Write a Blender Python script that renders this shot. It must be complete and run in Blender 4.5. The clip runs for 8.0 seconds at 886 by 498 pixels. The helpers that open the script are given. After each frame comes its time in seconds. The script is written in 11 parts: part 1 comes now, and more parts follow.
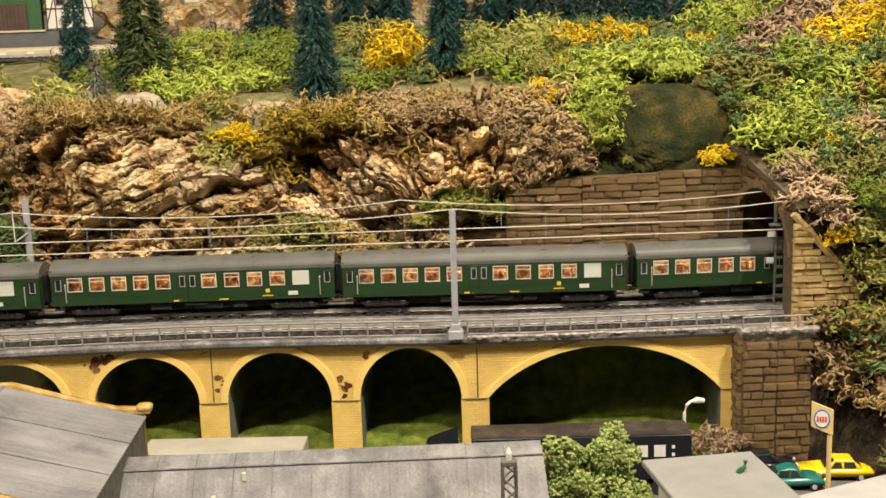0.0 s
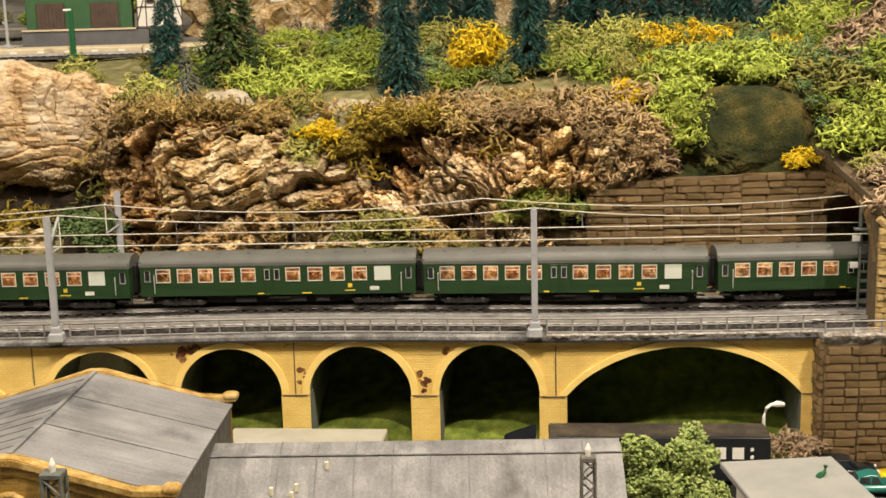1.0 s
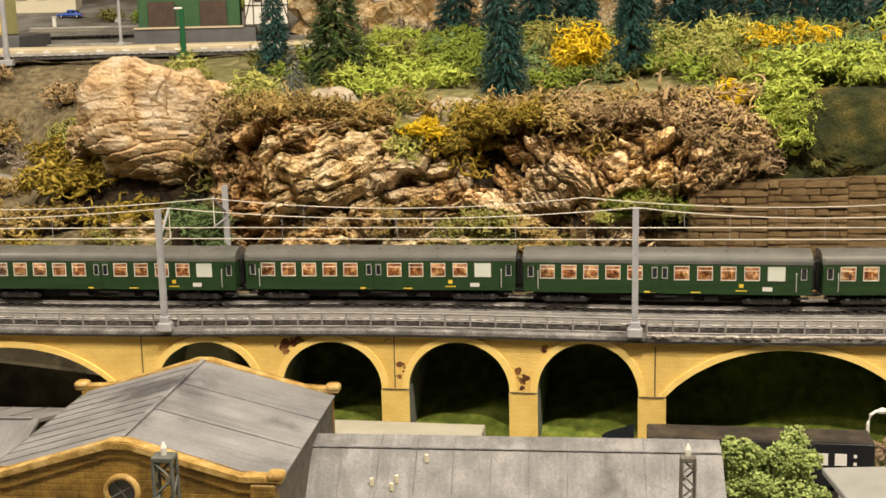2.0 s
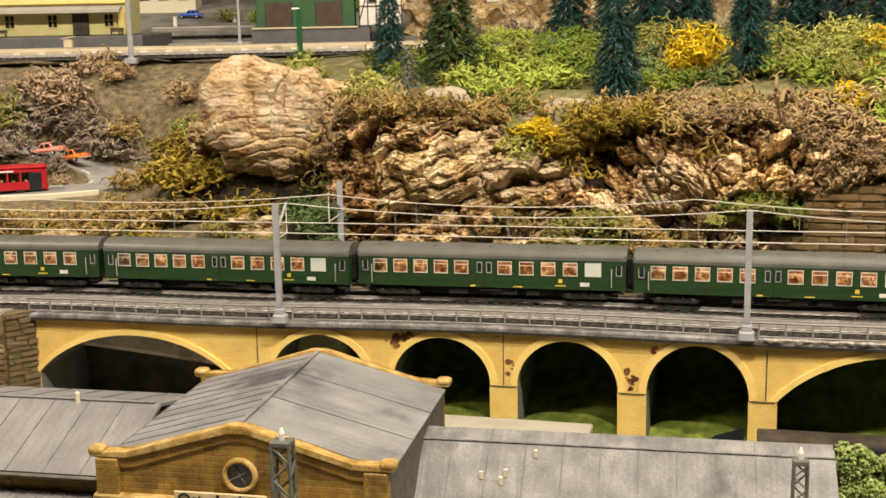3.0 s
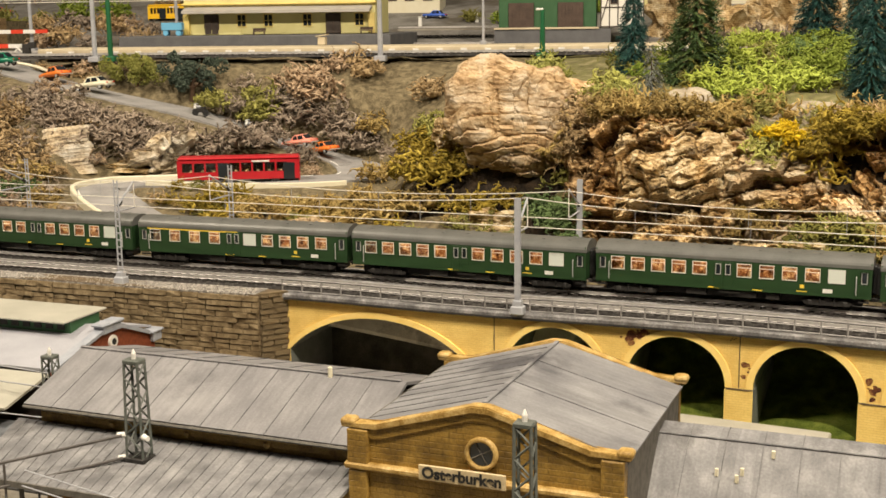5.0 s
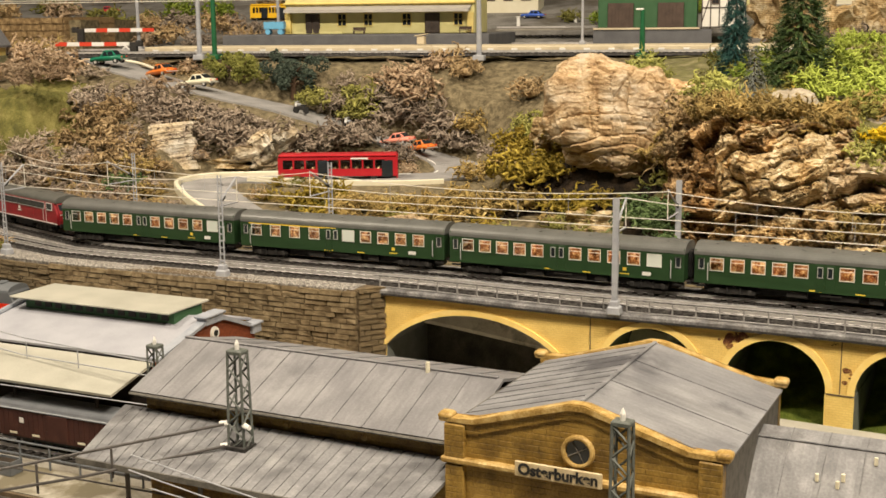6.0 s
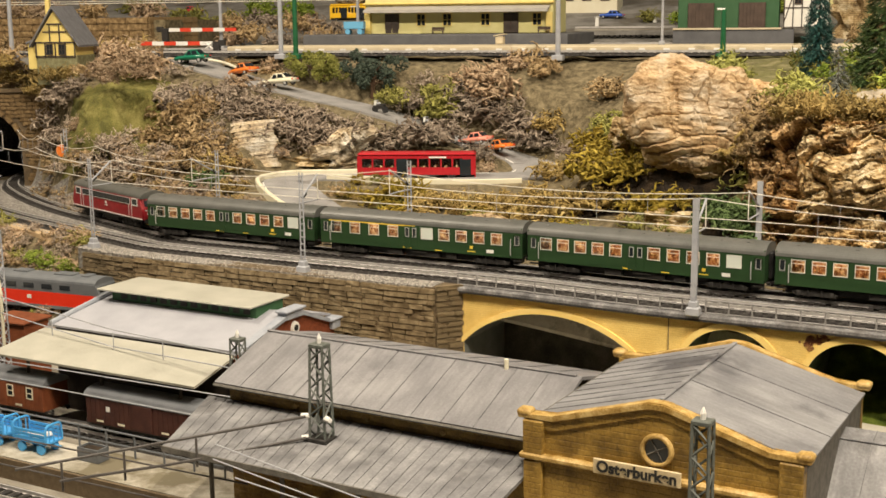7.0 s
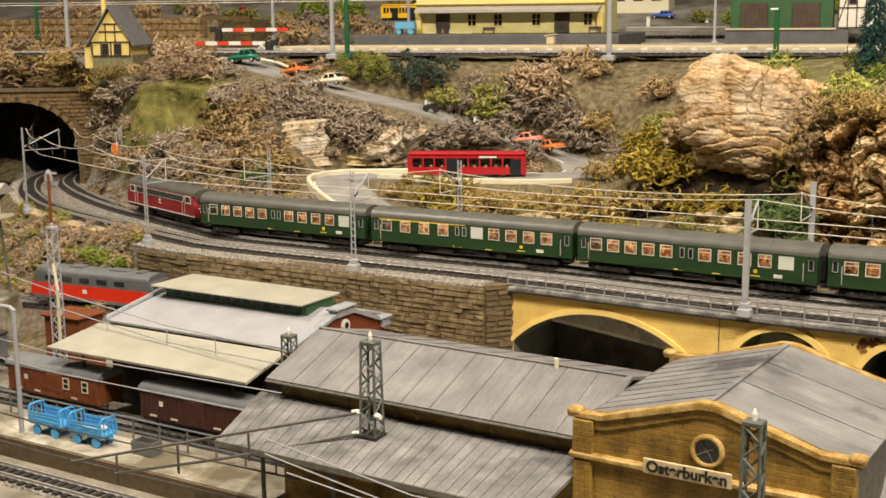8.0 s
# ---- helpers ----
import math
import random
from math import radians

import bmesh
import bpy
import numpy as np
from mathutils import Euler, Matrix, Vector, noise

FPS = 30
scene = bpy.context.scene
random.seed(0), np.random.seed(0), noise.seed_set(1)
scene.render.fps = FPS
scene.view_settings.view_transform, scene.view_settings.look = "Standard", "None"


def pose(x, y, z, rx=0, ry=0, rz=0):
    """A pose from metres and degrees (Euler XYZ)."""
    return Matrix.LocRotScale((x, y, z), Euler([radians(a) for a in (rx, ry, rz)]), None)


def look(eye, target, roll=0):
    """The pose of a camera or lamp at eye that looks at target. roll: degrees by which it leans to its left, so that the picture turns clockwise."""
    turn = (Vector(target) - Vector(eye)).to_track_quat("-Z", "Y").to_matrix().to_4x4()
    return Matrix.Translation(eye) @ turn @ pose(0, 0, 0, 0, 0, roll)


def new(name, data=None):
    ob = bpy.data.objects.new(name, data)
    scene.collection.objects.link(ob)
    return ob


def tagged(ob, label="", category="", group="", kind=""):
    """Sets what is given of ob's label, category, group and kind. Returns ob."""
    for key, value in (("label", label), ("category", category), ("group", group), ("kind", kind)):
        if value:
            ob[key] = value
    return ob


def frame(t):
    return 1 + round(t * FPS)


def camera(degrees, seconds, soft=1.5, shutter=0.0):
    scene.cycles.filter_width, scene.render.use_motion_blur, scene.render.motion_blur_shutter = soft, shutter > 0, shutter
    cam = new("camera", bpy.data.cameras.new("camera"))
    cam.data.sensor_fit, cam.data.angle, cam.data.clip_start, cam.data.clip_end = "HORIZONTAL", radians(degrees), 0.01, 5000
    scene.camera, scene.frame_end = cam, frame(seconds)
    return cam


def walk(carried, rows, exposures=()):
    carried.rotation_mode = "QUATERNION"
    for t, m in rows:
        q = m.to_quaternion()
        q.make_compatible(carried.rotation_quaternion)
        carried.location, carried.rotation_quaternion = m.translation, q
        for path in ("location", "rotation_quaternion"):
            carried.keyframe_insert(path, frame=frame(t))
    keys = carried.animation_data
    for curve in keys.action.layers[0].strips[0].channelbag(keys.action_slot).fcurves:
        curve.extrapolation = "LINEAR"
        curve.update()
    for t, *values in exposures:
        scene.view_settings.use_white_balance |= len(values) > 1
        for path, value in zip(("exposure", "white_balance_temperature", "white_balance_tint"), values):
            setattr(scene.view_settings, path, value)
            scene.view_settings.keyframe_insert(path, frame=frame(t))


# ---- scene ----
cam = camera(39.7, 8.0, soft=1.6)
PATH = [
    (0.0, (0.0237, 0.0335, 0.3716), (0.2881, 0.9776, 0.1749), -1.78),
    (0.5, (0.0209, 0.0297, 0.3728), (0.2611, 0.9802, 0.1758), -1.61),
    (1.0, (0.0171, 0.0251, 0.3712), (0.2218, 0.9844, 0.1767), -1.44),
    (1.5, (0.0146, 0.0221, 0.3717), (0.1817, 0.9887, 0.1774), -1.37),
    (3.0, (0.0062, 0.0099, 0.3702), (0.0488, 0.9907, 0.1800), -1.13),
    (3.5, (0.0030, 0.0048, 0.3701), (0.0014, 0.9867, 0.1806), -1.04),
    (4.0, (0.0005, 0.0009, 0.3694), (-0.0470, 0.9819, 0.1811), -0.94),
    (4.5, (-0.0027, -0.0067, 0.3688), (-0.0986, 0.9710, 0.1820), -0.84),
    (6.0, (-0.0089, -0.0181, 0.3672), (-0.2221, 0.9413, 0.1827), -0.55),
    (6.5, (-0.0108, -0.0226, 0.3669), (-0.2565, 0.9291, 0.1828), -0.55),
    (7.0, (-0.0118, -0.0264, 0.3666), (-0.2828, 0.9185, 0.1829), -0.51),
    (7.5, (-0.0125, -0.0302, 0.3665), (-0.3054, 0.9082, 0.1830), -0.47),
    (8.0, (-0.0126, -0.0310, 0.3664), (-0.3209, 0.9025, 0.1832), -0.50),
]
walk(cam, [(t, look(eye, target, roll)) for t, eye, target, roll in PATH])

# ---- light: a row of warm ceiling spots over the front of the layout ----
world = bpy.data.worlds.new("hall_air")
scene.world = world
world.use_nodes = True
world.node_tree.nodes["Background"].inputs[0].default_value = (1.0, 0.93, 0.82, 1)
world.node_tree.nodes["Background"].inputs[1].default_value = 0.009
for lx, ly, power in ((-1.6, -0.15, 5), (-0.8, 0.0, 10), (0.0, 0.0, 29), (0.8, 0.0, 42), (-1.4, 1.0, 27), (0.5, 1.4, 9)):
    lamp = bpy.data.lights.new("ceiling_spot", "AREA")
    lamp.shape, lamp.size, lamp.energy, lamp.color = "DISK", 0.05, power, (1.0, 0.86, 0.675)
    new("ceiling_spot", lamp).matrix_world = look((lx, ly, 1.78), (lx * 0.8, max(1.0, ly + 0.3), 0.1))
scene.view_settings.exposure = 0.0

# ---- mesh helpers ----
D = 0.113          # height of the viaduct deck over the lower ground
RAIL = D + 0.0075  # top of the rails on the viaduct


def mesh_object(name, verts, faces, material, parent=None, smooth=False):
    me = bpy.data.meshes.new(name)
    me.from_pydata([tuple(v) for v in verts], [], [tuple(f) for f in faces])
    me.validate()
    if material:
        me.materials.append(material)
    if smooth:
        me.polygons.foreach_set("use_smooth", [True] * len(me.polygons))
    ob = new(name, me)
    ob.parent = parent
    return ob


def part(name, bm, material, parent, label="", smooth=False):
    """Links a bmesh as one mesh object under a thing or a part."""
    me = bpy.data.meshes.new(name)
    bmesh.ops.recalc_face_normals(bm, faces=bm.faces)
    bm.to_mesh(me)
    bm.free()
    me.materials.append(material)
    if smooth:
        me.polygons.foreach_set("use_smooth", [True] * len(me.polygons))
    ob = new(name, me)
    ob.parent = parent
    if label:
        ob["label"] = label
    return ob


def thing(name, m, label, category, group="", kind=""):
    """An empty at a thing's base, to which its parts belong."""
    ob = new(name)
    ob.empty_display_size = 0.005
    ob.matrix_world = m
    return tagged(ob, label, category, group, kind)


def add_box(bm, c, size, rz=0.0, bevel=0.0, taper=1.0):
    """A box with centre c; taper shrinks its top."""
    r = bmesh.ops.create_cube(bm, size=1.0)["verts"]
    turn = Matrix.Rotation(rz, 3, "Z")
    for v in r:
        k = taper if v.co.z > 0 else 1.0
        v.co = Vector(c) + turn @ Vector((v.co.x * size[0] * k, v.co.y * size[1] * k, v.co.z * size[2]))
    if bevel:
        edges = list({e for v in r for e in v.link_edges})
        bmesh.ops.bevel(bm, geom=edges, offset=bevel, segments=1, affect="EDGES")
    return bm


def box(c, size, rz=0.0, bevel=0.0, taper=1.0):
    return add_box(bmesh.new(), c, size, rz, bevel, taper)


def add_tube(bm, points, radius, n=6):
    """A tube along points, closed at both ends."""
    pts = [Vector(p) for p in points]
    rings = []
    for i, p in enumerate(pts):
        ahead = (pts[min(i + 1, len(pts) - 1)] - pts[max(i - 1, 0)]).normalized()
        side = ahead.cross(Vector((0, 0, 1)) if abs(ahead.z) < 0.95 else Vector((1, 0, 0))).normalized()
        up = side.cross(ahead)
        rr = radius[i] if isinstance(radius, (list, tuple)) else radius
        rings.append([bm.verts.new(p + rr * (math.cos(a) * side + math.sin(a) * up)) for a in (2 * math.pi * j / n for j in range(n))])
    for a, b in zip(rings[:-1], rings[1:]):
        for j in range(n):
            bm.faces.new((a[j], a[(j + 1) % n], b[(j + 1) % n], b[j]))
    bm.faces.new(rings[0])
    bm.faces.new(list(reversed(rings[-1])))
    return bm


def tube(points, radius, n=6):
    return add_tube(bmesh.new(), points, radius, n)


def add_prism(bm, outline, axis_from, axis_to, axis="x"):
    """An outline of (a, b) pairs, pulled from one place to another along an axis."""
    def at(a, b, c):
        return {"x": (c, a, b), "y": (a, c, b), "z": (a, b, c)}[axis]
    lo = [bm.verts.new(at(a, b, axis_from)) for a, b in outline]
    hi = [bm.verts.new(at(a, b, axis_to)) for a, b in outline]
    n = len(outline)
    for i in range(n):
        bm.faces.new((lo[i], lo[(i + 1) % n], hi[(i + 1) % n], hi[i]))
    bm.faces.new(lo)
    bm.faces.new(list(reversed(hi)))
    return bm


def prism(outline, axis_from, axis_to, axis="x"):
    return add_prism(bmesh.new(), outline, axis_from, axis_to, axis)


def add_sweep(bm, line, outline, closed=True):
    """Pulls an outline of (side, up) pairs along a line of (place, side way)."""
    rings = [[bm.verts.new(Vector(p) + u * Vector(n) + Vector((0, 0, w))) for u, w in outline] for p, n in line]
    m = len(outline)
    for a, b in zip(rings[:-1], rings[1:]):
        for j in range(m if closed else m - 1):
            bm.faces.new((a[j], a[(j + 1) % m], b[(j + 1) % m], b[j]))
    if closed:
        bm.faces.new(rings[0])
        bm.faces.new(list(reversed(rings[-1])))
    return bm


# ---- materials ----
def material(name, base, vary=(), rough=0.7, metal=0.0, size=0.004, bump=0.0, fine=0.0012, emit=0.0, spec=0.35, rand=0.0, grime=None, grime_at=0.6):
    """Colour that drifts at two scales through vary, with relief; size and fine in metres."""
    m = bpy.data.materials.new(name)
    m.use_nodes = True
    nt = m.node_tree
    b = nt.nodes["Principled BSDF"]
    b.inputs["Roughness"].default_value = rough
    b.inputs["Metallic"].default_value = metal
    b.inputs["Specular IOR Level"].default_value = spec
    co = nt.nodes.new("ShaderNodeTexCoord")
    if not vary and not bump:
        b.inputs["Base Color"].default_value = (*base, 1)
    n1 = nt.nodes.new("ShaderNodeTexNoise")
    n1.inputs["Scale"].default_value = 1 / size
    n1.inputs["Detail"].default_value = 4
    n2 = nt.nodes.new("ShaderNodeTexNoise")
    n2.inputs["Scale"].default_value = 1 / fine
    n2.inputs["Detail"].default_value = 3
    for n in (n1, n2):
        nt.links.new(co.outputs["Object"], n.inputs["Vector"])
    if vary:
        add = nt.nodes.new("ShaderNodeMath")
        add.operation = "MULTIPLY_ADD"
        add.inputs[1].default_value = 0.35
        nt.links.new(n2.outputs["Fac"], add.inputs[0])
        sub = nt.nodes.new("ShaderNodeMath")
        sub.operation = "MULTIPLY_ADD"
        sub.inputs[1].default_value = 0.65
        sub.inputs[2].default_value = 0.0
        nt.links.new(n1.outputs["Fac"], sub.inputs[0])
        nt.links.new(sub.outputs[0], add.inputs[2])
        ramp = nt.nodes.new("ShaderNodeValToRGB")
        cols = [base, *vary]
        el = ramp.color_ramp.elements
        while len(el) < len(cols):
            el.new(0.5)
        for i, c in enumerate(cols):
            el[i].position = 0.36 + 0.28 * i / max(1, len(cols) - 1)
            el[i].color = (*c, 1)
        nt.links.new(add.outputs[0], ramp.inputs[0])
        last = ramp.outputs[0]
        if rand:
            info = nt.nodes.new("ShaderNodeObjectInfo")
            hsv = nt.nodes.new("ShaderNodeHueSaturation")
            mr = nt.nodes.new("ShaderNodeMapRange")
            mr.inputs["To Min"].default_value, mr.inputs["To Max"].default_value = 1 - rand, 1 + rand
            nt.links.new(info.outputs["Random"], mr.inputs["Value"])
            nt.links.new(mr.outputs[0], hsv.inputs["Value"])
            nt.links.new(last, hsv.inputs["Color"])
            last = hsv.outputs[0]
        if grime:
            n3 = nt.nodes.new("ShaderNodeTexNoise")
            n3.inputs["Scale"].default_value = 0.35 / size
            n3.inputs["Detail"].default_value = 6
            n3.inputs["Roughness"].default_value = 0.65
            nt.links.new(co.outputs["Object"], n3.inputs["Vector"])
            gr = nt.nodes.new("ShaderNodeMapRange")
            gr.inputs["From Min"].default_value, gr.inputs["From Max"].default_value = grime_at - 0.06, grime_at + 0.08
            nt.links.new(n3.outputs["Fac"], gr.inputs["Value"])
            mx = nt.nodes.new("ShaderNodeMix")
            mx.data_type = "RGBA"
            nt.links.new(gr.outputs[0], mx.inputs["Factor"])
            nt.links.new(last, mx.inputs["A"])
            mx.inputs["B"].default_value = (*grime, 1)
            last = mx.outputs["Result"]
        nt.links.new(last, b.inputs["Base Color"])
    if bump:
        mixh = nt.nodes.new("ShaderNodeMath")
        mixh.operation = "MULTIPLY_ADD"
        mixh.inputs[1].default_value = 0.4
        nt.links.new(n2.outputs["Fac"], mixh.inputs[0])
        nt.links.new(n1.outputs["Fac"], mixh.inputs[2])
        bp = nt.nodes.new("ShaderNodeBump")
        bp.inputs["Strength"].default_value = 0.8
        bp.inputs["Distance"].default_value = bump
        nt.links.new(mixh.outputs[0], bp.inputs["Height"])
        nt.links.new(bp.outputs[0], b.inputs["Normal"])
        if not vary:
            b.inputs["Base Color"].default_value = (*base, 1)
    if emit:
        b.inputs["Emission Color"].default_value = (*base, 1)
        b.inputs["Emission Strength"].default_value = emit
    return m


def brick_material(name, a, b2, joint, wide, high, bump):
    """Fine courses of moulded brick, laid by the surface's own u, v in metres."""
    m = bpy.data.materials.new(name)
    m.use_nodes = True
    nt = m.node_tree
    bs = nt.nodes["Principled BSDF"]
    bs.inputs["Roughness"].default_value = 0.55
    bs.inputs["Specular IOR Level"].default_value = 0.3
    uv = nt.nodes.new("ShaderNodeUVMap")
    br = nt.nodes.new("ShaderNodeTexBrick")
    br.inputs["Color1"].default_value = (*a, 1)
    br.inputs["Color2"].default_value = (*b2, 1)
    br.inputs["Mortar"].default_value = (*joint, 1)
    br.inputs["Scale"].default_value = 1.0
    br.inputs["Brick Width"].default_value = wide
    br.inputs["Row Height"].default_value = high
    br.inputs["Mortar Size"].default_value = high * 0.1
    br.inputs["Mortar Smooth"].default_value = 0.6
    nt.links.new(uv.outputs[0], br.inputs["Vector"])
    co = nt.nodes.new("ShaderNodeTexCoord")
    n = nt.nodes.new("ShaderNodeTexNoise")
    n.inputs["Scale"].default_value = 45
    n.inputs["Detail"].default_value = 7
    n.inputs["Roughness"].default_value = 0.62
    nt.links.new(co.outputs["Object"], n.inputs["Vector"])
    rg = nt.nodes.new("ShaderNodeValToRGB")
    rg.color_ramp.elements[0].position, rg.color_ramp.elements[1].position = 0.3, 0.62
    rg.color_ramp.elements[0].color = (0.86, 0.81, 0.72, 1)
    rg.color_ramp.elements[1].color = (1, 1, 1, 1)
    nt.links.new(n.outputs["Fac"], rg.inputs[0])
    mx = nt.nodes.new("ShaderNodeMix")
    mx.data_type, mx.blend_type = "RGBA", "MULTIPLY"
    mx.inputs["Factor"].default_value = 1.0
    nt.links.new(br.outputs["Color"], mx.inputs["A"])
    nt.links.new(rg.outputs[0], mx.inputs["B"])
    nt.links.new(mx.outputs["Result"], bs.inputs["Base Color"])
    bp = nt.nodes.new("ShaderNodeBump")
    bp.inputs["Strength"].default_value = 0.9
    bp.inputs["Distance"].default_value = bump
    bp.invert = True
    nt.links.new(br.outputs["Fac"], bp.inputs["Height"])
    nt.links.new(bp.outputs[0], bs.inputs["Normal"])
    return m


M_BASE = material("baseboard_scatter", (0.16, 0.14, 0.11), [(0.24, 0.22, 0.18), (0.3, 0.28, 0.23)], 0.9, size=0.03, bump=0.001)
M_GRASS = material("grass_mat", (0.06, 0.09, 0.012), [(0.12, 0.16, 0.02), (0.22, 0.26, 0.045)], 0.95, size=0.012, bump=0.002, fine=0.001)
M_SLOPE = material("dry_grass_slope", (0.07, 0.056, 0.03), [(0.15, 0.12, 0.068), (0.25, 0.205, 0.12)], 0.95, size=0.009, bump=0.0035, fine=0.0018)
M_HILLTOP = material("hilltop_turf", (0.1, 0.085, 0.045), [(0.15, 0.145, 0.05), (0.26, 0.22, 0.13)], 0.95, size=0.014, bump=0.002, fine=0.0012)
# olive flock, darkened so its colour carries the shade of overhanging bushes
M_VELVET = material("shaded_olive_flock", (0.008, 0.015, 0.004), [(0.032, 0.035, 0.007), (0.115, 0.085, 0.02)], 0.95, size=0.034, bump=0.004, fine=0.0016)
M_MOSS = material("pale_moss_mat", (0.06, 0.062, 0.016), [(0.15, 0.14, 0.036), (0.27, 0.24, 0.08)], 0.95, size=0.03, bump=0.003, fine=0.0015)
# plaster earth, its colour darkened to hold the shade of the hollows
M_EARTH = material("shade_darkened_earth", (0.01, 0.007, 0.004), [(0.022, 0.015, 0.009), (0.06, 0.039, 0.021)], 0.95, size=0.012, bump=0.003, fine=0.002)
M_BALLAST = material("grey_ballast", (0.085, 0.075, 0.066), [(0.2, 0.185, 0.165), (0.4, 0.38, 0.345)], 0.9, size=0.0035, bump=0.0015, fine=0.0012)
M_BED = material("dark_track_ballast", (0.016, 0.014, 0.013), [(0.032, 0.029, 0.027), (0.085, 0.078, 0.072)], 0.9, size=0.0035, bump=0.0015, fine=0.0012)
M_DECK = material("weathered_grey_deck", (0.085, 0.082, 0.083), [(0.165, 0.161, 0.162), (0.32, 0.312, 0.308)], 0.8, size=0.014, bump=0.0004, fine=0.002, grime=(0.09, 0.08, 0.07))
M_SLEEPER = material("dark_sleeper_plastic", (0.02, 0.018, 0.017), [(0.045, 0.04, 0.036)], 0.6, size=0.004)
M_RAIL = material("rail_steel", (0.42, 0.4, 0.38), [(0.58, 0.56, 0.54)], 0.45, metal=0.3, size=0.006)
M_BRICK = brick_material("yellow_brick_plastic", (0.9, 0.66, 0.22), (0.86, 0.615, 0.19), (0.74, 0.51, 0.145), 0.0052, 0.0021, 0.0004)
M_RING = material("yellow_arch_ring", (0.86, 0.61, 0.18), [(0.9, 0.68, 0.25)], 0.55, size=0.01, bump=0.0003)
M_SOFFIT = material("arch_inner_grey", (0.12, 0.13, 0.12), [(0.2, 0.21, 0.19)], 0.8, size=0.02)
M_RUST = material("rust_stain", (0.05, 0.016, 0.008), [(0.13, 0.042, 0.016), (0.34, 0.19, 0.06)], 0.8, size=0.0045)
M_RAILING = material("grey_plastic_railing", (0.2, 0.19, 0.185), [(0.32, 0.31, 0.3)], 0.45, size=0.01)
M_MAST = material("mast_grey", (0.3, 0.31, 0.34), [(0.4, 0.41, 0.43)], 0.45, size=0.01)
M_MAST_GREEN = material("lattice_green_grey", (0.075, 0.085, 0.075), [(0.14, 0.15, 0.135)], 0.5, size=0.006)
M_WIRE = material("catenary_wire", (0.72, 0.68, 0.6), [(0.82, 0.78, 0.7)], 0.4, metal=0.15, size=0.02)
M_STONE = material("sandstone_brown", (0.12, 0.085, 0.043), [(0.19, 0.14, 0.075), (0.29, 0.225, 0.13)], 0.8, size=0.008, bump=0.0008, fine=0.0012, rand=0.13)
M_STONE_DARK = material("dark_sandstone", (0.1, 0.06, 0.024), [(0.2, 0.13, 0.058), (0.36, 0.255, 0.128)], 0.8, size=0.008, bump=0.0008, fine=0.0012, rand=0.13)
M_STONE_GOLD = material("golden_sandstone", (0.38, 0.25, 0.09), [(0.54, 0.39, 0.165), (0.68, 0.53, 0.27)], 0.7, size=0.012, bump=0.0006, fine=0.0012, rand=0.1)
M_JOINT = material("dark_joint", (0.1, 0.072, 0.042), [(0.15, 0.11, 0.065)], 0.9, size=0.006)
M_ROOF = material("weathered_grey_roof", (0.17, 0.167, 0.174), [(0.205, 0.201, 0.207), (0.25, 0.246, 0.25)], 0.5, size=0.03, bump=0.0003, fine=0.0015, grime=(0.1, 0.098, 0.104), grime_at=0.63)
M_SEAM = material("roof_seam", (0.075, 0.075, 0.08), [(0.14, 0.14, 0.145), (0.23, 0.23, 0.236)], 0.7, size=0.01)
M_ROOF2 = material("canopy_grey_roof", (0.15, 0.149, 0.155), [(0.2, 0.199, 0.204), (0.27, 0.268, 0.268)], 0.6, size=0.018, bump=0.0005, fine=0.0016, grime=(0.09, 0.088, 0.09), grime_at=0.6)
M_OCHRE = material("ochre_station_wall", (0.17, 0.098, 0.02), [(0.28, 0.17, 0.034), (0.4, 0.255, 0.06)], 0.45, size=0.016, bump=0.0004, fine=0.0015, grime=(0.1, 0.06, 0.015))
M_YTRIM = material("yellow_plaster_trim", (0.22, 0.13, 0.028), [(0.4, 0.26, 0.08), (0.56, 0.41, 0.175)], 0.5, size=0.008)
M_DARKWOOD = material("dark_weathered_planks", (0.09, 0.085, 0.075), [(0.17, 0.16, 0.14)], 0.8, size=0.006)
M_BLACK = material("black_plastic", (0.012, 0.012, 0.012), [(0.03, 0.03, 0.03)], 0.4, size=0.01)
M_GLASSDARK = material("dark_window", (0.02, 0.025, 0.03), (), 0.08, spec=0.6)
M_WHITE = material("white_paint", (0.75, 0.74, 0.7), (), 0.5)
M_CREAM = material("cream_plastic", (0.66, 0.61, 0.45), [(0.72, 0.68, 0.53)], 0.5, size=0.02)
M_LOCO = material("crimson_loco_paint", (0.23, 0.012, 0.018), [(0.29, 0.018, 0.024)], 0.38, size=0.01, spec=0.5)
M_LOCOROOF = material("loco_roof_grey", (0.075, 0.075, 0.066), [(0.11, 0.11, 0.1)], 0.5, size=0.01)
M_UNDER = material("black_running_gear", (0.018, 0.017, 0.016), [(0.04, 0.037, 0.034)], 0.6, size=0.004)
M_COACH = material("bottle_green_coach", (0.017, 0.046, 0.016), [(0.024, 0.058, 0.021)], 0.4, size=0.02, spec=0.45)
M_COACHROOF = material("coach_roof_grey", (0.085, 0.088, 0.08), [(0.125, 0.125, 0.117)], 0.4, size=0.02)
M_ALU = material("aluminium_frame", (0.62, 0.62, 0.6), (), 0.35, metal=0.4)
# orange-brown seats; the pale end puts bright lamp-lit patches into the colour
M_SEAT = material("lit_orange_brown_seats", (0.1, 0.032, 0.014), [(0.34, 0.14, 0.055), (0.8, 0.6, 0.36)], 0.6, size=0.005)
M_COACHLAMP = material("coach_lamp", (1.0, 0.74, 0.42), (), 0.5, emit=13.0)
M_YELLOW = material("yellow_stripe", (0.75, 0.55, 0.06), (), 0.5)

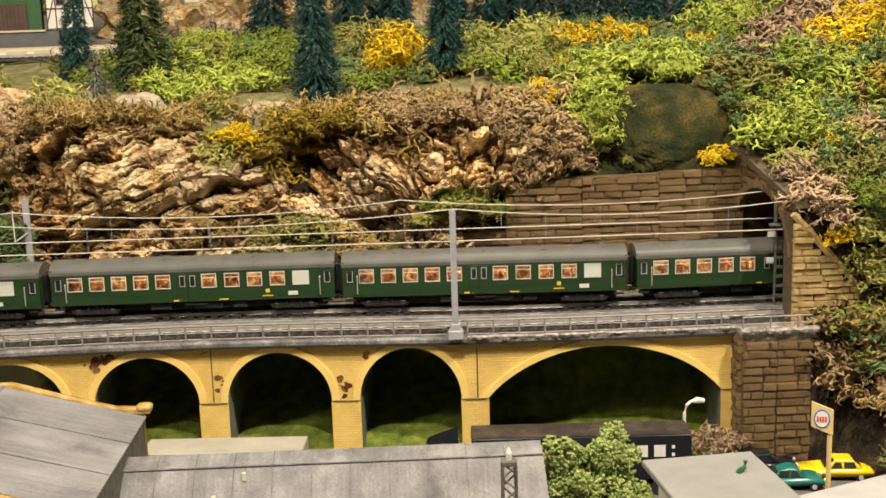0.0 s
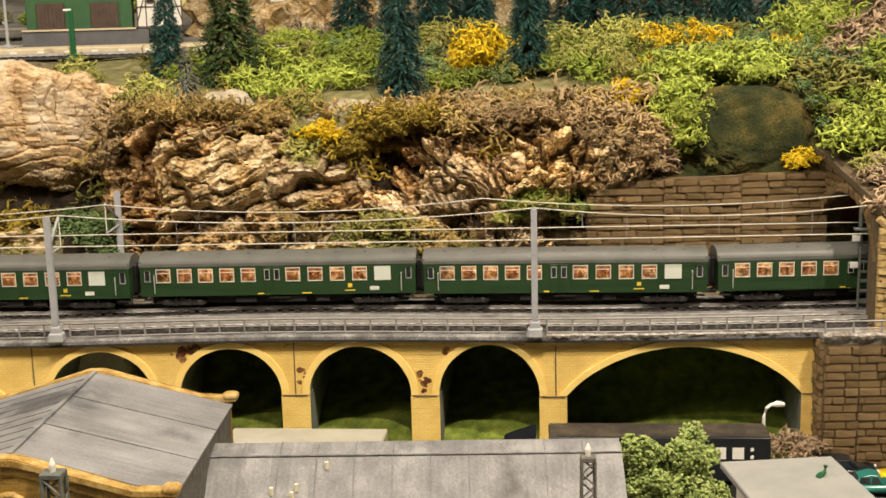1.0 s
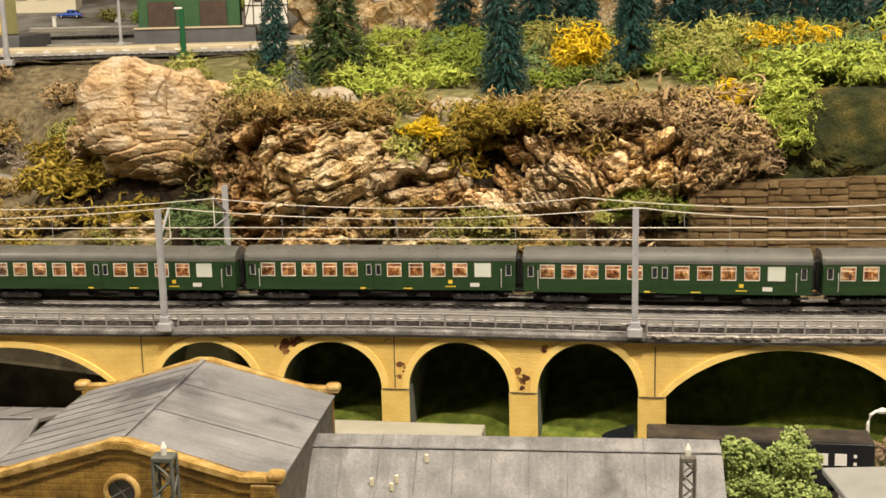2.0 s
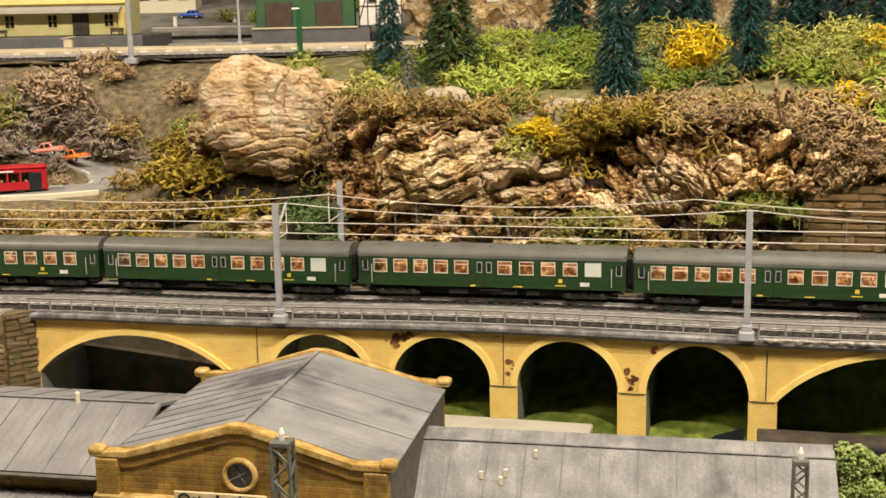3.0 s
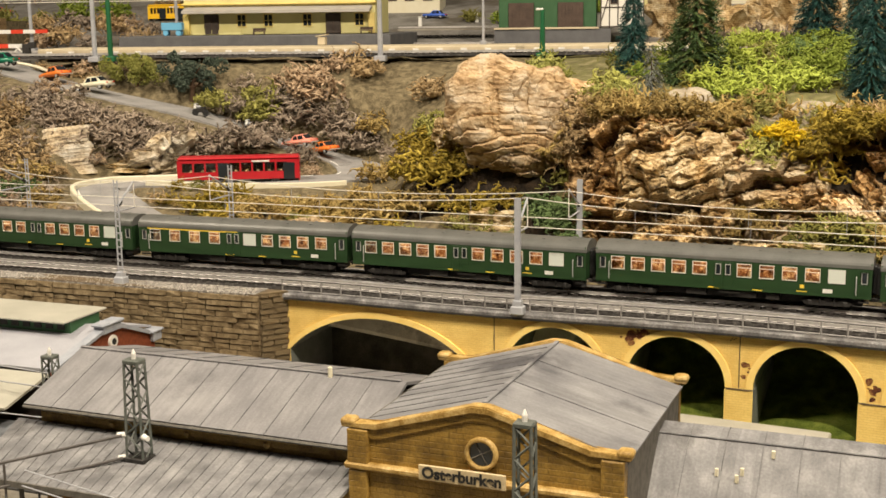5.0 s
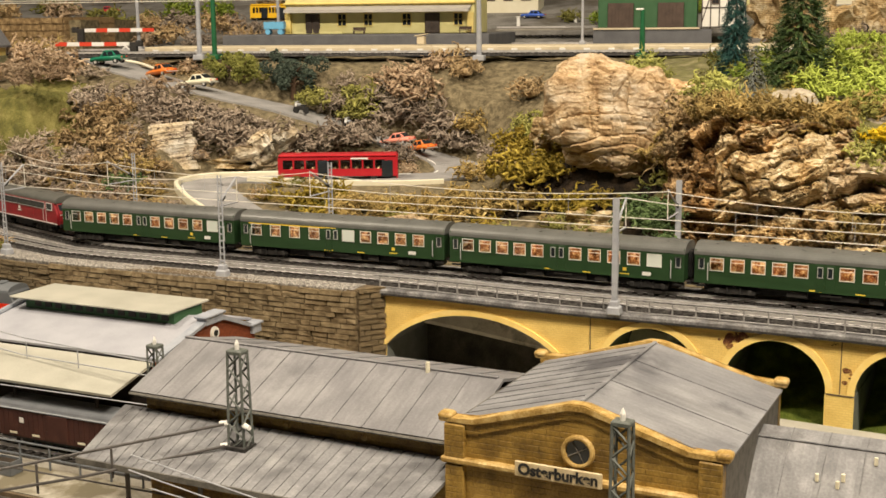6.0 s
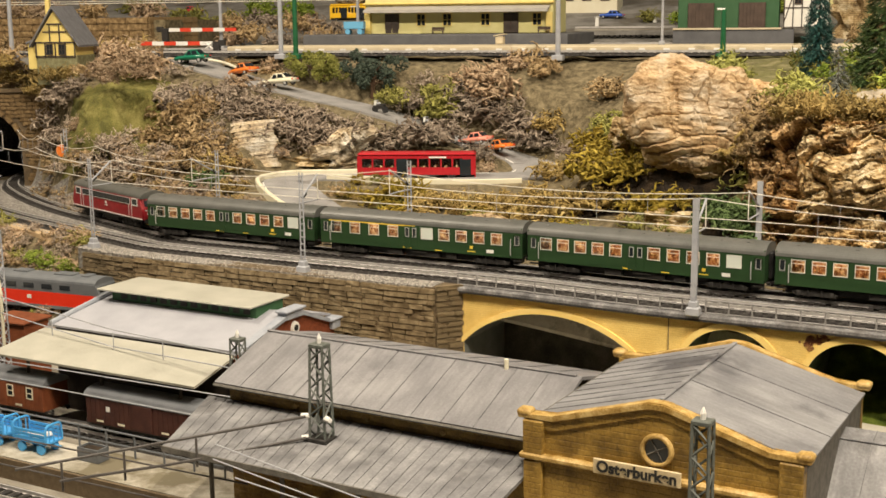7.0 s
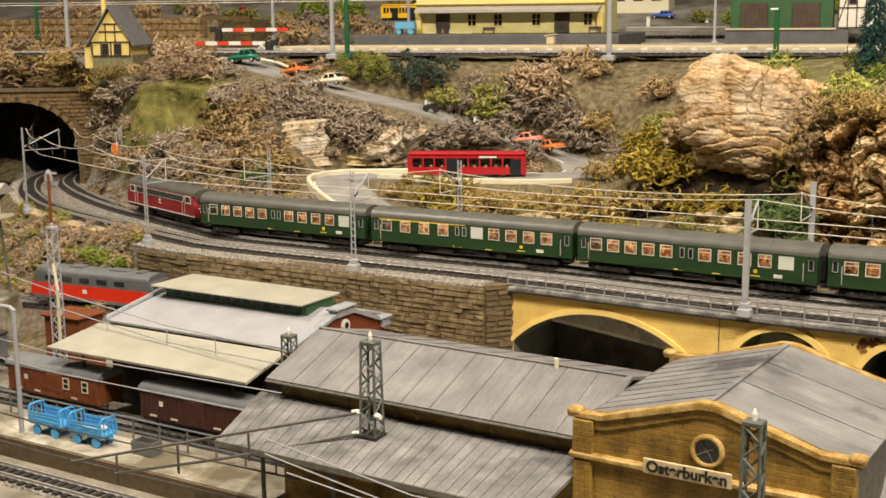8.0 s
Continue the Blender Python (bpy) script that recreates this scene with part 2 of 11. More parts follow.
def brick_relief(m, wide, high, depth):
    """Adds the relief of small brick courses, laid along the building's own length and height."""
    nt = m.node_tree
    bs = nt.nodes["Principled BSDF"]
    co = nt.nodes.new("ShaderNodeTexCoord")
    sep, com = nt.nodes.new("ShaderNodeSeparateXYZ"), nt.nodes.new("ShaderNodeCombineXYZ")
    add = nt.nodes.new("ShaderNodeMath")
    nt.links.new(co.outputs["Object"], sep.inputs[0])
    nt.links.new(sep.outputs["X"], add.inputs[0])
    nt.links.new(sep.outputs["Y"], add.inputs[1])
    nt.links.new(add.outputs[0], com.inputs["X"])
    nt.links.new(sep.outputs["Z"], com.inputs["Y"])
    br = nt.nodes.new("ShaderNodeTexBrick")
    br.inputs["Scale"].default_value = 1.0
    br.inputs["Brick Width"].default_value, br.inputs["Row Height"].default_value = wide, high
    br.inputs["Mortar Size"].default_value, br.inputs["Mortar Smooth"].default_value = high * 0.12, 0.5
    nt.links.new(com.outputs[0], br.inputs["Vector"])
    bp = nt.nodes.new("ShaderNodeBump")
    bp.invert = True
    bp.inputs["Strength"].default_value, bp.inputs["Distance"].default_value = 1.0, depth
    nt.links.new(br.outputs["Fac"], bp.inputs["Height"])
    old = bs.inputs["Normal"].links[0].from_socket
    nt.links.new(old, bp.inputs["Normal"])
    nt.links.new(bp.outputs[0], bs.inputs["Normal"])


brick_relief(M_OCHRE, 0.0085, 0.0036, 0.0004)
def roof_boards(m, along, pitch):
    """Gives a roof its boards: a tone for each and dirt streaked down the slope; along: the axis of the ridge."""
    nt = m.node_tree
    bs = nt.nodes["Principled BSDF"]
    co = nt.nodes.new("ShaderNodeTexCoord")
    sep = nt.nodes.new("ShaderNodeSeparateXYZ")
    nt.links.new(co.outputs["Object"], sep.inputs[0])
    div = nt.nodes.new("ShaderNodeMath")
    div.operation = "DIVIDE"
    div.inputs[1].default_value = pitch
    nt.links.new(sep.outputs["XYZ".index(along)], div.inputs[0])
    fl = nt.nodes.new("ShaderNodeMath")
    fl.operation = "FLOOR"
    nt.links.new(div.outputs[0], fl.inputs[0])
    wn = nt.nodes.new("ShaderNodeTexWhiteNoise")
    wn.noise_dimensions = "1D"
    nt.links.new(fl.outputs[0], wn.inputs["W"])
    tone = nt.nodes.new("ShaderNodeMapRange")
    tone.inputs["To Min"].default_value, tone.inputs["To Max"].default_value = 0.9, 1.1
    nt.links.new(wn.outputs["Value"], tone.inputs["Value"])
    mp = nt.nodes.new("ShaderNodeMapping")
    mp.inputs["Scale"].default_value = (1.0, 0.14, 0.14) if along == "X" else (0.14, 1.0, 0.14)
    nt.links.new(co.outputs["Object"], mp.inputs["Vector"])
    st = nt.nodes.new("ShaderNodeTexNoise")
    st.inputs["Scale"].default_value, st.inputs["Detail"].default_value, st.inputs["Roughness"].default_value = 260, 6, 0.6
    nt.links.new(mp.outputs[0], st.inputs["Vector"])
    sr = nt.nodes.new("ShaderNodeMapRange")
    sr.inputs["From Min"].default_value, sr.inputs["From Max"].default_value = 0.3, 0.7
    sr.inputs["To Min"].default_value, sr.inputs["To Max"].default_value = 0.84, 1.12
    nt.links.new(st.outputs["Fac"], sr.inputs["Value"])
    mul = nt.nodes.new("ShaderNodeMath")
    mul.operation = "MULTIPLY"
    nt.links.new(tone.outputs[0], mul.inputs[0])
    nt.links.new(sr.outputs[0], mul.inputs[1])
    hsv = nt.nodes.new("ShaderNodeHueSaturation")
    nt.links.new(mul.outputs[0], hsv.inputs["Value"])
    nt.links.new(bs.inputs["Base Color"].links[0].from_socket, hsv.inputs["Color"])
    nt.links.new(hsv.outputs[0], bs.inputs["Base Color"])


M_ROOF_HALL = material("weathered_hall_roof", (0.165, 0.165, 0.175), [(0.21, 0.21, 0.218), (0.265, 0.265, 0.272)], 0.5, size=0.03, bump=0.0003, fine=0.0015, grime=(0.075, 0.075, 0.083), grime_at=0.56)
roof_boards(M_ROOF, "X", 0.0235)
roof_boards(M_ROOF_HALL, "Y", 0.0145)
roof_boards(M_ROOF2, "X", 0.0113)
# ---- plan lines ----
EDGE_X = (-1.3, -1.08, -0.94, -0.805, -0.708, -0.557, -0.419, -0.312, -0.244, -0.139, -0.039, 0.066, 0.197, 0.275, 0.408, 0.496, 0.618, 0.9)
EDGE_Y = (1.55, 1.367, 1.273, 1.208, 1.172, 1.141, 1.111, 1.092, 1.074, 1.041, 1.021, 1.0, 0.960, 0.931, 0.894, 0.875, 0.847, 0.79)


def edge_y(x):
    """The y of the viaduct's front edge at x, rounded over its bends."""
    return sum(float(np.interp(x + d, EDGE_X, EDGE_Y)) for d in (-0.06, -0.03, 0, 0.03, 0.06)) / 5


def edge_point(x):
    """A place on the front edge and the level way from it to the back of the deck."""
    y, slope = edge_y(x), (edge_y(x + 0.02) - edge_y(x - 0.02)) / 0.04
    n = Vector((-slope, 1, 0)).normalized()
    return Vector((x, y, 0)), n


def line_at(off, x0, x1, step=0.01, z=0.0):
    """The line at a distance behind the front edge, as places with side ways."""
    count = max(2, int(abs(x1 - x0) / step) + 1)
    out = []
    for x in np.linspace(x0, x1, count):
        p, n = edge_point(float(x))
        out.append((p + off * n + Vector((0, 0, z)), n))
    return out


# terrain: heights at distances behind the front edge, for stations along x
SLOPES = (
    (-1.5, ((-0.05, 0.06), (0.13, 0.105), (0.2, 0.16), (0.3, 0.24), (0.42, 0.29), (0.6, 0.31), (3, 0.315))),
    (-1.12, ((-0.05, 0.06), (0.13, 0.107), (0.2, 0.15), (0.25, 0.2), (0.27, 0.272), (0.32, 0.298), (0.42, 0.306), (0.6, 0.312), (3, 0.315))),
    (-1.0, ((-0.05, 0.06), (0.13, 0.108), (0.17, 0.14), (0.22, 0.2), (0.3, 0.25), (0.42, 0.295), (0.6, 0.31), (3, 0.315))),
    (-0.75, ((-0.03, 0.08), (0.13, 0.11), (0.19, 0.14), (0.28, 0.19), (0.36, 0.24), (0.45, 0.275), (0.6, 0.31), (3, 0.315))),
    (-0.5, ((0.0, 0.0), (0.12, 0.0), (0.13, 0.11), (0.2, 0.145), (0.3, 0.165), (0.4, 0.17), (0.46, 0.215), (0.56, 0.275), (0.63, 0.308), (3, 0.315))),
    (-0.28, ((0.0, 0.0), (0.12, 0.0), (0.13, 0.11), (0.2, 0.135), (0.3, 0.155), (0.42, 0.17), (0.5, 0.21), (0.62, 0.28), (0.7, 0.308), (3, 0.315))),
    (-0.1, ((0.0, 0.0), (0.12, 0.0), (0.13, 0.11), (0.2, 0.135), (0.25, 0.16), (0.28, 0.25), (0.34, 0.29), (0.5, 0.3), (0.7, 0.308), (3, 0.315))),
    (0.05, ((0.0, 0.0), (0.12, 0.0), (0.13, 0.11), (0.16, 0.13), (0.19, 0.2), (0.22, 0.265), (0.3, 0.285), (0.5, 0.305), (0.75, 0.315), (3, 0.32))),
    (0.3, ((0.0, 0.0), (0.12, 0.0), (0.13, 0.11), (0.155, 0.125), (0.175, 0.19), (0.21, 0.255), (0.27, 0.277), (0.5, 0.31), (0.75, 0.325), (3, 0.33))),
    (0.5, ((0.0, 0.0), (0.12, 0.0), (0.13, 0.11), (0.152, 0.112), (0.158, 0.22), (0.19, 0.255), (0.25, 0.29), (0.45, 0.315), (0.75, 0.33), (3, 0.335))),
    (0.8, ((0.0, 0.0), (0.12, 0.0), (0.13, 0.11), (0.152, 0.112), (0.158, 0.22), (0.2, 0.28), (0.3, 0.32), (0.45, 0.34), (0.75, 0.345), (3, 0.345))),
)
ROAD = ((-0.44, 1.275, 0.115), (-0.49, 1.297, 0.122), (-0.535, 1.325, 0.134), (-0.59, 1.37, 0.148), (-0.638, 1.43, 0.158), (-0.645, 1.465, 0.161), (-0.6, 1.48, 0.164), (-0.54, 1.468, 0.166), (-0.46, 1.462, 0.168), (-0.385, 1.482, 0.17), (-0.335, 1.53, 0.169), (-0.35, 1.59, 0.175), (-0.42, 1.61, 0.193), (-0.51, 1.625, 0.218), (-0.59, 1.64, 0.24), (-0.75, 1.675, 0.268), (-0.88, 1.72, 0.294), (-0.965, 1.8, 0.314), (-1.0, 2.0, 0.3175))


def along(points, step):
    """Points at even steps on a smooth line through the given ones."""
    pts = [Vector(p) for p in points]
    out = []
    for i in range(len(pts) - 1):
        a, b, c, d = pts[max(i - 1, 0)], pts[i], pts[i + 1], pts[min(i + 2, len(pts) - 1)]
        n = max(1, int((c - b).length / step))
        for k in range(n):
            t = k / n
            out.append(0.5 * (2 * b + (c - a) * t + (2 * a - 5 * b + 4 * c - d) * t * t + (3 * b - a - 3 * c + d) * t ** 3))
    return out + [pts[-1]]


ROAD_LINE = np.array([tuple(p) for p in along(ROAD, 0.01)])
# plan points of the two tracks round the west curve
CURVE_FRONT = ((-0.83, 1.268), (-0.91, 1.312), (-0.998, 1.363), (-1.091, 1.43), (-1.2, 1.545), (-1.285, 1.68), (-1.335, 1.85))
CURVE_BACK = ((-0.80, 1.315), (-0.873, 1.362), (-0.958, 1.418), (-1.036, 1.478), (-1.124, 1.558), (-1.2, 1.645), (-1.255, 1.76), (-1.285, 1.88))
CURVES = np.array([tuple(p) for c in (CURVE_FRONT, CURVE_BACK) for p in along([(x, y, 0) for x, y in c], 0.01)])


def ground_z(x, y, rough=True):
    """The height of the hillside at a place."""
    s = y - edge_y(x)
    xs = [a for a, _ in SLOPES]
    zs = [np.interp(s, [q for q, _ in prof], [q for _, q in prof]) for _, prof in SLOPES]
    z = float(np.interp(x, xs, zs))
    if rough and s > 0.16:
        z += 0.006 * noise.noise(Vector((x * 14, y * 14, 0))) + 0.003 * noise.noise(Vector((x * 45, y * 45, 3)))
    d = np.hypot(ROAD_LINE[:, 0] - x, ROAD_LINE[:, 1] - y)
    i = int(d.argmin())
    if d[i] < 0.08:
        k = min(1.0, max(0.0, (0.08 - d[i]) / 0.045))
        z = z * (1 - k) + (ROAD_LINE[i, 2] - 0.002) * k
    if x < -0.7:
        near = float(np.hypot(CURVES[:, 0] - x, CURVES[:, 1] - y).min())
        if near < 0.05:
            k = min(1.0, (0.05 - near) / 0.022)
            z = z * (1 - k) + min(z, D - 0.004) * k
    return z
# ---- end of the plan ----


def mound(x, y, z, rx, ry, rz, mt, label, seed):
    """A soft lump of short flock fibres on the slope."""
    bm = bmesh.new()
    bmesh.ops.create_icosphere(bm, subdivisions=6 if rx > 0.05 else 5, radius=1.0)
    o = Vector((seed, seed * 2.3, 0))
    for v in bm.verts:
        p = v.co.copy()
        q = Vector([math.copysign(abs(t) ** 0.75, t) for t in p])
        k = 1 + 0.1 * noise.noise(p * 1.6 + o) + 0.06 * noise.noise(p * 5 + o) + 0.035 * noise.noise(p * 19 + o) + 0.03 * noise.noise(p * 45 + o)
        v.co = Vector((q.x * rx, q.y * ry, q.z * rz)) * k
    ob = part("earth_mound" if mt.name == "pale_bare_earth" else "flock_mound", bm, mt, None, smooth=True)
    ob.matrix_world = pose(x, y, z, -18, 0, 0)
    return tagged(ob, label, "mound")


M_BARE = material("pale_bare_earth", (0.24, 0.2, 0.14), [(0.36, 0.31, 0.23), (0.46, 0.41, 0.32)], 0.95, size=0.02, bump=0.001, fine=0.002)
for i, (x, y, z, rx, rz) in enumerate(((0.182, 1.222, 0.259, 0.03, 0.024), (0.066, 1.256, 0.274, 0.026, 0.02), (0.145, 1.226, 0.252, 0.02, 0.018), (0.308, 1.182, 0.259, 0.028, 0.02))):
    mound(x, y, z, rx, 0.022, rz, M_BARE, "pale bare earth lump between the bushes", 20 + i)

# ---- hall: the room round the layout ----
M_ROOM = material("hall_wall_paint", (0.2, 0.185, 0.16), [(0.25, 0.23, 0.2)], 0.9, size=0.4)
M_FLOOR = material("hall_floor", (0.2, 0.18, 0.15), [(0.26, 0.24, 0.2)], 0.7, size=0.3)
for nm, c, sz, mt in (("floor", (0, 0.5, -0.92), (9, 9, 0.04), M_FLOOR), ("ceiling", (0, 0.5, 1.92), (9, 9, 0.04), M_ROOM),
                      ("wall_north", (0, 5.02, 0.5), (9, 0.04, 2.8), M_ROOM), ("wall_south", (0, -4.02, 0.5), (9, 0.04, 2.8), M_ROOM),
                      ("wall_east", (4.52, 0.5, 0.5), (0.04, 9, 2.8), M_ROOM), ("wall_west", (-4.52, 0.5, 0.5), (0.04, 9, 2.8), M_ROOM)):
    tagged(part(nm, box(c, sz), mt, None), "plain painted surface of the exhibition hall", "room", kind="structure")
tagged(part("ground", box((-0.3, 2.2, -0.02), (7.6, 3.9, 0.04)), M_BASE, None), "grey-brown scattered baseboard of the model layout", "ground", kind="structure")

# ---- hillside ----
def hillside():
    xs = np.arange(-2.2, 1.6, 0.0125)
    rows = [0.131, 0.135, 0.14, 0.145, 0.15, 0.155, 0.16, 0.165] + list(np.arange(0.172, 0.75, 0.011)) + list(np.arange(0.77, 2.8, 0.06))
    verts, faces = [], []
    for x in xs:
        e = edge_y(float(x))
        for s in rows:
            verts.append((x, e + s, D - 0.006 if s < 0.132 else ground_z(float(x), e + s)))
    n = len(rows)
    for i in range(len(xs) - 1):
        for j in range(n - 1):
            faces.append((i * n + j, (i + 1) * n + j, (i + 1) * n + j + 1, i * n + j + 1))
    ob = mesh_object("hillside", verts, faces, M_SLOPE, smooth=True)
    me = ob.data
    for m in (M_EARTH, M_HILLTOP, M_VELVET, M_BALLAST, M_MOSS):
        me.materials.append(m)
    for p in me.polygons:
        x, y, z = p.center
        s = y - edge_y(x)
        # steep faces among the rocks take the earth darkened as shade
        if p.normal.z < 0.72 and s < 0.32 and x > -0.3:
            p.material_index = 1
        elif x > -0.12 and s > 0.2:
            p.material_index = 2
        if x > 0.42 and 0.15 < s < 0.25:
            p.material_index = 3
        if -1.06 < x + 0.02 * math.sin(40 * y) < -0.85 and 0.19 < s < 0.39:
            p.material_index = 5
        if x < -0.7 and float(np.hypot(CURVES[:, 0] - x, CURVES[:, 1] - y).min()) < 0.04:
            p.material_index = 4
    return tagged(ob, "model hillside of plaster with dry grass and turf", "hillside", kind="structure")


hillside()
mound(0.53, 1.062, 0.248, 0.062, 0.03, 0.046, M_VELVET, "olive flock mound over the stone wall, darkened for the shade of bushes", 4)
mound(-0.945, 1.555, 0.208, 0.07, 0.04, 0.066, M_MOSS, "pale olive moss mound on the slope", 9)

# ---- viaduct ----
ARCHES = ((-0.3134, -0.1332, 0.058, 0.037), (-0.1, -0.017, 0.062, 0.0395), (0.0045, 0.0857, 0.062, 0.0395), (0.1076, 0.1875, 0.062, 0.0405), (0.209, 0.2862, 0.062, 0.0425), (0.3067, 0.4875, 0.062, 0.04))
VIA_X0, VIA_X1 = -0.316, 0.499


def bow(k, span):
    """Height of an arch at k of its half span: round for the narrow ones, a flat arc for the wide ones."""
    k = min(1.0, abs(k))
    if span < 0.12:
        return math.sqrt(1 - k * k)
    return (math.sqrt(1.45 - k * k) - math.sqrt(0.45)) / (math.sqrt(1.45) - math.sqrt(0.45))


def arch_z(x, lift=0.0):
    for a, b, spring, rise in ARCHES:
        if a - lift < x < b + lift:
            h = (b - a) / 2
            k = (x - (a + b) / 2) / (h + lift)
            return spring + (rise + lift) * bow(k, b - a)
    return None


def viaduct():
    root = thing("viaduct", pose(0, 0, 0), "yellow brick model railway viaduct with round arches and rust stains", "viaduct", kind="structure")
    cols = [(VIA_X0, None)]
    x = VIA_X0
    for a, b, spring, rise in ARCHES:
        cols += [(a, None)]
        cols += [(a + (b - a) * 0.5 * (1 - math.cos(math.pi * i / 40)), 1) for i in range(41)]
        cols += [(b, None)]
    cols += [(VIA_X1, None)]
    verts, faces, uvs = [], [], []
    for x, inside in cols:
        zb = -0.002 if inside is None else (arch_z(min(max(x, VIA_X0), VIA_X1)) or None)
        if zb is None:
            zb = min(((abs(x - a), s) for a, b, s, r in ARCHES for a in (a, b)))[1]
        p, n = edge_point(x)
        for off in (0.004, 0.114):
            q = p + off * n
            verts += [(q.x, q.y, zb), (q.x, q.y, D - 0.0045)]
    for i in range(len(cols) - 1):
        a, b = 4 * i, 4 * (i + 1)
        if cols[i][0] == cols[i + 1][0]:
            faces.append((a, b, b + 2, a + 2))
            continue
        faces += [(a, b, b + 1, a + 1), (a + 2, a + 3, b + 3, b + 2), (a, a + 2, b + 2, b)]
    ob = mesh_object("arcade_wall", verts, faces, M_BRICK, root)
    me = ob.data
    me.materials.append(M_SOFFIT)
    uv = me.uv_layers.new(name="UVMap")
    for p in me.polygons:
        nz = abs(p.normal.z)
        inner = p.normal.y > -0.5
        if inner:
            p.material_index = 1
        for li in p.loop_indices:
            co = me.vertices[me.loops[li].vertex_index].co
            uv.data[li].uv = (co.x * 1.04, co.z)
    # arch rings, a little proud of the face
    for a, b, spring, rise in ARCHES:
        bm = bmesh.new()
        rings = []
        for i in range(33):
            k = math.pi * (1 - i / 32)
            h = (b - a) / 2
            out = []
            for lift, off in ((0.0, 0.0075), (0.0, 0.0022), (0.0055, 0.0022), (0.0055, 0.0075)):
                xx = (a + b) / 2 + (h + lift) * math.cos(k)
                zz = spring + (rise + lift) * (math.sin(k) if b - a < 0.12 else bow(math.cos(k), b - a))
                p, n = edge_point(xx)
                out.append(bm.verts.new(p + off * n + Vector((0, 0, zz))))
            rings.append(out)
        for r, q in zip(rings[:-1], rings[1:]):
            for j in range(4):
                bm.faces.new((r[j], r[(j + 1) % 4], q[(j + 1) % 4], q[j]))
        bm.faces.new(rings[0])
        bm.faces.new(rings[-1])
        part("arch_ring", bm, M_RING, root)
    # piers below the springing, slightly wider with a joint over them
    for x0, x1 in ((-0.1332, -0.1), (-0.017, 0.0045), (0.0857, 0.1076), (0.1875, 0.209), (0.2862, 0.3067), (0.4875, 0.4985)):
        bm = bmesh.new()
        add_sweep(bm, line_at(0, x0 - 0.0004, x1 + 0.0004, 0.005), ((0.0022, -0.002), (0.0022, 0.061), (0.12, 0.061), (0.12, -0.002)))
        ob = part("pier", bm, M_BRICK, root)
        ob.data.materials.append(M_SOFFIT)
        q, nn = edge_point((x0 + x1) / 2)
        part("joint", box(q + 0.0024 * nn + Vector((0, 0, 0.0612)), (x1 - x0 - 0.002, 0.0014, 0.0008), math.atan2(nn.y, nn.x) - math.pi / 2), M_JOINT, root)
        uv = ob.data.uv_layers.new(name="UVMap")
        for p in ob.data.polygons:
            for li in p.loop_indices:
                co = ob.data.vertices[ob.data.loops[li].vertex_index].co
                uv.data[li].uv = (co.x * 1.04 + (co.y if abs(p.normal.x) > 0.7 else 0), co.z)
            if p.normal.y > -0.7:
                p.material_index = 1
    # dark expansion joints and rust patches
    rnd = random.Random(4)
    for x, z0, z1 in ((0.0965, 0.062, D - 0.004), (-0.112, 0.06, D - 0.004), (0.2985, 0.062, D - 0.01)):
        p, n = edge_point(x)
        part("joint", box((p + 0.0038 * n + Vector((0, 0, (z0 + z1) / 2))), (0.0008, 0.001, z1 - z0)), M_JOINT, root)
    for x, z, w, h in ((0.013, 0.1005, 0.036, 0.02), (0.0905, 0.1035, 0.007, 0.005), (0.1015, 0.0775, 0.008, 0.02), (0.1965, 0.073, 0.012, 0.02), (0.2145, 0.098, 0.005, 0.014), (-0.305, 0.104, 0.004, 0.003), (0.272, 0.1045, 0.01, 0.003), (0.352, 0.098, 0.004, 0.003)):
        bm = bmesh.new()
        p, n = edge_point(x)
        side = Vector((n.y, -n.x, 0))
        for f in range(max(6, int(w * h * 60000))):
            cu, cv = w * 0.32 * rnd.gauss(0, 0.6), h * 0.32 * rnd.gauss(0, 0.6)
            fr = rnd.uniform(0.04, 0.13) * h
            lay = 0.0038 - 0.00001 * f
            low = arch_z(x + cu, 0.0055) or 0.0
            if z + cv + fr * 1.3 > D - 0.0062 or z + cv - fr * 0.6 < low:
                continue
            ring = []
            for i in range(22):
                a = 2 * math.pi * i / 22
                r = fr * (1 + 0.45 * noise.noise(Vector((1.2 * math.cos(a), 1.2 * math.sin(a), x * 90 + f))) + 0.15 * noise.noise(Vector((4 * math.cos(a), 4 * math.sin(a), x * 50 + f))))
                ring.append(bm.verts.new(p + lay * n + side * (cu + 1.3 * r * math.cos(a)) + Vector((0, 0, z + cv + r * math.sin(a)))))
            bm.faces.new(ring)
        if bm.faces:
            part("rust_patch", bm, M_RUST, root, "rust-brown flaking stain on yellow brick")
    # deck slab, with a dark strip drawing the shadow line under its edge
    bm = bmesh.new()
    add_sweep(bm, line_at(0, -0.80, 0.60, 0.01), ((-0.0012, D - 0.0045), (-0.0012, D - 0.0012), (0.0, D), (0.12, D), (0.132, D - 0.001), (0.132, D - 0.006)))
    part("deck", bm, M_DECK, root, "weathered grey deck")
    bm = bmesh.new()
    add_sweep(bm, line_at(0, VIA_X0, VIA_X1, 0.01), ((-0.0014, D - 0.0058), (-0.0014, D - 0.0038), (-0.0008, D - 0.0038), (-0.0008, D - 0.0046), (0.004, D - 0.0046), (0.004, D - 0.0058)))
    part("deck_lip", bm, M_UNDER, root, "dark strip that draws the shadow line under the deck")


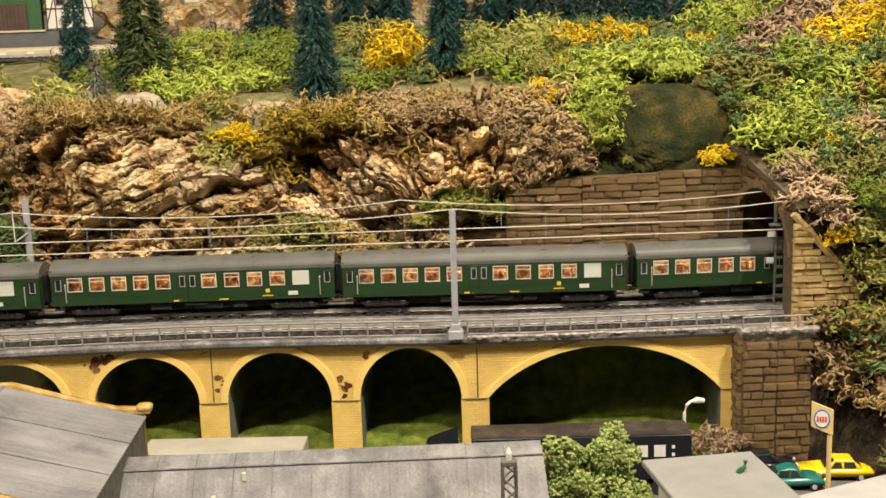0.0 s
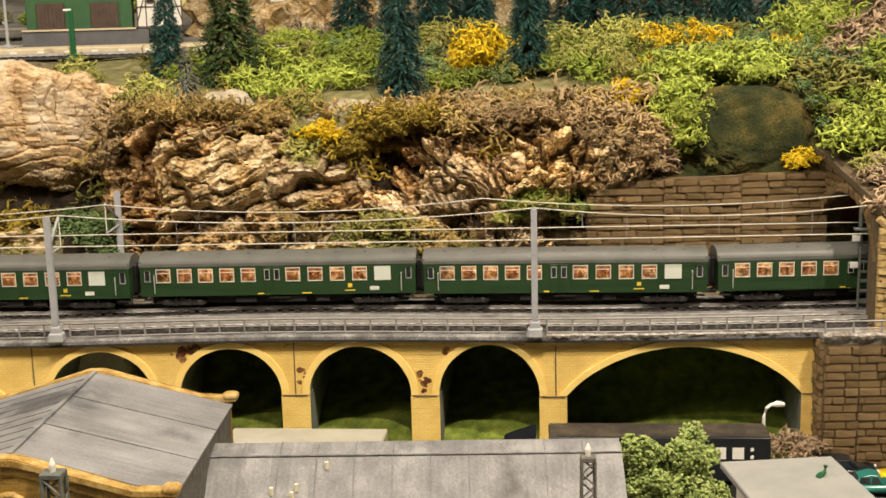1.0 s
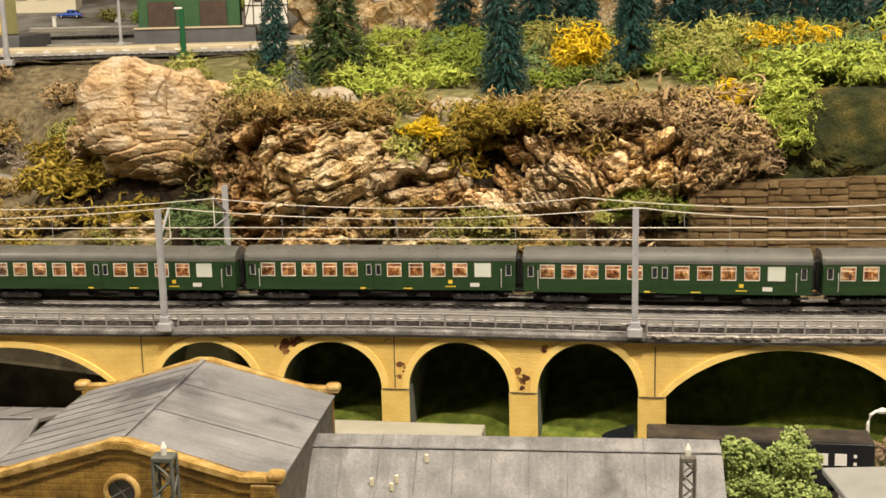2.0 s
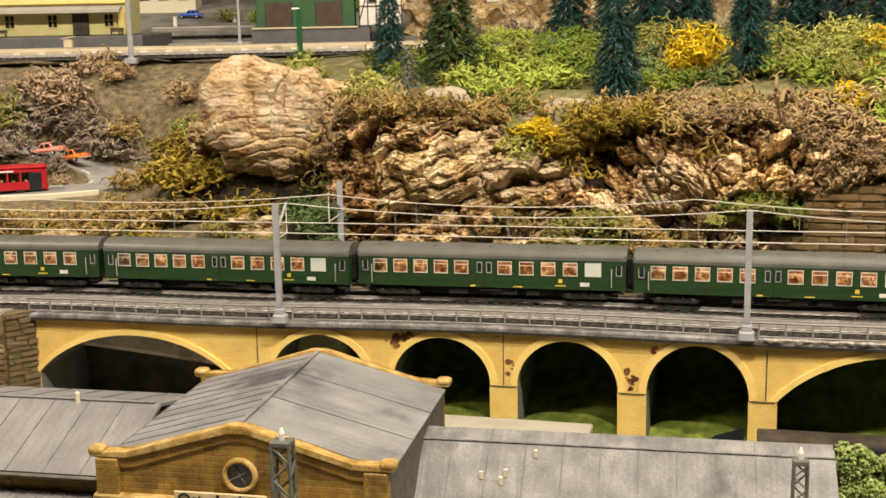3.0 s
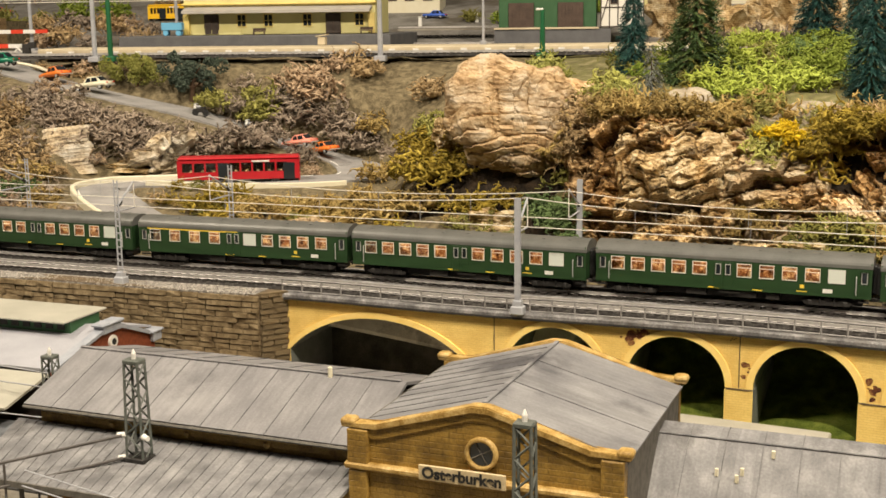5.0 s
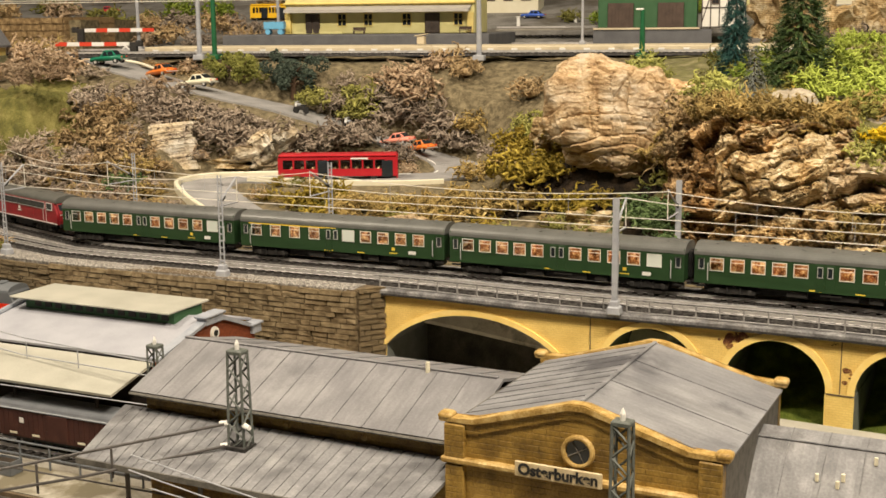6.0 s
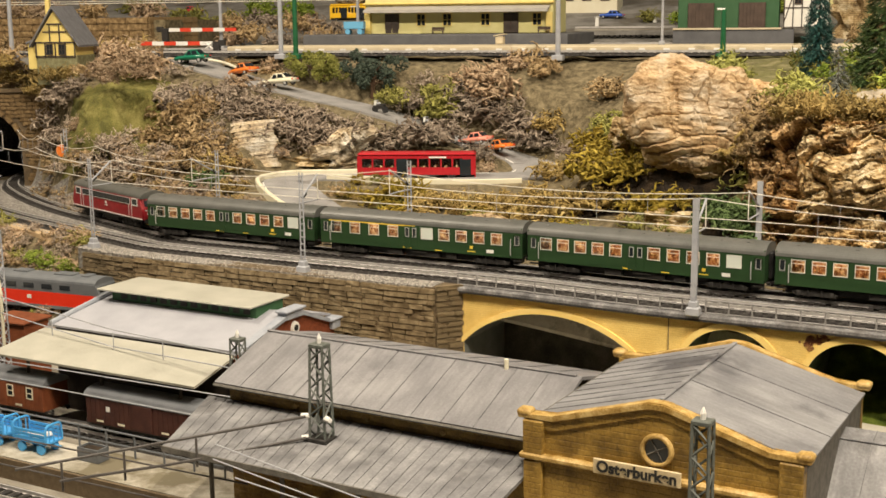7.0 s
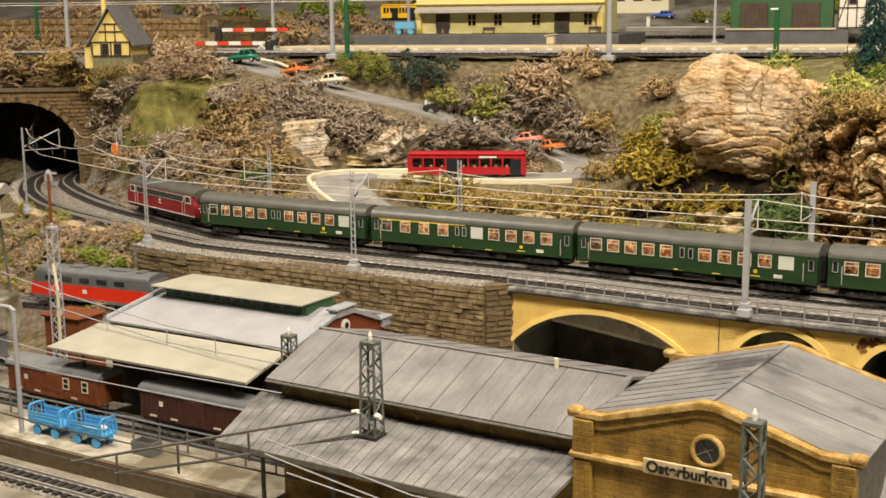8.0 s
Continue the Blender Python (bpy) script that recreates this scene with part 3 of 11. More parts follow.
viaduct()
# added backing wall whose dark colour stands for the shade inside the arch
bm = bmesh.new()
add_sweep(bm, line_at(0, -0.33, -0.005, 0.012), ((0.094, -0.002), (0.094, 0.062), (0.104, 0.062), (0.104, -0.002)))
tagged(part("arch_back_wall", bm, material("shade_dark_plaster", (0.03, 0.028, 0.022), [(0.06, 0.055, 0.042), (0.1, 0.09, 0.07)], 0.9, size=0.02, bump=0.001), None), "plaster backing added behind the wide arch, coloured dark for its shade", "plaster wall", kind="structure")
# ledge above it, paled so its colour stands for light falling behind
bm = bmesh.new()
add_sweep(bm, [(p + Vector((0, 0, -0.11 * (p.x + 0.33) + 0.006)), n) for p, n in line_at(0, -0.33, -0.005, 0.012)], ((0.072, 0.064), (0.085, 0.1), (0.093, 0.1), (0.093, 0.06), (0.074, 0.06)))
tagged(part("arch_ledge", bm, material("light_struck_plaster", (0.5, 0.47, 0.4), [(0.62, 0.59, 0.5), (0.72, 0.69, 0.6)], 0.9, size=0.02, bump=0.001, grime=(0.08, 0.075, 0.05)), None), "plaster ledge seen through the wide arch, paled for the light on it", "plaster ledge", kind="structure")

# grass under and before the arches
def grass_bank():
    bm = bmesh.new()
    line = line_at(0, -0.14, 0.52, 0.012)
    out = ((-0.034, 0.001), (-0.015, 0.004), (0.0, 0.008), (0.03, 0.02), (0.06, 0.033), (0.1, 0.046), (0.122, 0.066), (0.129, 0.105))
    rings = []
    for p, n in line:
        rings.append([bm.verts.new(p + u * n + Vector((0, 0, w + 0.0025 * noise.noise(Vector((p.x * 40, u * 60, 1)))))) for u, w in out])
    for a, b in zip(rings[:-1], rings[1:]):
        for j in range(len(out) - 1):
            bm.faces.new((a[j], b[j], b[j + 1], a[j + 1]))
    tagged(part("grass_bank", bm, M_GRASS, None, smooth=True), "bright green grass mat under the viaduct arches", "grass", kind="structure")



grass_bank()
bm = bmesh.new()
slope = ((0.045, 0.024), (0.06, 0.042), (0.075, 0.066), (0.088, 0.09), (0.098, 0.107))
rings = [[bm.verts.new(p + u * n + Vector((0, 0, w + 0.003 * noise.noise(Vector((p.x * 50, u * 60, 3)))))) for u, w in slope] for p, n in line_at(0, 0.304, 0.49, 0.006)]
for r, q in zip(rings[:-1], rings[1:]):
    for j in range(len(slope) - 1):
        bm.faces.new((r[j], q[j], q[j + 1], r[j + 1]))
tagged(part("arch_slope", bm, M_GRASS, None, smooth=True), "steep grass slope at the back of the wide arch", "grass", kind="structure")

# ---- tracks ----
def track(name, line, z, label, bed=None):
    """Rails on sleepers over a low ballast bed; line as (place, side way)."""
    root = thing(name, pose(0, 0, 0), label, "railway track", kind="structure")
    bm = bmesh.new()
    add_sweep(bm, line, ((-0.017, z), (-0.0145, z + 0.0028), (0.0145, z + 0.0028), (0.017, z)))
    part("ballast_bed", bm, bed or M_BED, root)
    for side in (-1, 1):
        bm = bmesh.new()
        c = side * 0.0083
        add_sweep(bm, line, ((c - 0.0011, z + 0.0045), (c - 0.0004, z + 0.005), (c - 0.0006, z + 0.0075), (c + 0.0006, z + 0.0075), (c + 0.0004, z + 0.005), (c + 0.0011, z + 0.0045)))
        part("rail", bm, M_RAIL, root)
    bm = bmesh.new()
    done, gap = 0.0, 0.0102
    for (p, n), (q, m) in zip(line[:-1], line[1:]):
        d = (q - p)
        while done < d.length:
            c = p + d * (done / d.length)
            add_box(bm, (c.x, c.y, z + 0.0037), (0.0052, 0.0285, 0.0022), math.atan2(n.y, n.x) - math.pi / 2)
            done += gap
        done -= d.length
    tagged(part("sleepers", bm, M_SLEEPER, root), kind="stuff")
    return root


FRONT_OFF, BACK_OFF = 0.027, 0.078


def track_line(off):
    """Along the viaduct and round the curve into the west tunnel."""
    bend = [p + Vector((0, 0, 0)) for p, _ in line_at(off, 0.86, -0.72, 0.02)]
    far = {FRONT_OFF: CURVE_FRONT, BACK_OFF: CURVE_BACK}[off]
    pts = along([tuple(p) for p in bend] + [(x, y, 0) for x, y in far], 0.012)
    out = []
    for i, p in enumerate(pts):
        d = (pts[min(i + 1, len(pts) - 1)] - pts[max(i - 1, 0)]).normalized()
        out.append((p, Vector((d.y, -d.x, 0))))
    return out


LINES = {off: track_line(off) for off in (FRONT_OFF, BACK_OFF)}
track("track_front", LINES[FRONT_OFF], D, "dark model track with fine sleepers on the viaduct")
track("track_back", LINES[BACK_OFF], D, "dark model track carrying the passenger train")

# grey walkway between the two tracks
bm = bmesh.new()
add_sweep(bm, line_at(0, -0.33, 0.56, 0.01), ((0.0485, D + 0.0005), (0.0495, D + 0.0036), (0.0565, D + 0.004), (0.0585, D + 0.0005)))
tagged(part("walkway", bm, M_DECK, None), "light grey walkway strip between the tracks", "walkway", kind="structure")

# ---- railings ----
def railing(line, z, label, group):
    root = thing("railing", pose(0, 0, 0), label, "railing", group)
    for h, r in ((0.0125, 0.00075), (0.0068, 0.0006), (0.0015, 0.0006)):
        part("rail", tube([p + Vector((0, 0, z + h)) for p, n in line], r, 5), M_RAILING, root)
    total = 0.0
    bm0 = tube([(0, 0, 0), (0, 0, 0.0128)], 0.0008, 5)
    post = None
    for (p, n), (q, m) in zip(line[:-1], line[1:]):
        total += (q - p).length
        if total >= 0.0195 or post is None:
            total = 0.0
            if post is None:
                post = part("post", bm0, M_RAILING, root)
                post.location = p + Vector((0, 0, z))
            else:
                o = new("post", post.data)
                o.parent = root
                o.location = p + Vector((0, 0, z))


railing(line_at(0.0045, -0.32, -0.094, 0.0065), D, "thin grey railing along the front of the viaduct", "viaduct railings")
railing(line_at(0.0045, -0.08, 0.276, 0.0065), D, "thin grey railing along the front of the viaduct", "viaduct railings")
railing(line_at(0.0045, 0.292, 0.494, 0.0065), D, "thin grey railing along the front of the viaduct", "viaduct railings")
railing(line_at(0.113, -0.20, -0.075, 0.0065), D, "thin dark railing behind the tracks", "rear railings")
railing(line_at(0.113, -0.055, 0.12, 0.0065), D, "thin dark railing behind the tracks", "rear railings")

# ---- stone walls ----
STONES = {}
for i in range(18):
    rnd = random.Random(i)
    bm = bmesh.new()
    add_box(bm, (0, 0, 0), (1, 1, 1))
    bmesh.ops.bevel(bm, geom=list(bm.edges), offset=0.12, segments=2, affect="EDGES")
    for v in bm.verts:
        v.co.x = math.copysign(0.5 - (0.5 - abs(v.co.x)) * 0.35, v.co.x)
        v.co += Vector((rnd.uniform(-0.015, 0.015), rnd.uniform(-0.1, 0.1), rnd.uniform(-0.03, 0.03)))
    me = bpy.data.meshes.new("stone")
    bmesh.ops.recalc_face_normals(bm, faces=bm.faces)
    bm.to_mesh(me)
    bm.free()
    kind = (M_STONE, M_STONE_DARK, M_STONE_GOLD)[i % 3]
    me.materials.append(kind)
    STONES.setdefault(kind.name, []).append(me)


def stone_face(root, origin, right, up_at, length, low_at, course, long, mt, limit=300, seed=1, depth=0.0062, gap=0.0005, even=0.07):
    """Courses of separate stones on a face; up_at(u) is the top height at u, low_at(u) the foot."""
    rnd = random.Random(seed)
    outward = Vector((right.y, -right.x, 0))
    rz = math.atan2(right.y, right.x)
    verts, faces, made = [], [], 0
    z = min(low_at(0), low_at(length))
    top = max(up_at(length * k / 8) for k in range(9))
    while z < top:
        h = course * rnd.uniform(1 - even, 1 + even)
        u = -rnd.uniform(0, long)
        while u < length:
            w = long * rnd.uniform(0.55, 1.5)
            a, b = max(0.0, u), min(length, u + w)
            u += w
            c = (a + b) / 2
            if b - a < 0.002 or z + h > up_at(c) + course * 0.35 or z < low_at(c) - course * 0.5:
                continue
            out = rnd.uniform(-0.001, 0.001)
            place = Vector(origin) + right * c + outward * out + Vector((0, 0, z + h / 2))
            size = (b - a - gap, depth, h - gap)
            me = rnd.choice(STONES[mt.name])
            if made < limit:
                o = new("stone", me)
                o.parent = root
                o.location, o.rotation_euler, o.scale = place, (0, 0, rz), size
                made += 1
            else:
                m = Matrix.Translation(place) @ Matrix.Rotation(rz, 4, "Z") @ Matrix.Diagonal((*size, 1))
                n0 = len(verts)
                verts += [tuple(m @ v.co) for v in me.vertices]
                faces += [tuple(n0 + k for k in p.vertices) for p in me.polygons]
        z += h
    if verts:
        tagged(mesh_object("stones", verts, faces, mt, root), kind="stuff")


def stone_wall(name, label, pts, tops, foot, course, long, mt, limit, seed, thick=0.02, gap=0.0005, even=0.07):
    """A wall along plan points with its top heights, faced with stones towards the right of the way."""
    root = thing(name, pose(0, 0, 0), label, "stone wall", kind="structure")
    for i in range(len(pts) - 1):
        a, b = Vector((*pts[i], 0)), Vector((*pts[i + 1], 0))
        d = (b - a)
        ln = d.length
        r = d.normalized()
        back = Vector((-r.y, r.x, 0))
        t0, t1 = tops[i], tops[i + 1]
        bm = bmesh.new()
        vs = [bm.verts.new(p + off * back + Vector((0, 0, z))) for p, zt in ((a, t0), (b, t1)) for off in (0.0, thick) for z in (foot, zt - 0.0008)]
        for f in ((0, 4, 5, 1), (2, 3, 7, 6), (1, 5, 7, 3), (0, 1, 3, 2), (4, 6, 7, 5), (0, 2, 6, 4)):
            bm.faces.new([vs[k] for k in f])
        part("core", bm, M_JOINT, root)
        stone_face(root, a, r, lambda u: t0 + (t1 - t0) * u / ln, ln, lambda u: foot, course, long, mt, limit, seed + i, gap=gap, even=even)
    return root


def wall_pts(off, xs):
    out = []
    for x in xs:
        p, n = edge_point(x)
        out.append(tuple((p + off * n).xy))
    return out


LW = wall_pts(-0.016, (-0.78, -0.7, -0.56, -0.334))
stone_wall("retaining_wall_west", "brown rough stone retaining wall below the track", LW, (0.11, 0.113, 0.115, 0.114), 0.0, 0.0053, 0.018, M_STONE, 130, 11, gap=0.0003, even=0.1)
lp, ln_ = edge_point(-0.316)
stone_wall("retaining_wall_return", "end face of the brown stone retaining wall", [LW[-1], tuple((lp + 0.006 * ln_).xy)], (0.114, 0.114), 0.0, 0.0053, 0.016, M_STONE, 60, 21, gap=0.0003, even=0.1)
bm = bmesh.new()
add_sweep(bm, line_at(-0.016, -0.79, -0.338, 0.012), ((0.0, 0.09), (0.0, D + 0.0005), (0.012, D + 0.001), (0.05, D), (0.05, 0.09)))
tagged(part("ballast_shoulder", bm, M_BALLAST, None), "pale grey ballast along the top of the stone wall", "ballast", kind="structure")
def gravel():
    """Loose pale chips lying on the shoulder above the wall and beside the curve."""
    rnd = random.Random(12)
    verts, faces = [], []
    spots = [(p, n, -0.016, 0.008) for p, n in line_at(0, -0.79, -0.345, 0.004)]
    spots += [(p, n, -0.03, -0.02) for p, n in LINES[FRONT_OFF] if p.x < -0.8]
    for p, n, lo, hi in spots:
        for k in range(14):
            q = p + n * rnd.uniform(lo, hi) + Vector((rnd.uniform(-0.004, 0.004), 0, D + 0.0008))
            r = rnd.uniform(0.0006, 0.0016)
            b = len(verts)
            for j in range(3):
                a = 2.094 * j + rnd.uniform(-0.5, 0.5)
                verts.append((q.x + r * math.cos(a), q.y + r * math.sin(a), q.z - r * 0.5))
            verts.append((q.x + rnd.uniform(-0.3, 0.3) * r, q.y, q.z + r * rnd.uniform(0.4, 1.0)))
            faces += [(b, b + 1, b + 3), (b + 1, b + 2, b + 3), (b + 2, b, b + 3)]
    m = material("pale_gravel", (0.3, 0.27, 0.23), [(0.42, 0.39, 0.34), (0.55, 0.52, 0.47)], 0.85, size=0.003)
    tagged(mesh_object("gravel", verts, faces, m), "loose pale gravel along the top of the stone wall", "gravel", kind="stuff")


gravel()
RW = wall_pts(0.152, (0.105, 0.16, 0.222))
stone_wall("rear_wall_low", "low brown stone wall behind the tracks", RW, (0.124, 0.128, 0.132), D - 0.006, 0.0066, 0.018, M_STONE_DARK, 120, 31, gap=0.0002)
stone_wall("rear_wall_middle", "brown stone retaining wall at the foot of the cliff", wall_pts(0.15, (0.222, 0.27, 0.33)), (0.168, 0.17, 0.17), D - 0.006, 0.0063, 0.019, M_STONE_DARK, 150, 35, gap=0.0002)
stone_wall("rear_wall_high", "tall brown stone retaining wall beside the tunnel", wall_pts(0.148, (0.328, 0.4, 0.47, 0.545)), (0.213, 0.215, 0.218, 0.22), D - 0.006, 0.0063, 0.02, M_STONE_DARK, 110, 41, gap=0.0002)
AB = wall_pts(-0.014, (0.499, 0.525, 0.552))
stone_wall("abutment_front", "dark stone abutment at the end of the viaduct", AB, (0.107, 0.107, 0.107), -0.002, 0.0066, 0.0165, M_STONE_DARK, 130, 51, gap=0.0003)
p0, n0 = edge_point(0.499)
stone_wall("abutment_side", "dark stone abutment side beside the wide arch", [tuple((p0 + 0.02 * n0).xy), AB[0]], (0.107, 0.107), -0.002, 0.0066, 0.0165, M_STONE_DARK, 60, 55, gap=0.0003)
M_CAP = material("crumbling_plaster_cap", (0.16, 0.14, 0.12), [(0.3, 0.275, 0.25), (0.52, 0.49, 0.46)], 0.9, size=0.005, bump=0.001, fine=0.0016, grime=(0.12, 0.09, 0.06))


def ragged_strip(name, label, off, x0, x1, wide, tall, seed):
    """Broken plaster laid along the deck's edge, with an uneven outline."""
    bm = bmesh.new()
    o = Vector((seed * 3.7, 0, 0))
    rings = []
    for p, n in line_at(off, x0, x1, 0.0016):
        a = 0.0022 * noise.noise(p * 160 + o) + 0.0014 * noise.noise(p * 420 + o)
        c = tall * (0.75 + 0.7 * noise.noise(p * 130 - o) + 0.4 * noise.noise(p * 380 - o))
        low = 0.0022 * noise.noise(p * 210 + 2 * o)
        rings.append([bm.verts.new(p + u * n + Vector((0, 0, D + w))) for u, w in ((a, -0.0014 + low), (a - 0.0006, 0.0002 + 0.4 * c), (a + 0.0012, 0.0008 + c), (wide * 0.5, 0.0008 + 0.6 * c), (wide, 0.0003), (wide, -0.0035))])
    for r, q in zip(rings[:-1], rings[1:]):
        for j in range(6):
            bm.faces.new((r[j], r[(j + 1) % 6], q[(j + 1) % 6], q[j]))
    bm.faces.new(rings[0])
    bm.faces.new(rings[-1][::-1])
    bmesh.ops.recalc_face_normals(bm, faces=bm.faces)
    return tagged(part(name, bm, M_CAP, None), label, "plaster edge", kind="structure")


bm = bmesh.new()
add_sweep(bm, line_at(-0.0135, 0.498, 0.556, 0.012), ((0.0, D - 0.007), (0.0, D - 0.001), (0.0125, D - 0.001), (0.0125, D - 0.007)))
tagged(part("abutment_cap", bm, M_CAP, None), "pale grey cap on the stone abutment", "wall cap", kind="structure")
ragged_strip("abutment_crumble", "ragged pale grey plaster on the abutment cap", -0.017, 0.497, 0.557, 0.016, 0.0022, 3)
ragged_strip("deck_crumble", "crumbling pale plaster along the deck edge", -0.0018, 0.292, 0.497, 0.005, 0.0009, 5)

# ---- the passenger train ----
BACK = [p for p, n in LINES[BACK_OFF]]
BACK_LEN = np.concatenate([[0], np.cumsum([(b - a).length for a, b in zip(BACK[:-1], BACK[1:])])])


def on_back_track(s):
    return Vector([float(np.interp(s, BACK_LEN, [p[i] for p in BACK])) for i in range(3)])


def vehicle_pose(s, length):
    """A vehicle whose bogies ride the track, its middle s along it from the east end, heading west along -x."""
    a, b = on_back_track(s - 0.33 * length), on_back_track(s + 0.33 * length)
    c, d = (a + b) / 2, a - b
    return Matrix.Translation((c.x, c.y, RAIL)) @ Matrix.Rotation(math.atan2(d.y, d.x), 4, "Z")


def wheelset(parent, x, r=0.0052):
    for side in (-1, 1):
        bm = bmesh.new()
        for rr, w, o in ((r, 0.0022, 0.0), (r * 0.8, 0.0008, 0.0012)):
            add_prism(bm, [(rr * math.cos(2 * math.pi * i / 18), rr * math.sin(2 * math.pi * i / 18)) for i in range(18)], side * 0.0083 - w / 2 + side * o, side * 0.0083 + w / 2 + side * o, "y")
        for v in bm.verts:
            v.co = Vector((v.co.x + x, v.co.y, v.co.z + r))
        part("wheel", bm, M_UNDER, parent)


def bogie(parent, x, half, tall=0.011):
    ob = part("bogie", box((x, 0, 0.0075), (half * 2 + 0.004, 0.016, 0.006)), M_UNDER, parent)
    bm = bmesh.new()
    for side in (-1, 1):
        y = side * 0.0125
        add_prism(bm, [(x - half - 0.006, 0.006), (x - half - 0.003, 0.0035), (x + half + 0.003, 0.0035), (x + half + 0.006, 0.006), (x + half, 0.0085), (x + 0.004, 0.0075), (x, tall), (x - 0.004, 0.0075), (x - half, 0.0085)], y - 0.001, y + 0.001, "y")
        for d in (-half, half):
            add_box(bm, (x + d, y + side * 0.0015, 0.0055), (0.0042, 0.0018, 0.0042), 0, 0.0006)
        for d in (-0.4, 0.4):
            add_tube(bm, [(x + d * half, y + side * 0.001, 0.003), (x + d * half, y + side * 0.001, 0.0095)], 0.0011, 6)
    part("bogie_frame", bm, M_UNDER, ob)
    for d in (-half, half):
        wheelset(ob, x + d)


def side_wall(parent, name, length, y, z0, z1, holes, mt, thick=0.0012):
    """A thin wall along x with real rectangular openings (x0, x1, z0, z1)."""
    xs = sorted({-length / 2, length / 2, *(h[0] for h in holes), *(h[1] for h in holes)})
    zs = sorted({z0, z1, *(h[2] for h in holes), *(h[3] for h in holes)})
    bm = bmesh.new()
    for xa, xb in zip(xs[:-1], xs[1:]):
        for za, zb in zip(zs[:-1], zs[1:]):
            cx, cz = (xa + xb) / 2, (za + zb) / 2
            if any(h[0] < cx < h[1] and h[2] < cz < h[3] for h in holes):
                continue
            add_box(bm, (cx, y, cz), (xb - xa, thick, zb - za))
    bmesh.ops.remove_doubles(bm, verts=bm.verts, dist=1e-6)
    return part(name, bm, mt, parent)


def rect_frame(bm, x0, x1, z0, z1, y, w=0.0006, d=0.0006):
    for a, b, c, e in ((x0 - w, x1 + w, z0 - w, z0), (x0 - w, x1 + w, z1, z1 + w), (x0 - w, x0, z0, z1), (x1, x1 + w, z0, z1)):
        add_box(bm, ((a + b) / 2, y, (c + e) / 2), (b - a, d, e - c))


M_PANE = material("coach_pane", (0.9, 0.9, 0.85), (), 0.05)
M_PANE.node_tree.nodes["Principled BSDF"].inputs["Transmission Weight"].default_value = 1.0
M_WFRAME = material("pale_window_frame", (0.62, 0.61, 0.56), (), 0.4)
M_FROST = material("frosted_white_pane", (0.62, 0.66, 0.6), (), 0.4)


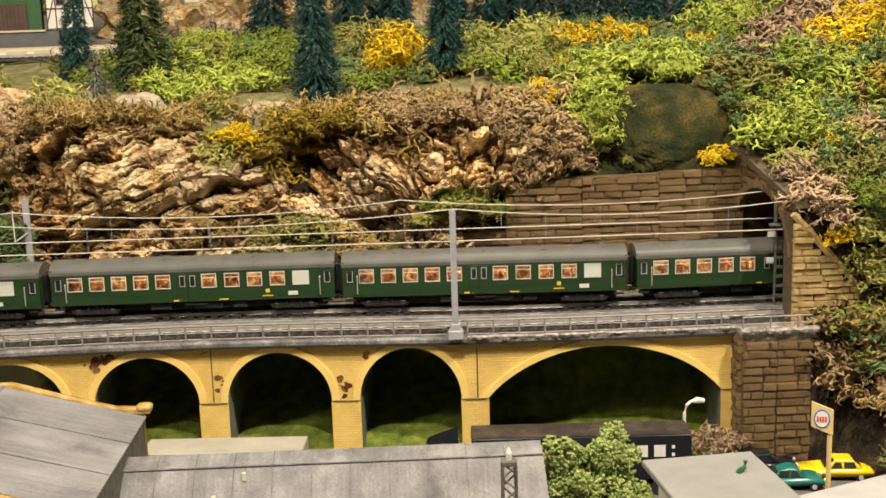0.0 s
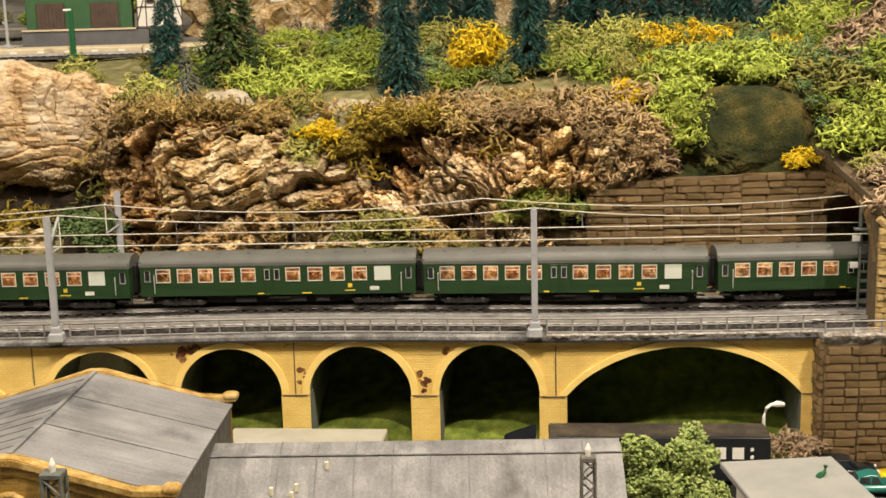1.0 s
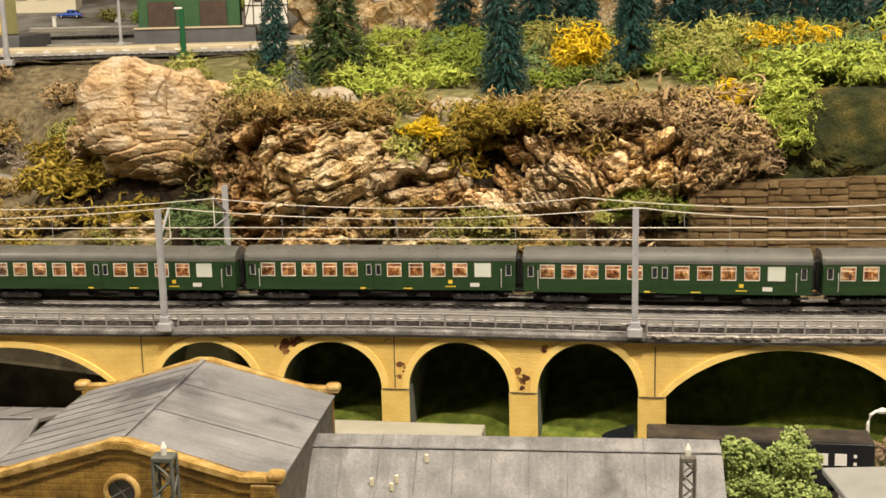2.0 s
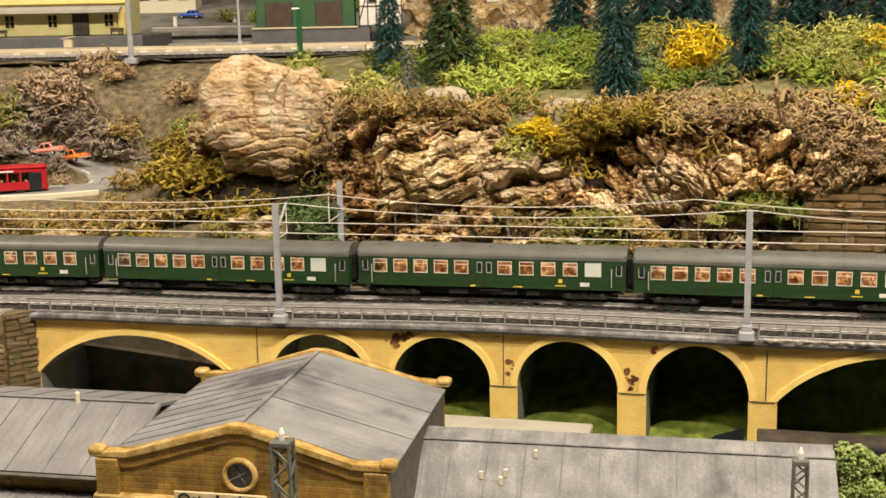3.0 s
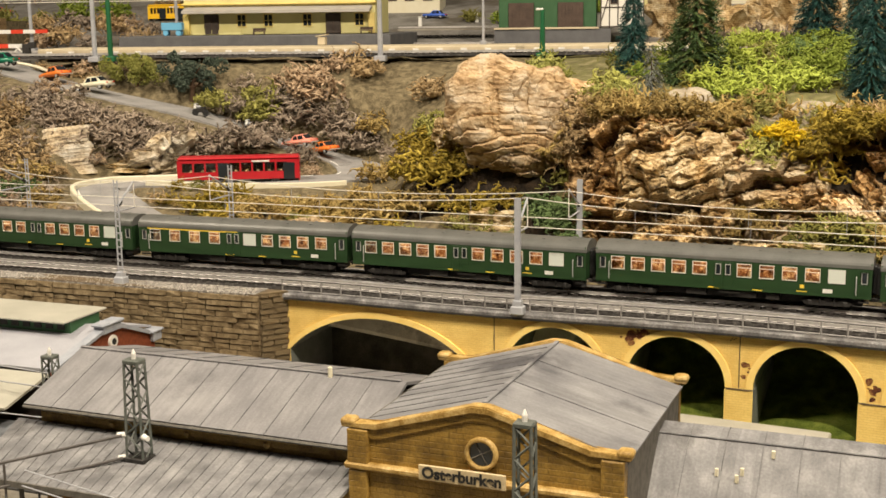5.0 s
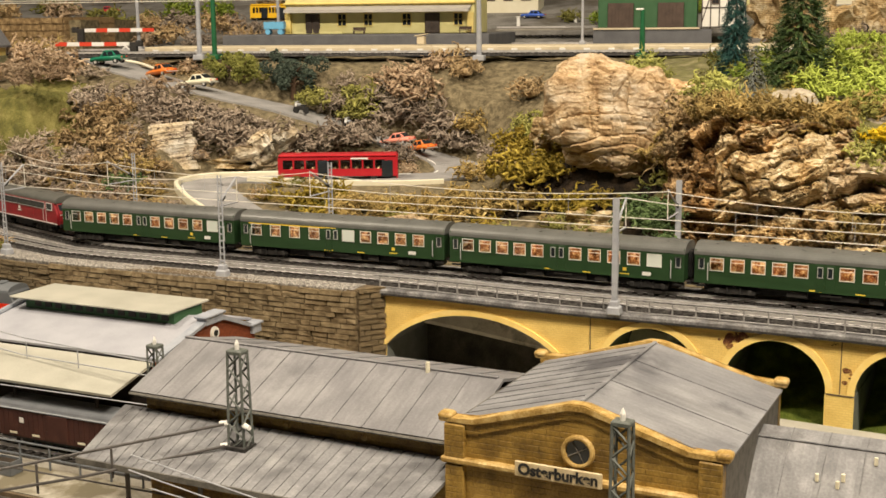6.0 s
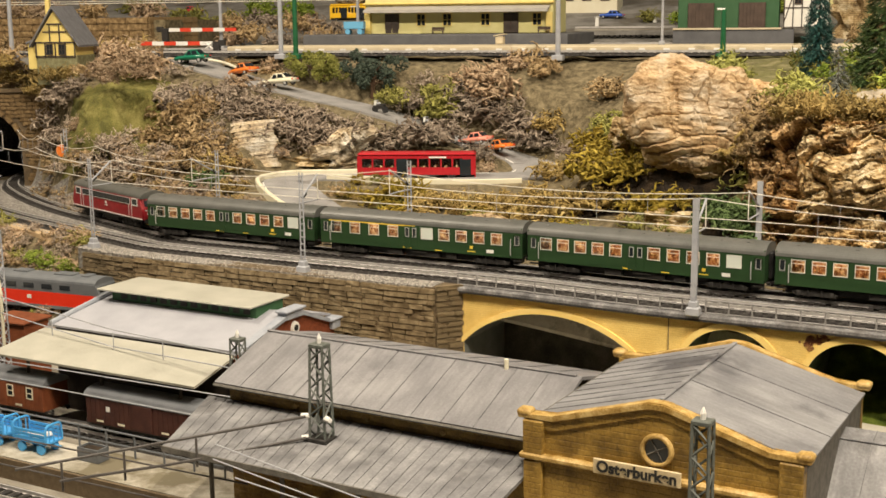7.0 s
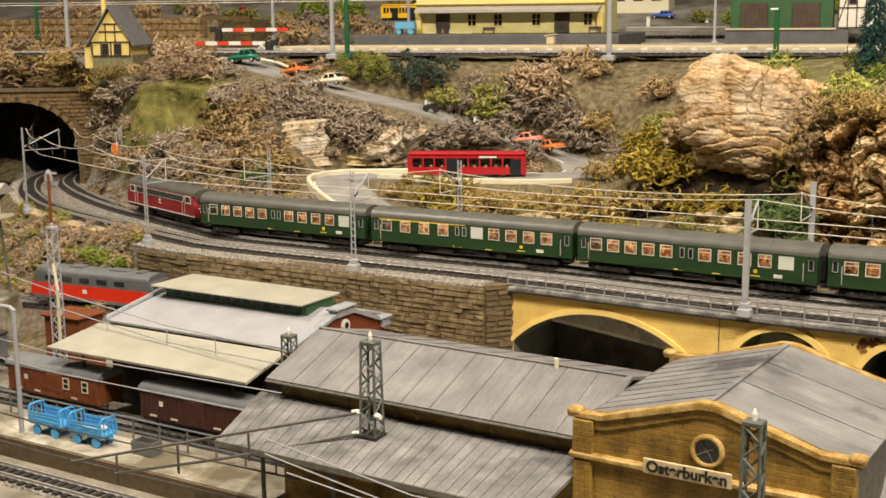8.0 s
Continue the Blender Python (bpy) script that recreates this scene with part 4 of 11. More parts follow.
def coach(m, first_class, label):
    L, H0, H1, W = 0.236, 0.0115, 0.0362, 0.0165
    root = thing("passenger_coach", m, label, "railway coach", "green coaches of the train")
    win, panes, frosted = [], [], []
    if first_class:
        xs = [-0.0984 + 0.0232 * i for i in range(4)] + [0.031 + 0.0197 * i for i in range(4)]
        mid, frost = -0.0075, 0.0112
    else:
        xs = [-0.098 + 0.0183 * i for i in range(5)] + [0.0135 + 0.019 * i for i in range(4)]
        mid, frost = -0.0044, 0.09
    for x in xs:
        win.append((x - 0.0057, x + 0.0057, 0.0232, 0.0334))
    frost = (frost - 0.0064, frost + 0.0064, 0.0232, 0.0334)
    for side in (-1, 1):
        y = side * (W - 0.0006)
        side_wall(root, "side_panel", L, y, H0, H1, win + [(-0.1155, -0.1085, 0.0225, 0.033), (0.1085, 0.1155, 0.0225, 0.033)], M_COACH)
        for x0, x1, z0, z1 in win:
            bm = bmesh.new()
            rect_frame(bm, x0, x1, z0, z1, y + side * 0.0007, 0.0006)
            add_box(bm, ((x0 + x1) / 2, y + side * 0.0005, z1 - 0.0028), (x1 - x0, 0.0005, 0.0005))
            fr = part("window_frame", bm, M_WFRAME, root)
            part("pane", box(((x0 + x1) / 2, y - side * 0.0003, (z0 + z1) / 2), (x1 - x0, 0.0003, z1 - z0)), M_PANE, fr).visible_shadow = False
        bm = bmesh.new()
        rect_frame(bm, *frost, y + side * 0.0007)
        fr = part("window_frame", bm, M_WFRAME, root)
        part("pane", box(((frost[0] + frost[1]) / 2, y + side * 0.0006, (frost[2] + frost[3]) / 2), (frost[1] - frost[0], 0.0006, frost[3] - frost[2])), M_FROST, fr, "frosted white pane")
        # double doors amidships and single doors at the ends
        for x in (mid - 0.0042, mid + 0.0042):
            d = part("door", box((x, y + side * 0.0006, 0.0235), (0.0078, 0.0006, 0.0225), 0, 0.0002), M_COACH, root)
            bm = bmesh.new()
            rect_frame(bm, x - 0.0018, x + 0.0018, 0.0245, 0.0325, y + side * 0.0011, 0.0005)
            part("door_window_frame", bm, M_ALU, d)
            part("pane", box((x, y + side * 0.001, 0.0285), (0.0036, 0.0004, 0.008)), M_GLASSDARK, d)
        for x in (-0.112, 0.112):
            d = part("end_door", box((x, y - side * 0.0012, 0.0235), (0.0075, 0.0006, 0.0235), 0, 0.0002), M_COACH, root)
            bm = bmesh.new()
            rect_frame(bm, x - 0.002, x + 0.002, 0.024, 0.0325, y - side * 0.0002, 0.0005)
            part("door_window_frame", bm, M_ALU, d)
            part("pane", box((x, y - side * 0.0005, 0.0282), (0.004, 0.0006, 0.0085)), M_GLASSDARK, d)
            xx = x + (0.0062 if x < 0 else -0.0062)
            part("handrail", tube([(xx, y + side * 0.0006, 0.014), (xx, y + side * 0.0016, 0.0145), (xx, y + side * 0.0016, 0.0285), (xx, y + side * 0.0006, 0.029)], 0.00045, 5), M_ALU, root)
            part("step", box((x, y - side * 0.002, 0.0085), (0.0085, 0.0035, 0.0012)), M_UNDER, root)
        part("step", box((0.001, y - side * 0.002, 0.009), (0.018, 0.0035, 0.0012)), M_UNDER, root)
        # small lettering as plain bars
        for x, z, w, h, mt in ((0.062, 0.0185, 0.0035, 0.003, M_YELLOW), (0.062, 0.0145, 0.009, 0.0009, M_YELLOW), (0.083, 0.016, 0.008, 0.0032, M_WHITE), (-0.012, 0.0128, 0.01, 0.0012, M_YELLOW), (0.025, 0.0128, 0.008, 0.0009, M_YELLOW)):
            part("marking", box((x, y + side * 0.0007, z), (w, 0.0002, h)), mt, root)
        if first_class:
            part("class_stripe", box((-0.055, y + side * 0.0007, 0.0347), (0.105, 0.0003, 0.0011)), M_YELLOW, root, "thin yellow first-class stripe")
    # arched roof, with a lip
    prof = [(W * 1.02 * math.cos(a), H1 - 0.0004 + 0.0098 * math.sin(a) ** 0.8) for a in (math.pi * i / 16 for i in range(17))]
    part("roof", prism(prof, -L / 2 - 0.0006, L / 2 + 0.0006, "x"), M_COACHROOF, root, "smooth dark grey roof", smooth=False)
    for i in range(9):
        for sd in (-1, 1):
            part("roof_vent", box((-0.1 + 0.025 * i, sd * 0.0075, H1 + 0.0086), (0.0032, 0.0022, 0.0012), 0, 0.0005), M_COACHROOF, root)
    part("floor", box((0, 0, H0 + 0.0006), (L, 2 * W - 0.002, 0.0014)), M_UNDER, root)
    for sx in (-1, 1):
        part("end_wall", box((sx * (L / 2 - 0.0006), 0, (H0 + H1) / 2 + 0.002), (0.0012, 2 * W - 0.0005, H1 - H0 + 0.004)), M_COACH, root)
        bm = bmesh.new()
        add_box(bm, (sx * (L / 2 + 0.0022), 0, 0.0255), (0.0042, 0.0125, 0.0235), 0, 0.001)
        part("gangway_bellows", bm, M_BLACK, root)
        for y in (-0.0095, 0.0095):
            part("buffer", tube([(sx * L / 2, y, 0.0112), (sx * (L / 2 + 0.0038), y, 0.0112), (sx * (L / 2 + 0.004), y, 0.0112)], [0.001, 0.001, 0.0024], 8), M_UNDER, root)
        part("coupler", box((sx * (L / 2 + 0.004), 0, 0.009), (0.011, 0.004, 0.0025)), M_UNDER, root)
    # seats and a lamp strip inside, and a panel added so windows look lit
    bm = bmesh.new()
    for x in [a + 0.0042 for a in xs]:
        for y in (-0.0095, 0.0095):
            add_box(bm, (x, y, 0.0205), (0.0022, 0.011, 0.0155), 0, 0.0004)
            add_box(bm, (x, y, 0.0155), (0.012, 0.011, 0.004), 0, 0.0004)
    part("seats", bm, M_SEAT, root, "orange-brown moulded seats")
    part("corridor_wall", box((0, 0.0035, (H0 + H1) / 2), (L * 0.96, 0.0008, H1 - H0 - 0.003)), M_SEAT, root, "orange-brown panel added to make the windows look lit")
    part("lamp_strip", box((0, -0.006, H1 - 0.0012), (L * 0.86, 0.004, 0.0008)), M_COACHLAMP, root, "warm light strip under the roof")
    part("underframe", box((0, 0, 0.0073), (0.222, 0.016, 0.0076), 0, 0.001), M_UNDER, root)
    for x, w in ((-0.028, 0.018), (0.012, 0.024), (0.038, 0.012)):
        part("battery_box", box((x, -0.0115, 0.0078), (w, 0.005, 0.0058), 0, 0.0006), M_UNDER, root)
        part("battery_box", box((x + 0.006, 0.0115, 0.0078), (w, 0.005, 0.0058), 0, 0.0006), M_UNDER, root)
    for x in (-0.083, 0.083):
        bogie(root, x, 0.0145)
    return root


def loco(m):
    L, W = 0.189, 0.0172
    root = thing("diesel_locomotive", m, "dark red model diesel locomotive with grey roof and black bogies", "locomotive")
    # body with sloped cab fronts
    bm = bmesh.new()
    lower, upper = 0.0125, 0.0365
    outline = [(-L / 2, lower), (L / 2, lower), (L / 2 + 0.0012, 0.017), (L / 2, 0.0255), (L / 2 - 0.006, upper), (-L / 2 + 0.006, upper), (-L / 2, 0.0255), (-L / 2 - 0.0012, 0.017)]
    add_prism(bm, outline, -W, W, "y")
    bmesh.ops.bevel(bm, geom=[e for e in bm.edges if abs(e.verts[0].co.y - e.verts[1].co.y) < 1e-6 and abs((e.verts[0].co.x + e.verts[1].co.x) / 2) > L / 2 - 0.008], offset=0.0024, segments=2, affect="EDGES")
    part("body", bm, M_LOCO, root, "crimson painted body")
    prof = [(W * 0.985 * math.cos(a), upper - 0.0002 + 0.0078 * math.sin(a) ** 0.75) for a in (math.pi * i / 16 for i in range(17))]
    bm = prism(prof, -L / 2 + 0.0045, L / 2 - 0.0045, "x")
    for v in bm.verts:
        v.co.x *= 1 - 0.55 * max(0, v.co.z - upper)
    part("roof", bm, M_LOCOROOF, root, "grey rounded roof")
    for x, w, y in ((-0.045, 0.02, 0.0), (-0.01, 0.026, 0), (0.03, 0.018, 0), (0.058, 0.008, 0.004), (-0.07, 0.006, -0.004)):
        part("roof_fan", box((x, y, upper + 0.0072), (w, 0.012, 0.0014), 0, 0.0006), M_LOCOROOF, root)
    for side in (-1, 1):
        y = side * (W + 0.0003)
        band = part("window_band", box((0.0, y, 0.0318), (0.128, 0.0006, 0.0066)), M_GLASSDARK, root, "long dark window band")
        bm = bmesh.new()
        rect_frame(bm, -0.064, 0.064, 0.0285, 0.0351, y + side * 0.0002, 0.0005)
        part("band_frame", bm, M_ALU, band)
        for i in range(7):
            part("grille", box((-0.05 + 0.0165 * i, y + side * 0.0002, 0.0318), (0.0007, 0.0006, 0.0064)), M_UNDER, band)
        for x in (-0.0755, 0.0755):
            cw = part("cab_window", box((x, y, 0.0318), (0.0125, 0.0006, 0.0068)), M_GLASSDARK, root)
            bm = bmesh.new()
            rect_frame(bm, x - 0.00625, x + 0.00625, 0.0284, 0.0352, y + side * 0.0002, 0.0008)
            part("cab_window_frame", bm, M_WHITE, cw, "pale window frame")
            xx = x - math.copysign(0.0105, x)
            for d in (-0.0035, 0.0035):
                part("handrail", tube([(xx + d, y, 0.0145), (xx + d, y + side * 0.0008, 0.015), (xx + d, y + side * 0.0008, 0.0275), (xx + d, y, 0.028)], 0.00035, 5), M_ALU, root)
            part("cab_door", box((xx, y - side * 0.0001, 0.022), (0.0062, 0.0005, 0.016), 0, 0.0002), M_LOCO, root)
        part("stripe", box((0, y - side * 0.0001, 0.0134), (L - 0.003, 0.0005, 0.0009)), M_WHITE, root, "pale line along the sill")
        for x in (-0.048, -0.022, 0.03, 0.05):
            part("hatch", box((x, y - side * 0.0002, 0.0215), (0.0095, 0.0005, 0.007), 0, 0.0002), M_LOCO, root)
        part("badge", box((0, y, 0.0245), (0.0042, 0.0004, 0.003)), M_WHITE, root)
        part("marking", box((0, y, 0.0212), (0.008, 0.0003, 0.0009)), M_WHITE, root)
        part("frame_skirt", box((0, side * (W - 0.002), 0.011), (L * 0.94, 0.002, 0.003)), M_UNDER, root)
    for sx in (-1, 1):
        x = sx * (L / 2 - 0.0022)
        for y in (-0.0078, 0.0078):
            bm = box((0, 0, 0), (0.0008, 0.0118, 0.0075), 0, 0.0003)
            ob = part("windscreen", bm, M_GLASSDARK, root)
            ob.location, ob.rotation_euler = (sx * (L / 2 - 0.0022), y, 0.0312), (0, -sx * 0.5, 0)
            for z, r in ((0.0195, 0.0019),):
                hl = part("headlight", tube([(sx * (L / 2 - 0.001), y * 1.25, z), (sx * (L / 2 + 0.0018), y * 1.25, z)], r, 10), M_WHITE, root, "round white headlight")
            part("buffer", tube([(sx * L / 2, y * 1.2, 0.0115), (sx * (L / 2 + 0.0055), y * 1.2, 0.0115), (sx * (L / 2 + 0.0058), y * 1.2, 0.0115)], [0.0011, 0.0011, 0.0026], 8), M_UNDER, root)
        part("front_stripe", box((sx * (L / 2 + 0.0006), 0, 0.0235), (0.0008, 0.028, 0.0009)), M_WHITE, root)
        part("buffer_beam", box((sx * (L / 2 + 0.0005), 0, 0.0115), (0.002, 0.03, 0.004)), M_UNDER, root)
        part("coupler", box((sx * (L / 2 + 0.005), 0, 0.008), (0.011, 0.004, 0.0022)), M_UNDER, root)
        bogie(root, sx * 0.0535, 0.016, 0.0105)
    part("fuel_tank", box((0, 0, 0.0068), (0.042, 0.024, 0.0072), 0, 0.0012), M_UNDER, root)
    return root


S0 = 1.765
loco(vehicle_pose(S0, 0.184) @ Matrix.Diagonal((1, 1, 1.06, 1)))
step = 0.244
for i in range(6):
    coach(vehicle_pose(S0 - 0.2325 - step * i, 0.236) @ Matrix.Diagonal((1, 1, 1.05, 1)), i == 1, ("green model passenger coach with lit windows and grey roof", "green model passenger coach with a yellow first-class stripe and lit windows")[i == 1])

# ---- overhead line masts and wires ----
def mast(x, y, z, rz, arm, label, lattice=False, tall=0.103, back=False):
    root = thing("catenary_mast", pose(x, y, z, 0, 0, rz), label, "catenary mast", "overhead line masts")
    base = part("mast_base", box((0, 0, 0.0035), (0.0125, 0.0105, 0.008), 0, 0.0012, 0.92), M_MAST, root)
    part("foot", box((0, 0, 0.0095), (0.0085, 0.0075, 0.006), 0, 0.0008, 0.9), M_MAST, base)
    if lattice:
        for sx in (-1, 1):
            part("upright", tube([(sx * 0.0025, 0, 0.01), (sx * 0.0019, 0, tall)], 0.0009, 4), M_MAST, root)
        for i in range(13):
            z0 = 0.016 + (tall - 0.02) * i / 12
            part("rung", box((0, 0, z0), (0.0048, 0.0012, 0.0014)), M_MAST, root)
    else:
        bm = bmesh.new()
        for sy in (-1, 1):
            add_box(bm, (0, sy * 0.0018, tall / 2), (0.0048, 0.0008, tall - 0.002))
        add_box(bm, (0, 0, tall / 2), (0.0009, 0.003, tall - 0.002))
        part("post", bm, M_MAST, root)
    s = -1 if back else 1
    for yy in arm:
        part("arm", tube([(0, 0.001 * s, tall - 0.026), (0, s * yy, tall - 0.005)], 0.001, 6), M_MAST, root)
        part("arm", tube([(0, 0.001 * s, tall - 0.031), (0, s * yy, tall - 0.031)], 0.0008, 6), M_MAST, root)
        part("insulator", tube([(0, s * 0.004, tall - 0.0255), (0, s * 0.0085, tall - 0.022)], 0.0015, 8), M_UNDER, root)
        part("dropper", tube([(0, s * yy, tall - 0.005), (0, s * yy, tall - 0.031)], 0.0005, 5), M_WIRE, root)
    return root


MASTS = []
for x, latt in ((0.2832, False), (-0.0885, False), (-0.488, True), (-0.773, True)):
    p, n = edge_point(x)
    p = p - 0.003 * n
    if latt:
        p = p - 0.004 * n
    mast(p.x, p.y, D, math.degrees(math.atan2(n.y, n.x)) - 90, (0.03,), "grey model catenary mast on the viaduct edge" if not latt else "grey lattice catenary mast beside the wall", latt)
    MASTS.append((x, "front"))
for x, latt in ((-0.064, False), (-0.435, True), (-0.70, True)):
    p, n = edge_point(x)
    p = p + 0.122 * n
    mast(p.x, p.y, D, math.degrees(math.atan2(n.y, n.x)) - 90, (0.043,), "grey model catenary mast behind the tracks", latt, 0.104, True)


def wire_run(off, supports, label, ends):
    """Messenger and contact wire over one track, sagging from mast to mast, with droppers."""
    root = thing("overhead_wire", pose(0, 0, 0), label, "overhead wire", "overhead wires")
    z1, z0 = D + 0.098, D + 0.072
    spots = []
    for x in supports:
        p, n = edge_point(x)
        spots.append(p + off * n)
    spots += [Vector((x, y, 0)) for x, y in ends]
    for a, b in zip(spots[:-1], spots[1:]):
        mess = [a.lerp(b, t) + Vector((0, 0, z1 - 0.009 * 4 * t * (1 - t))) for t in (i / 14 for i in range(15))]
        part("messenger_wire", tube(mess, 0.00038, 5), M_WIRE, root)
        part("contact_wire", tube([a + Vector((0, 0, z0)), b + Vector((0, 0, z0))], 0.00042, 5), M_WIRE, root)
        for t in (0.25, 0.5, 0.75):
            q = a.lerp(b, t)
            part("dropper", tube([q + Vector((0, 0, z0)), q + Vector((0, 0, z1 - 0.009 * 4 * t * (1 - t)))], 0.0002, 4), M_MAST, root)


wire_run(0.027, (0.57, 0.2832, -0.0885, -0.488, -0.773), "thin metal catenary wire over the front track", ((-0.94, 1.331), (-1.091, 1.43), (-1.2, 1.545), (-1.285, 1.68)))
wire_run(0.078, (0.57, 0.24, -0.064, -0.435, -0.70), "thin metal catenary wire over the back track", ((-0.873, 1.362), (-1.036, 1.478), (-1.124, 1.558), (-1.255, 1.76)))

# ---- the station building ----
M_BOARD = material("aged_cream_board", (0.46, 0.36, 0.2), [(0.64, 0.53, 0.34)], 0.6, size=0.01)
ST = pose(-0.1607, 0.6717, 0, 0, 0, -14.02)


M_SEAM2 = material("pale_roof_seam", (0.1, 0.1, 0.104), [(0.16, 0.16, 0.163), (0.26, 0.258, 0.256)], 0.7, size=0.008)


def seam_roof(root, name, a, b, c, d, pitch, mt, label, thick=0.0022, seam=0.00026):
    """A roof slab a-b along the ridge, d-c along the eave, with raised seams running down it."""
    a, b, c, d = (Vector(v) for v in (a, b, c, d))
    nrm = (b - a).cross(d - a).normalized()
    if nrm.z < 0:
        nrm = -nrm
    bm = bmesh.new()
    vs = [bm.verts.new(p + o * nrm) for o in (0.0, -thick) for p in (a, b, c, d)]
    for f in ((0, 1, 2, 3), (4, 7, 6, 5), (0, 4, 5, 1), (1, 5, 6, 2), (2, 6, 7, 3), (3, 7, 4, 0)):
        bm.faces.new([vs[k] for k in f])
    slab = part(name, bm, mt, root, label)
    n = max(1, round((b - a).length / pitch))
    for i in range(1, n):
        t = i / n
        p, q = a.lerp(b, t), d.lerp(c, t)
        bm = bmesh.new()
        sd = (b - a).normalized() * seam * 0.5
        vs = [bm.verts.new(v) for v in (p - sd, p + sd, q + sd, q - sd)] + [bm.verts.new(v + nrm * 0.0005) for v in (p - sd, p + sd, q + sd, q - sd)]
        for f in ((4, 5, 6, 7), (0, 4, 7, 3), (1, 2, 6, 5), (3, 7, 6, 2), (0, 1, 5, 4)):
            bm.faces.new([vs[k] for k in f])
        part("seam", bm, M_SEAM2 if mt is M_ROOF2 else M_SEAM, slab)
    return slab


def station():
    root = thing("station_building", ST, "ochre model station hall with weathered grey gabled roof", "station building")
    w, l, ze, za = 0.1668, 0.1554, 0.1325, 0.151
    sh, fl = 0.0185, 0.005
    lower = 0.0028
    rake = [(w, ze - lower), (w - sh, ze - lower), (w / 2 + fl, za - lower), (w / 2 - fl, za - lower), (sh, ze - lower), (0, ze - lower)]
    gable = [(0, 0), (w, 0)] + rake
    part("front_wall", prism(gable, 0.0, 0.008, "y"), M_OCHRE, root, "ochre painted front gable wall")
    part("rear_wall", prism(gable, l - 0.006, l, "y"), M_OCHRE, root)
    part("side_wall", box((0.003, l / 2, ze / 2 - 0.002), (0.006, l - 0.014, ze - 0.0075)), M_DARKWOOD, root)
    part("side_wall", box((w - 0.003, l / 2, ze / 2 - 0.002), (0.006, l - 0.014, ze - 0.0075)), M_DARKWOOD, root, "dark weathered plank side wall")
    # a raised frieze under the raking coping
    frieze = [(w - 0.012, ze - lower), (w - sh, ze - lower), (w / 2 + fl, za - lower), (w / 2 - fl, za - lower), (sh, ze - lower), (0.012, ze - lower)]
    under = [(0.012, ze - 0.0085), (sh + 0.001, ze - 0.0085), (w / 2 - fl, za - 0.0085), (w / 2 + fl, za - 0.0085), (w - sh - 0.001, ze - 0.0085), (w - 0.012, ze - 0.0085)]
    part("frieze", prism(frieze + under, -0.0013, 0.001, "y"), M_OCHRE, root)
    # copings that follow the gables
    for y, dp in ((0.0015, 0.009), (l - 0.002, 0.008)):
        cop = [(-0.0045, ze - lower), (sh, ze - lower), (w / 2 - fl, za - lower), (w / 2 + fl, za - lower), (w - sh, ze - lower), (w + 0.0045, ze - lower)]
        top = [(a, b + lower + 0.0004) for a, b in cop]
        bm = prism(cop + list(reversed(top)), y - dp / 2, y + dp / 2, "y")
        bmesh.ops.bevel(bm, geom=list(bm.edges), offset=0.0007, segments=2, affect="EDGES")
        part("coping", bm, M_YTRIM, root, "yellow plaster coping")
        for x in (-0.0005, w + 0.0005):
            bm = bmesh.new()
            bmesh.ops.create_icosphere(bm, subdivisions=2, radius=1.0)
            for v in bm.verts:
                v.co = Vector((x + 0.005 * math.copysign(abs(v.co.x) ** 0.5, v.co.x), y + (dp / 2 + 0.0008) * math.copysign(abs(v.co.y) ** 0.5, v.co.y), ze + 0.0006 + 0.0026 * v.co.z))
            part("corner_block", bm, M_YTRIM, root, smooth=True)
    # roof slabs
    seam_roof(root, "roof", (w / 2, 0.005, za), (w / 2, l - 0.005, za), (0.004, l - 0.005, ze - 0.0035), (0.004, 0.005, ze - 0.0035), 0.0145, M_ROOF_HALL, "weathered grey sheet roof")
    seam_roof(root, "roof", (w / 2, 0.005, za), (w / 2, l - 0.005, za), (w + 0.002, l - 0.005, ze - 0.0042), (w + 0.002, 0.005, ze - 0.0042), 0.044, M_ROOF_HALL, "weathered grey sheet roof")
    part("ridge_cap", box((w / 2, l / 2, za + 0.0004), (0.003, l - 0.012, 0.0012), 0, 0.0004), M_ROOF_HALL, root)
    # string course, pilasters, round window, sign
    sc = part("string_course", box((w / 2, -0.0015, 0.1065), (w + 0.006, 0.006, 0.0042), 0, 0.0012), M_YTRIM, root)
    for x in (0.006, w - 0.006):
        part("pilaster", box((x, -0.001, 0.1185), (0.0135, 0.005, 0.0215), 0, 0.0008), M_OCHRE, root)
        part("pilaster", box((x, -0.001, 0.052), (0.0125, 0.005, 0.104), 0, 0.0008), M_OCHRE, root)
    bm = bmesh.new()
    cx, cz = 0.0838, 0.1228
    rings = []
    for i in range(28):
        a = 2 * math.pi * i / 28
        rings.append([bm.verts.new((cx + r * math.cos(a), y, cz + r * math.sin(a))) for r, y in ((0.0074, 0.001), (0.0074, -0.002), (0.0082, -0.0032), (0.0098, -0.0026), (0.0103, 0.001))])
    for i in range(28):
        for j in range(4):
            bm.faces.new((rings[i][j], rings[i][j + 1], rings[(i + 1) % 28][j + 1], rings[(i + 1) % 28][j]))
    rw = part("round_window", bm, M_YTRIM, root, "round window with yellow surround", smooth=True)
    part("pane", prism([(cx + 0.0076 * math.cos(2 * math.pi * i / 28), cz + 0.0076 * math.sin(2 * math.pi * i / 28)) for i in range(28)], -0.0004, 0.0, "y"), M_GLASSDARK, rw)
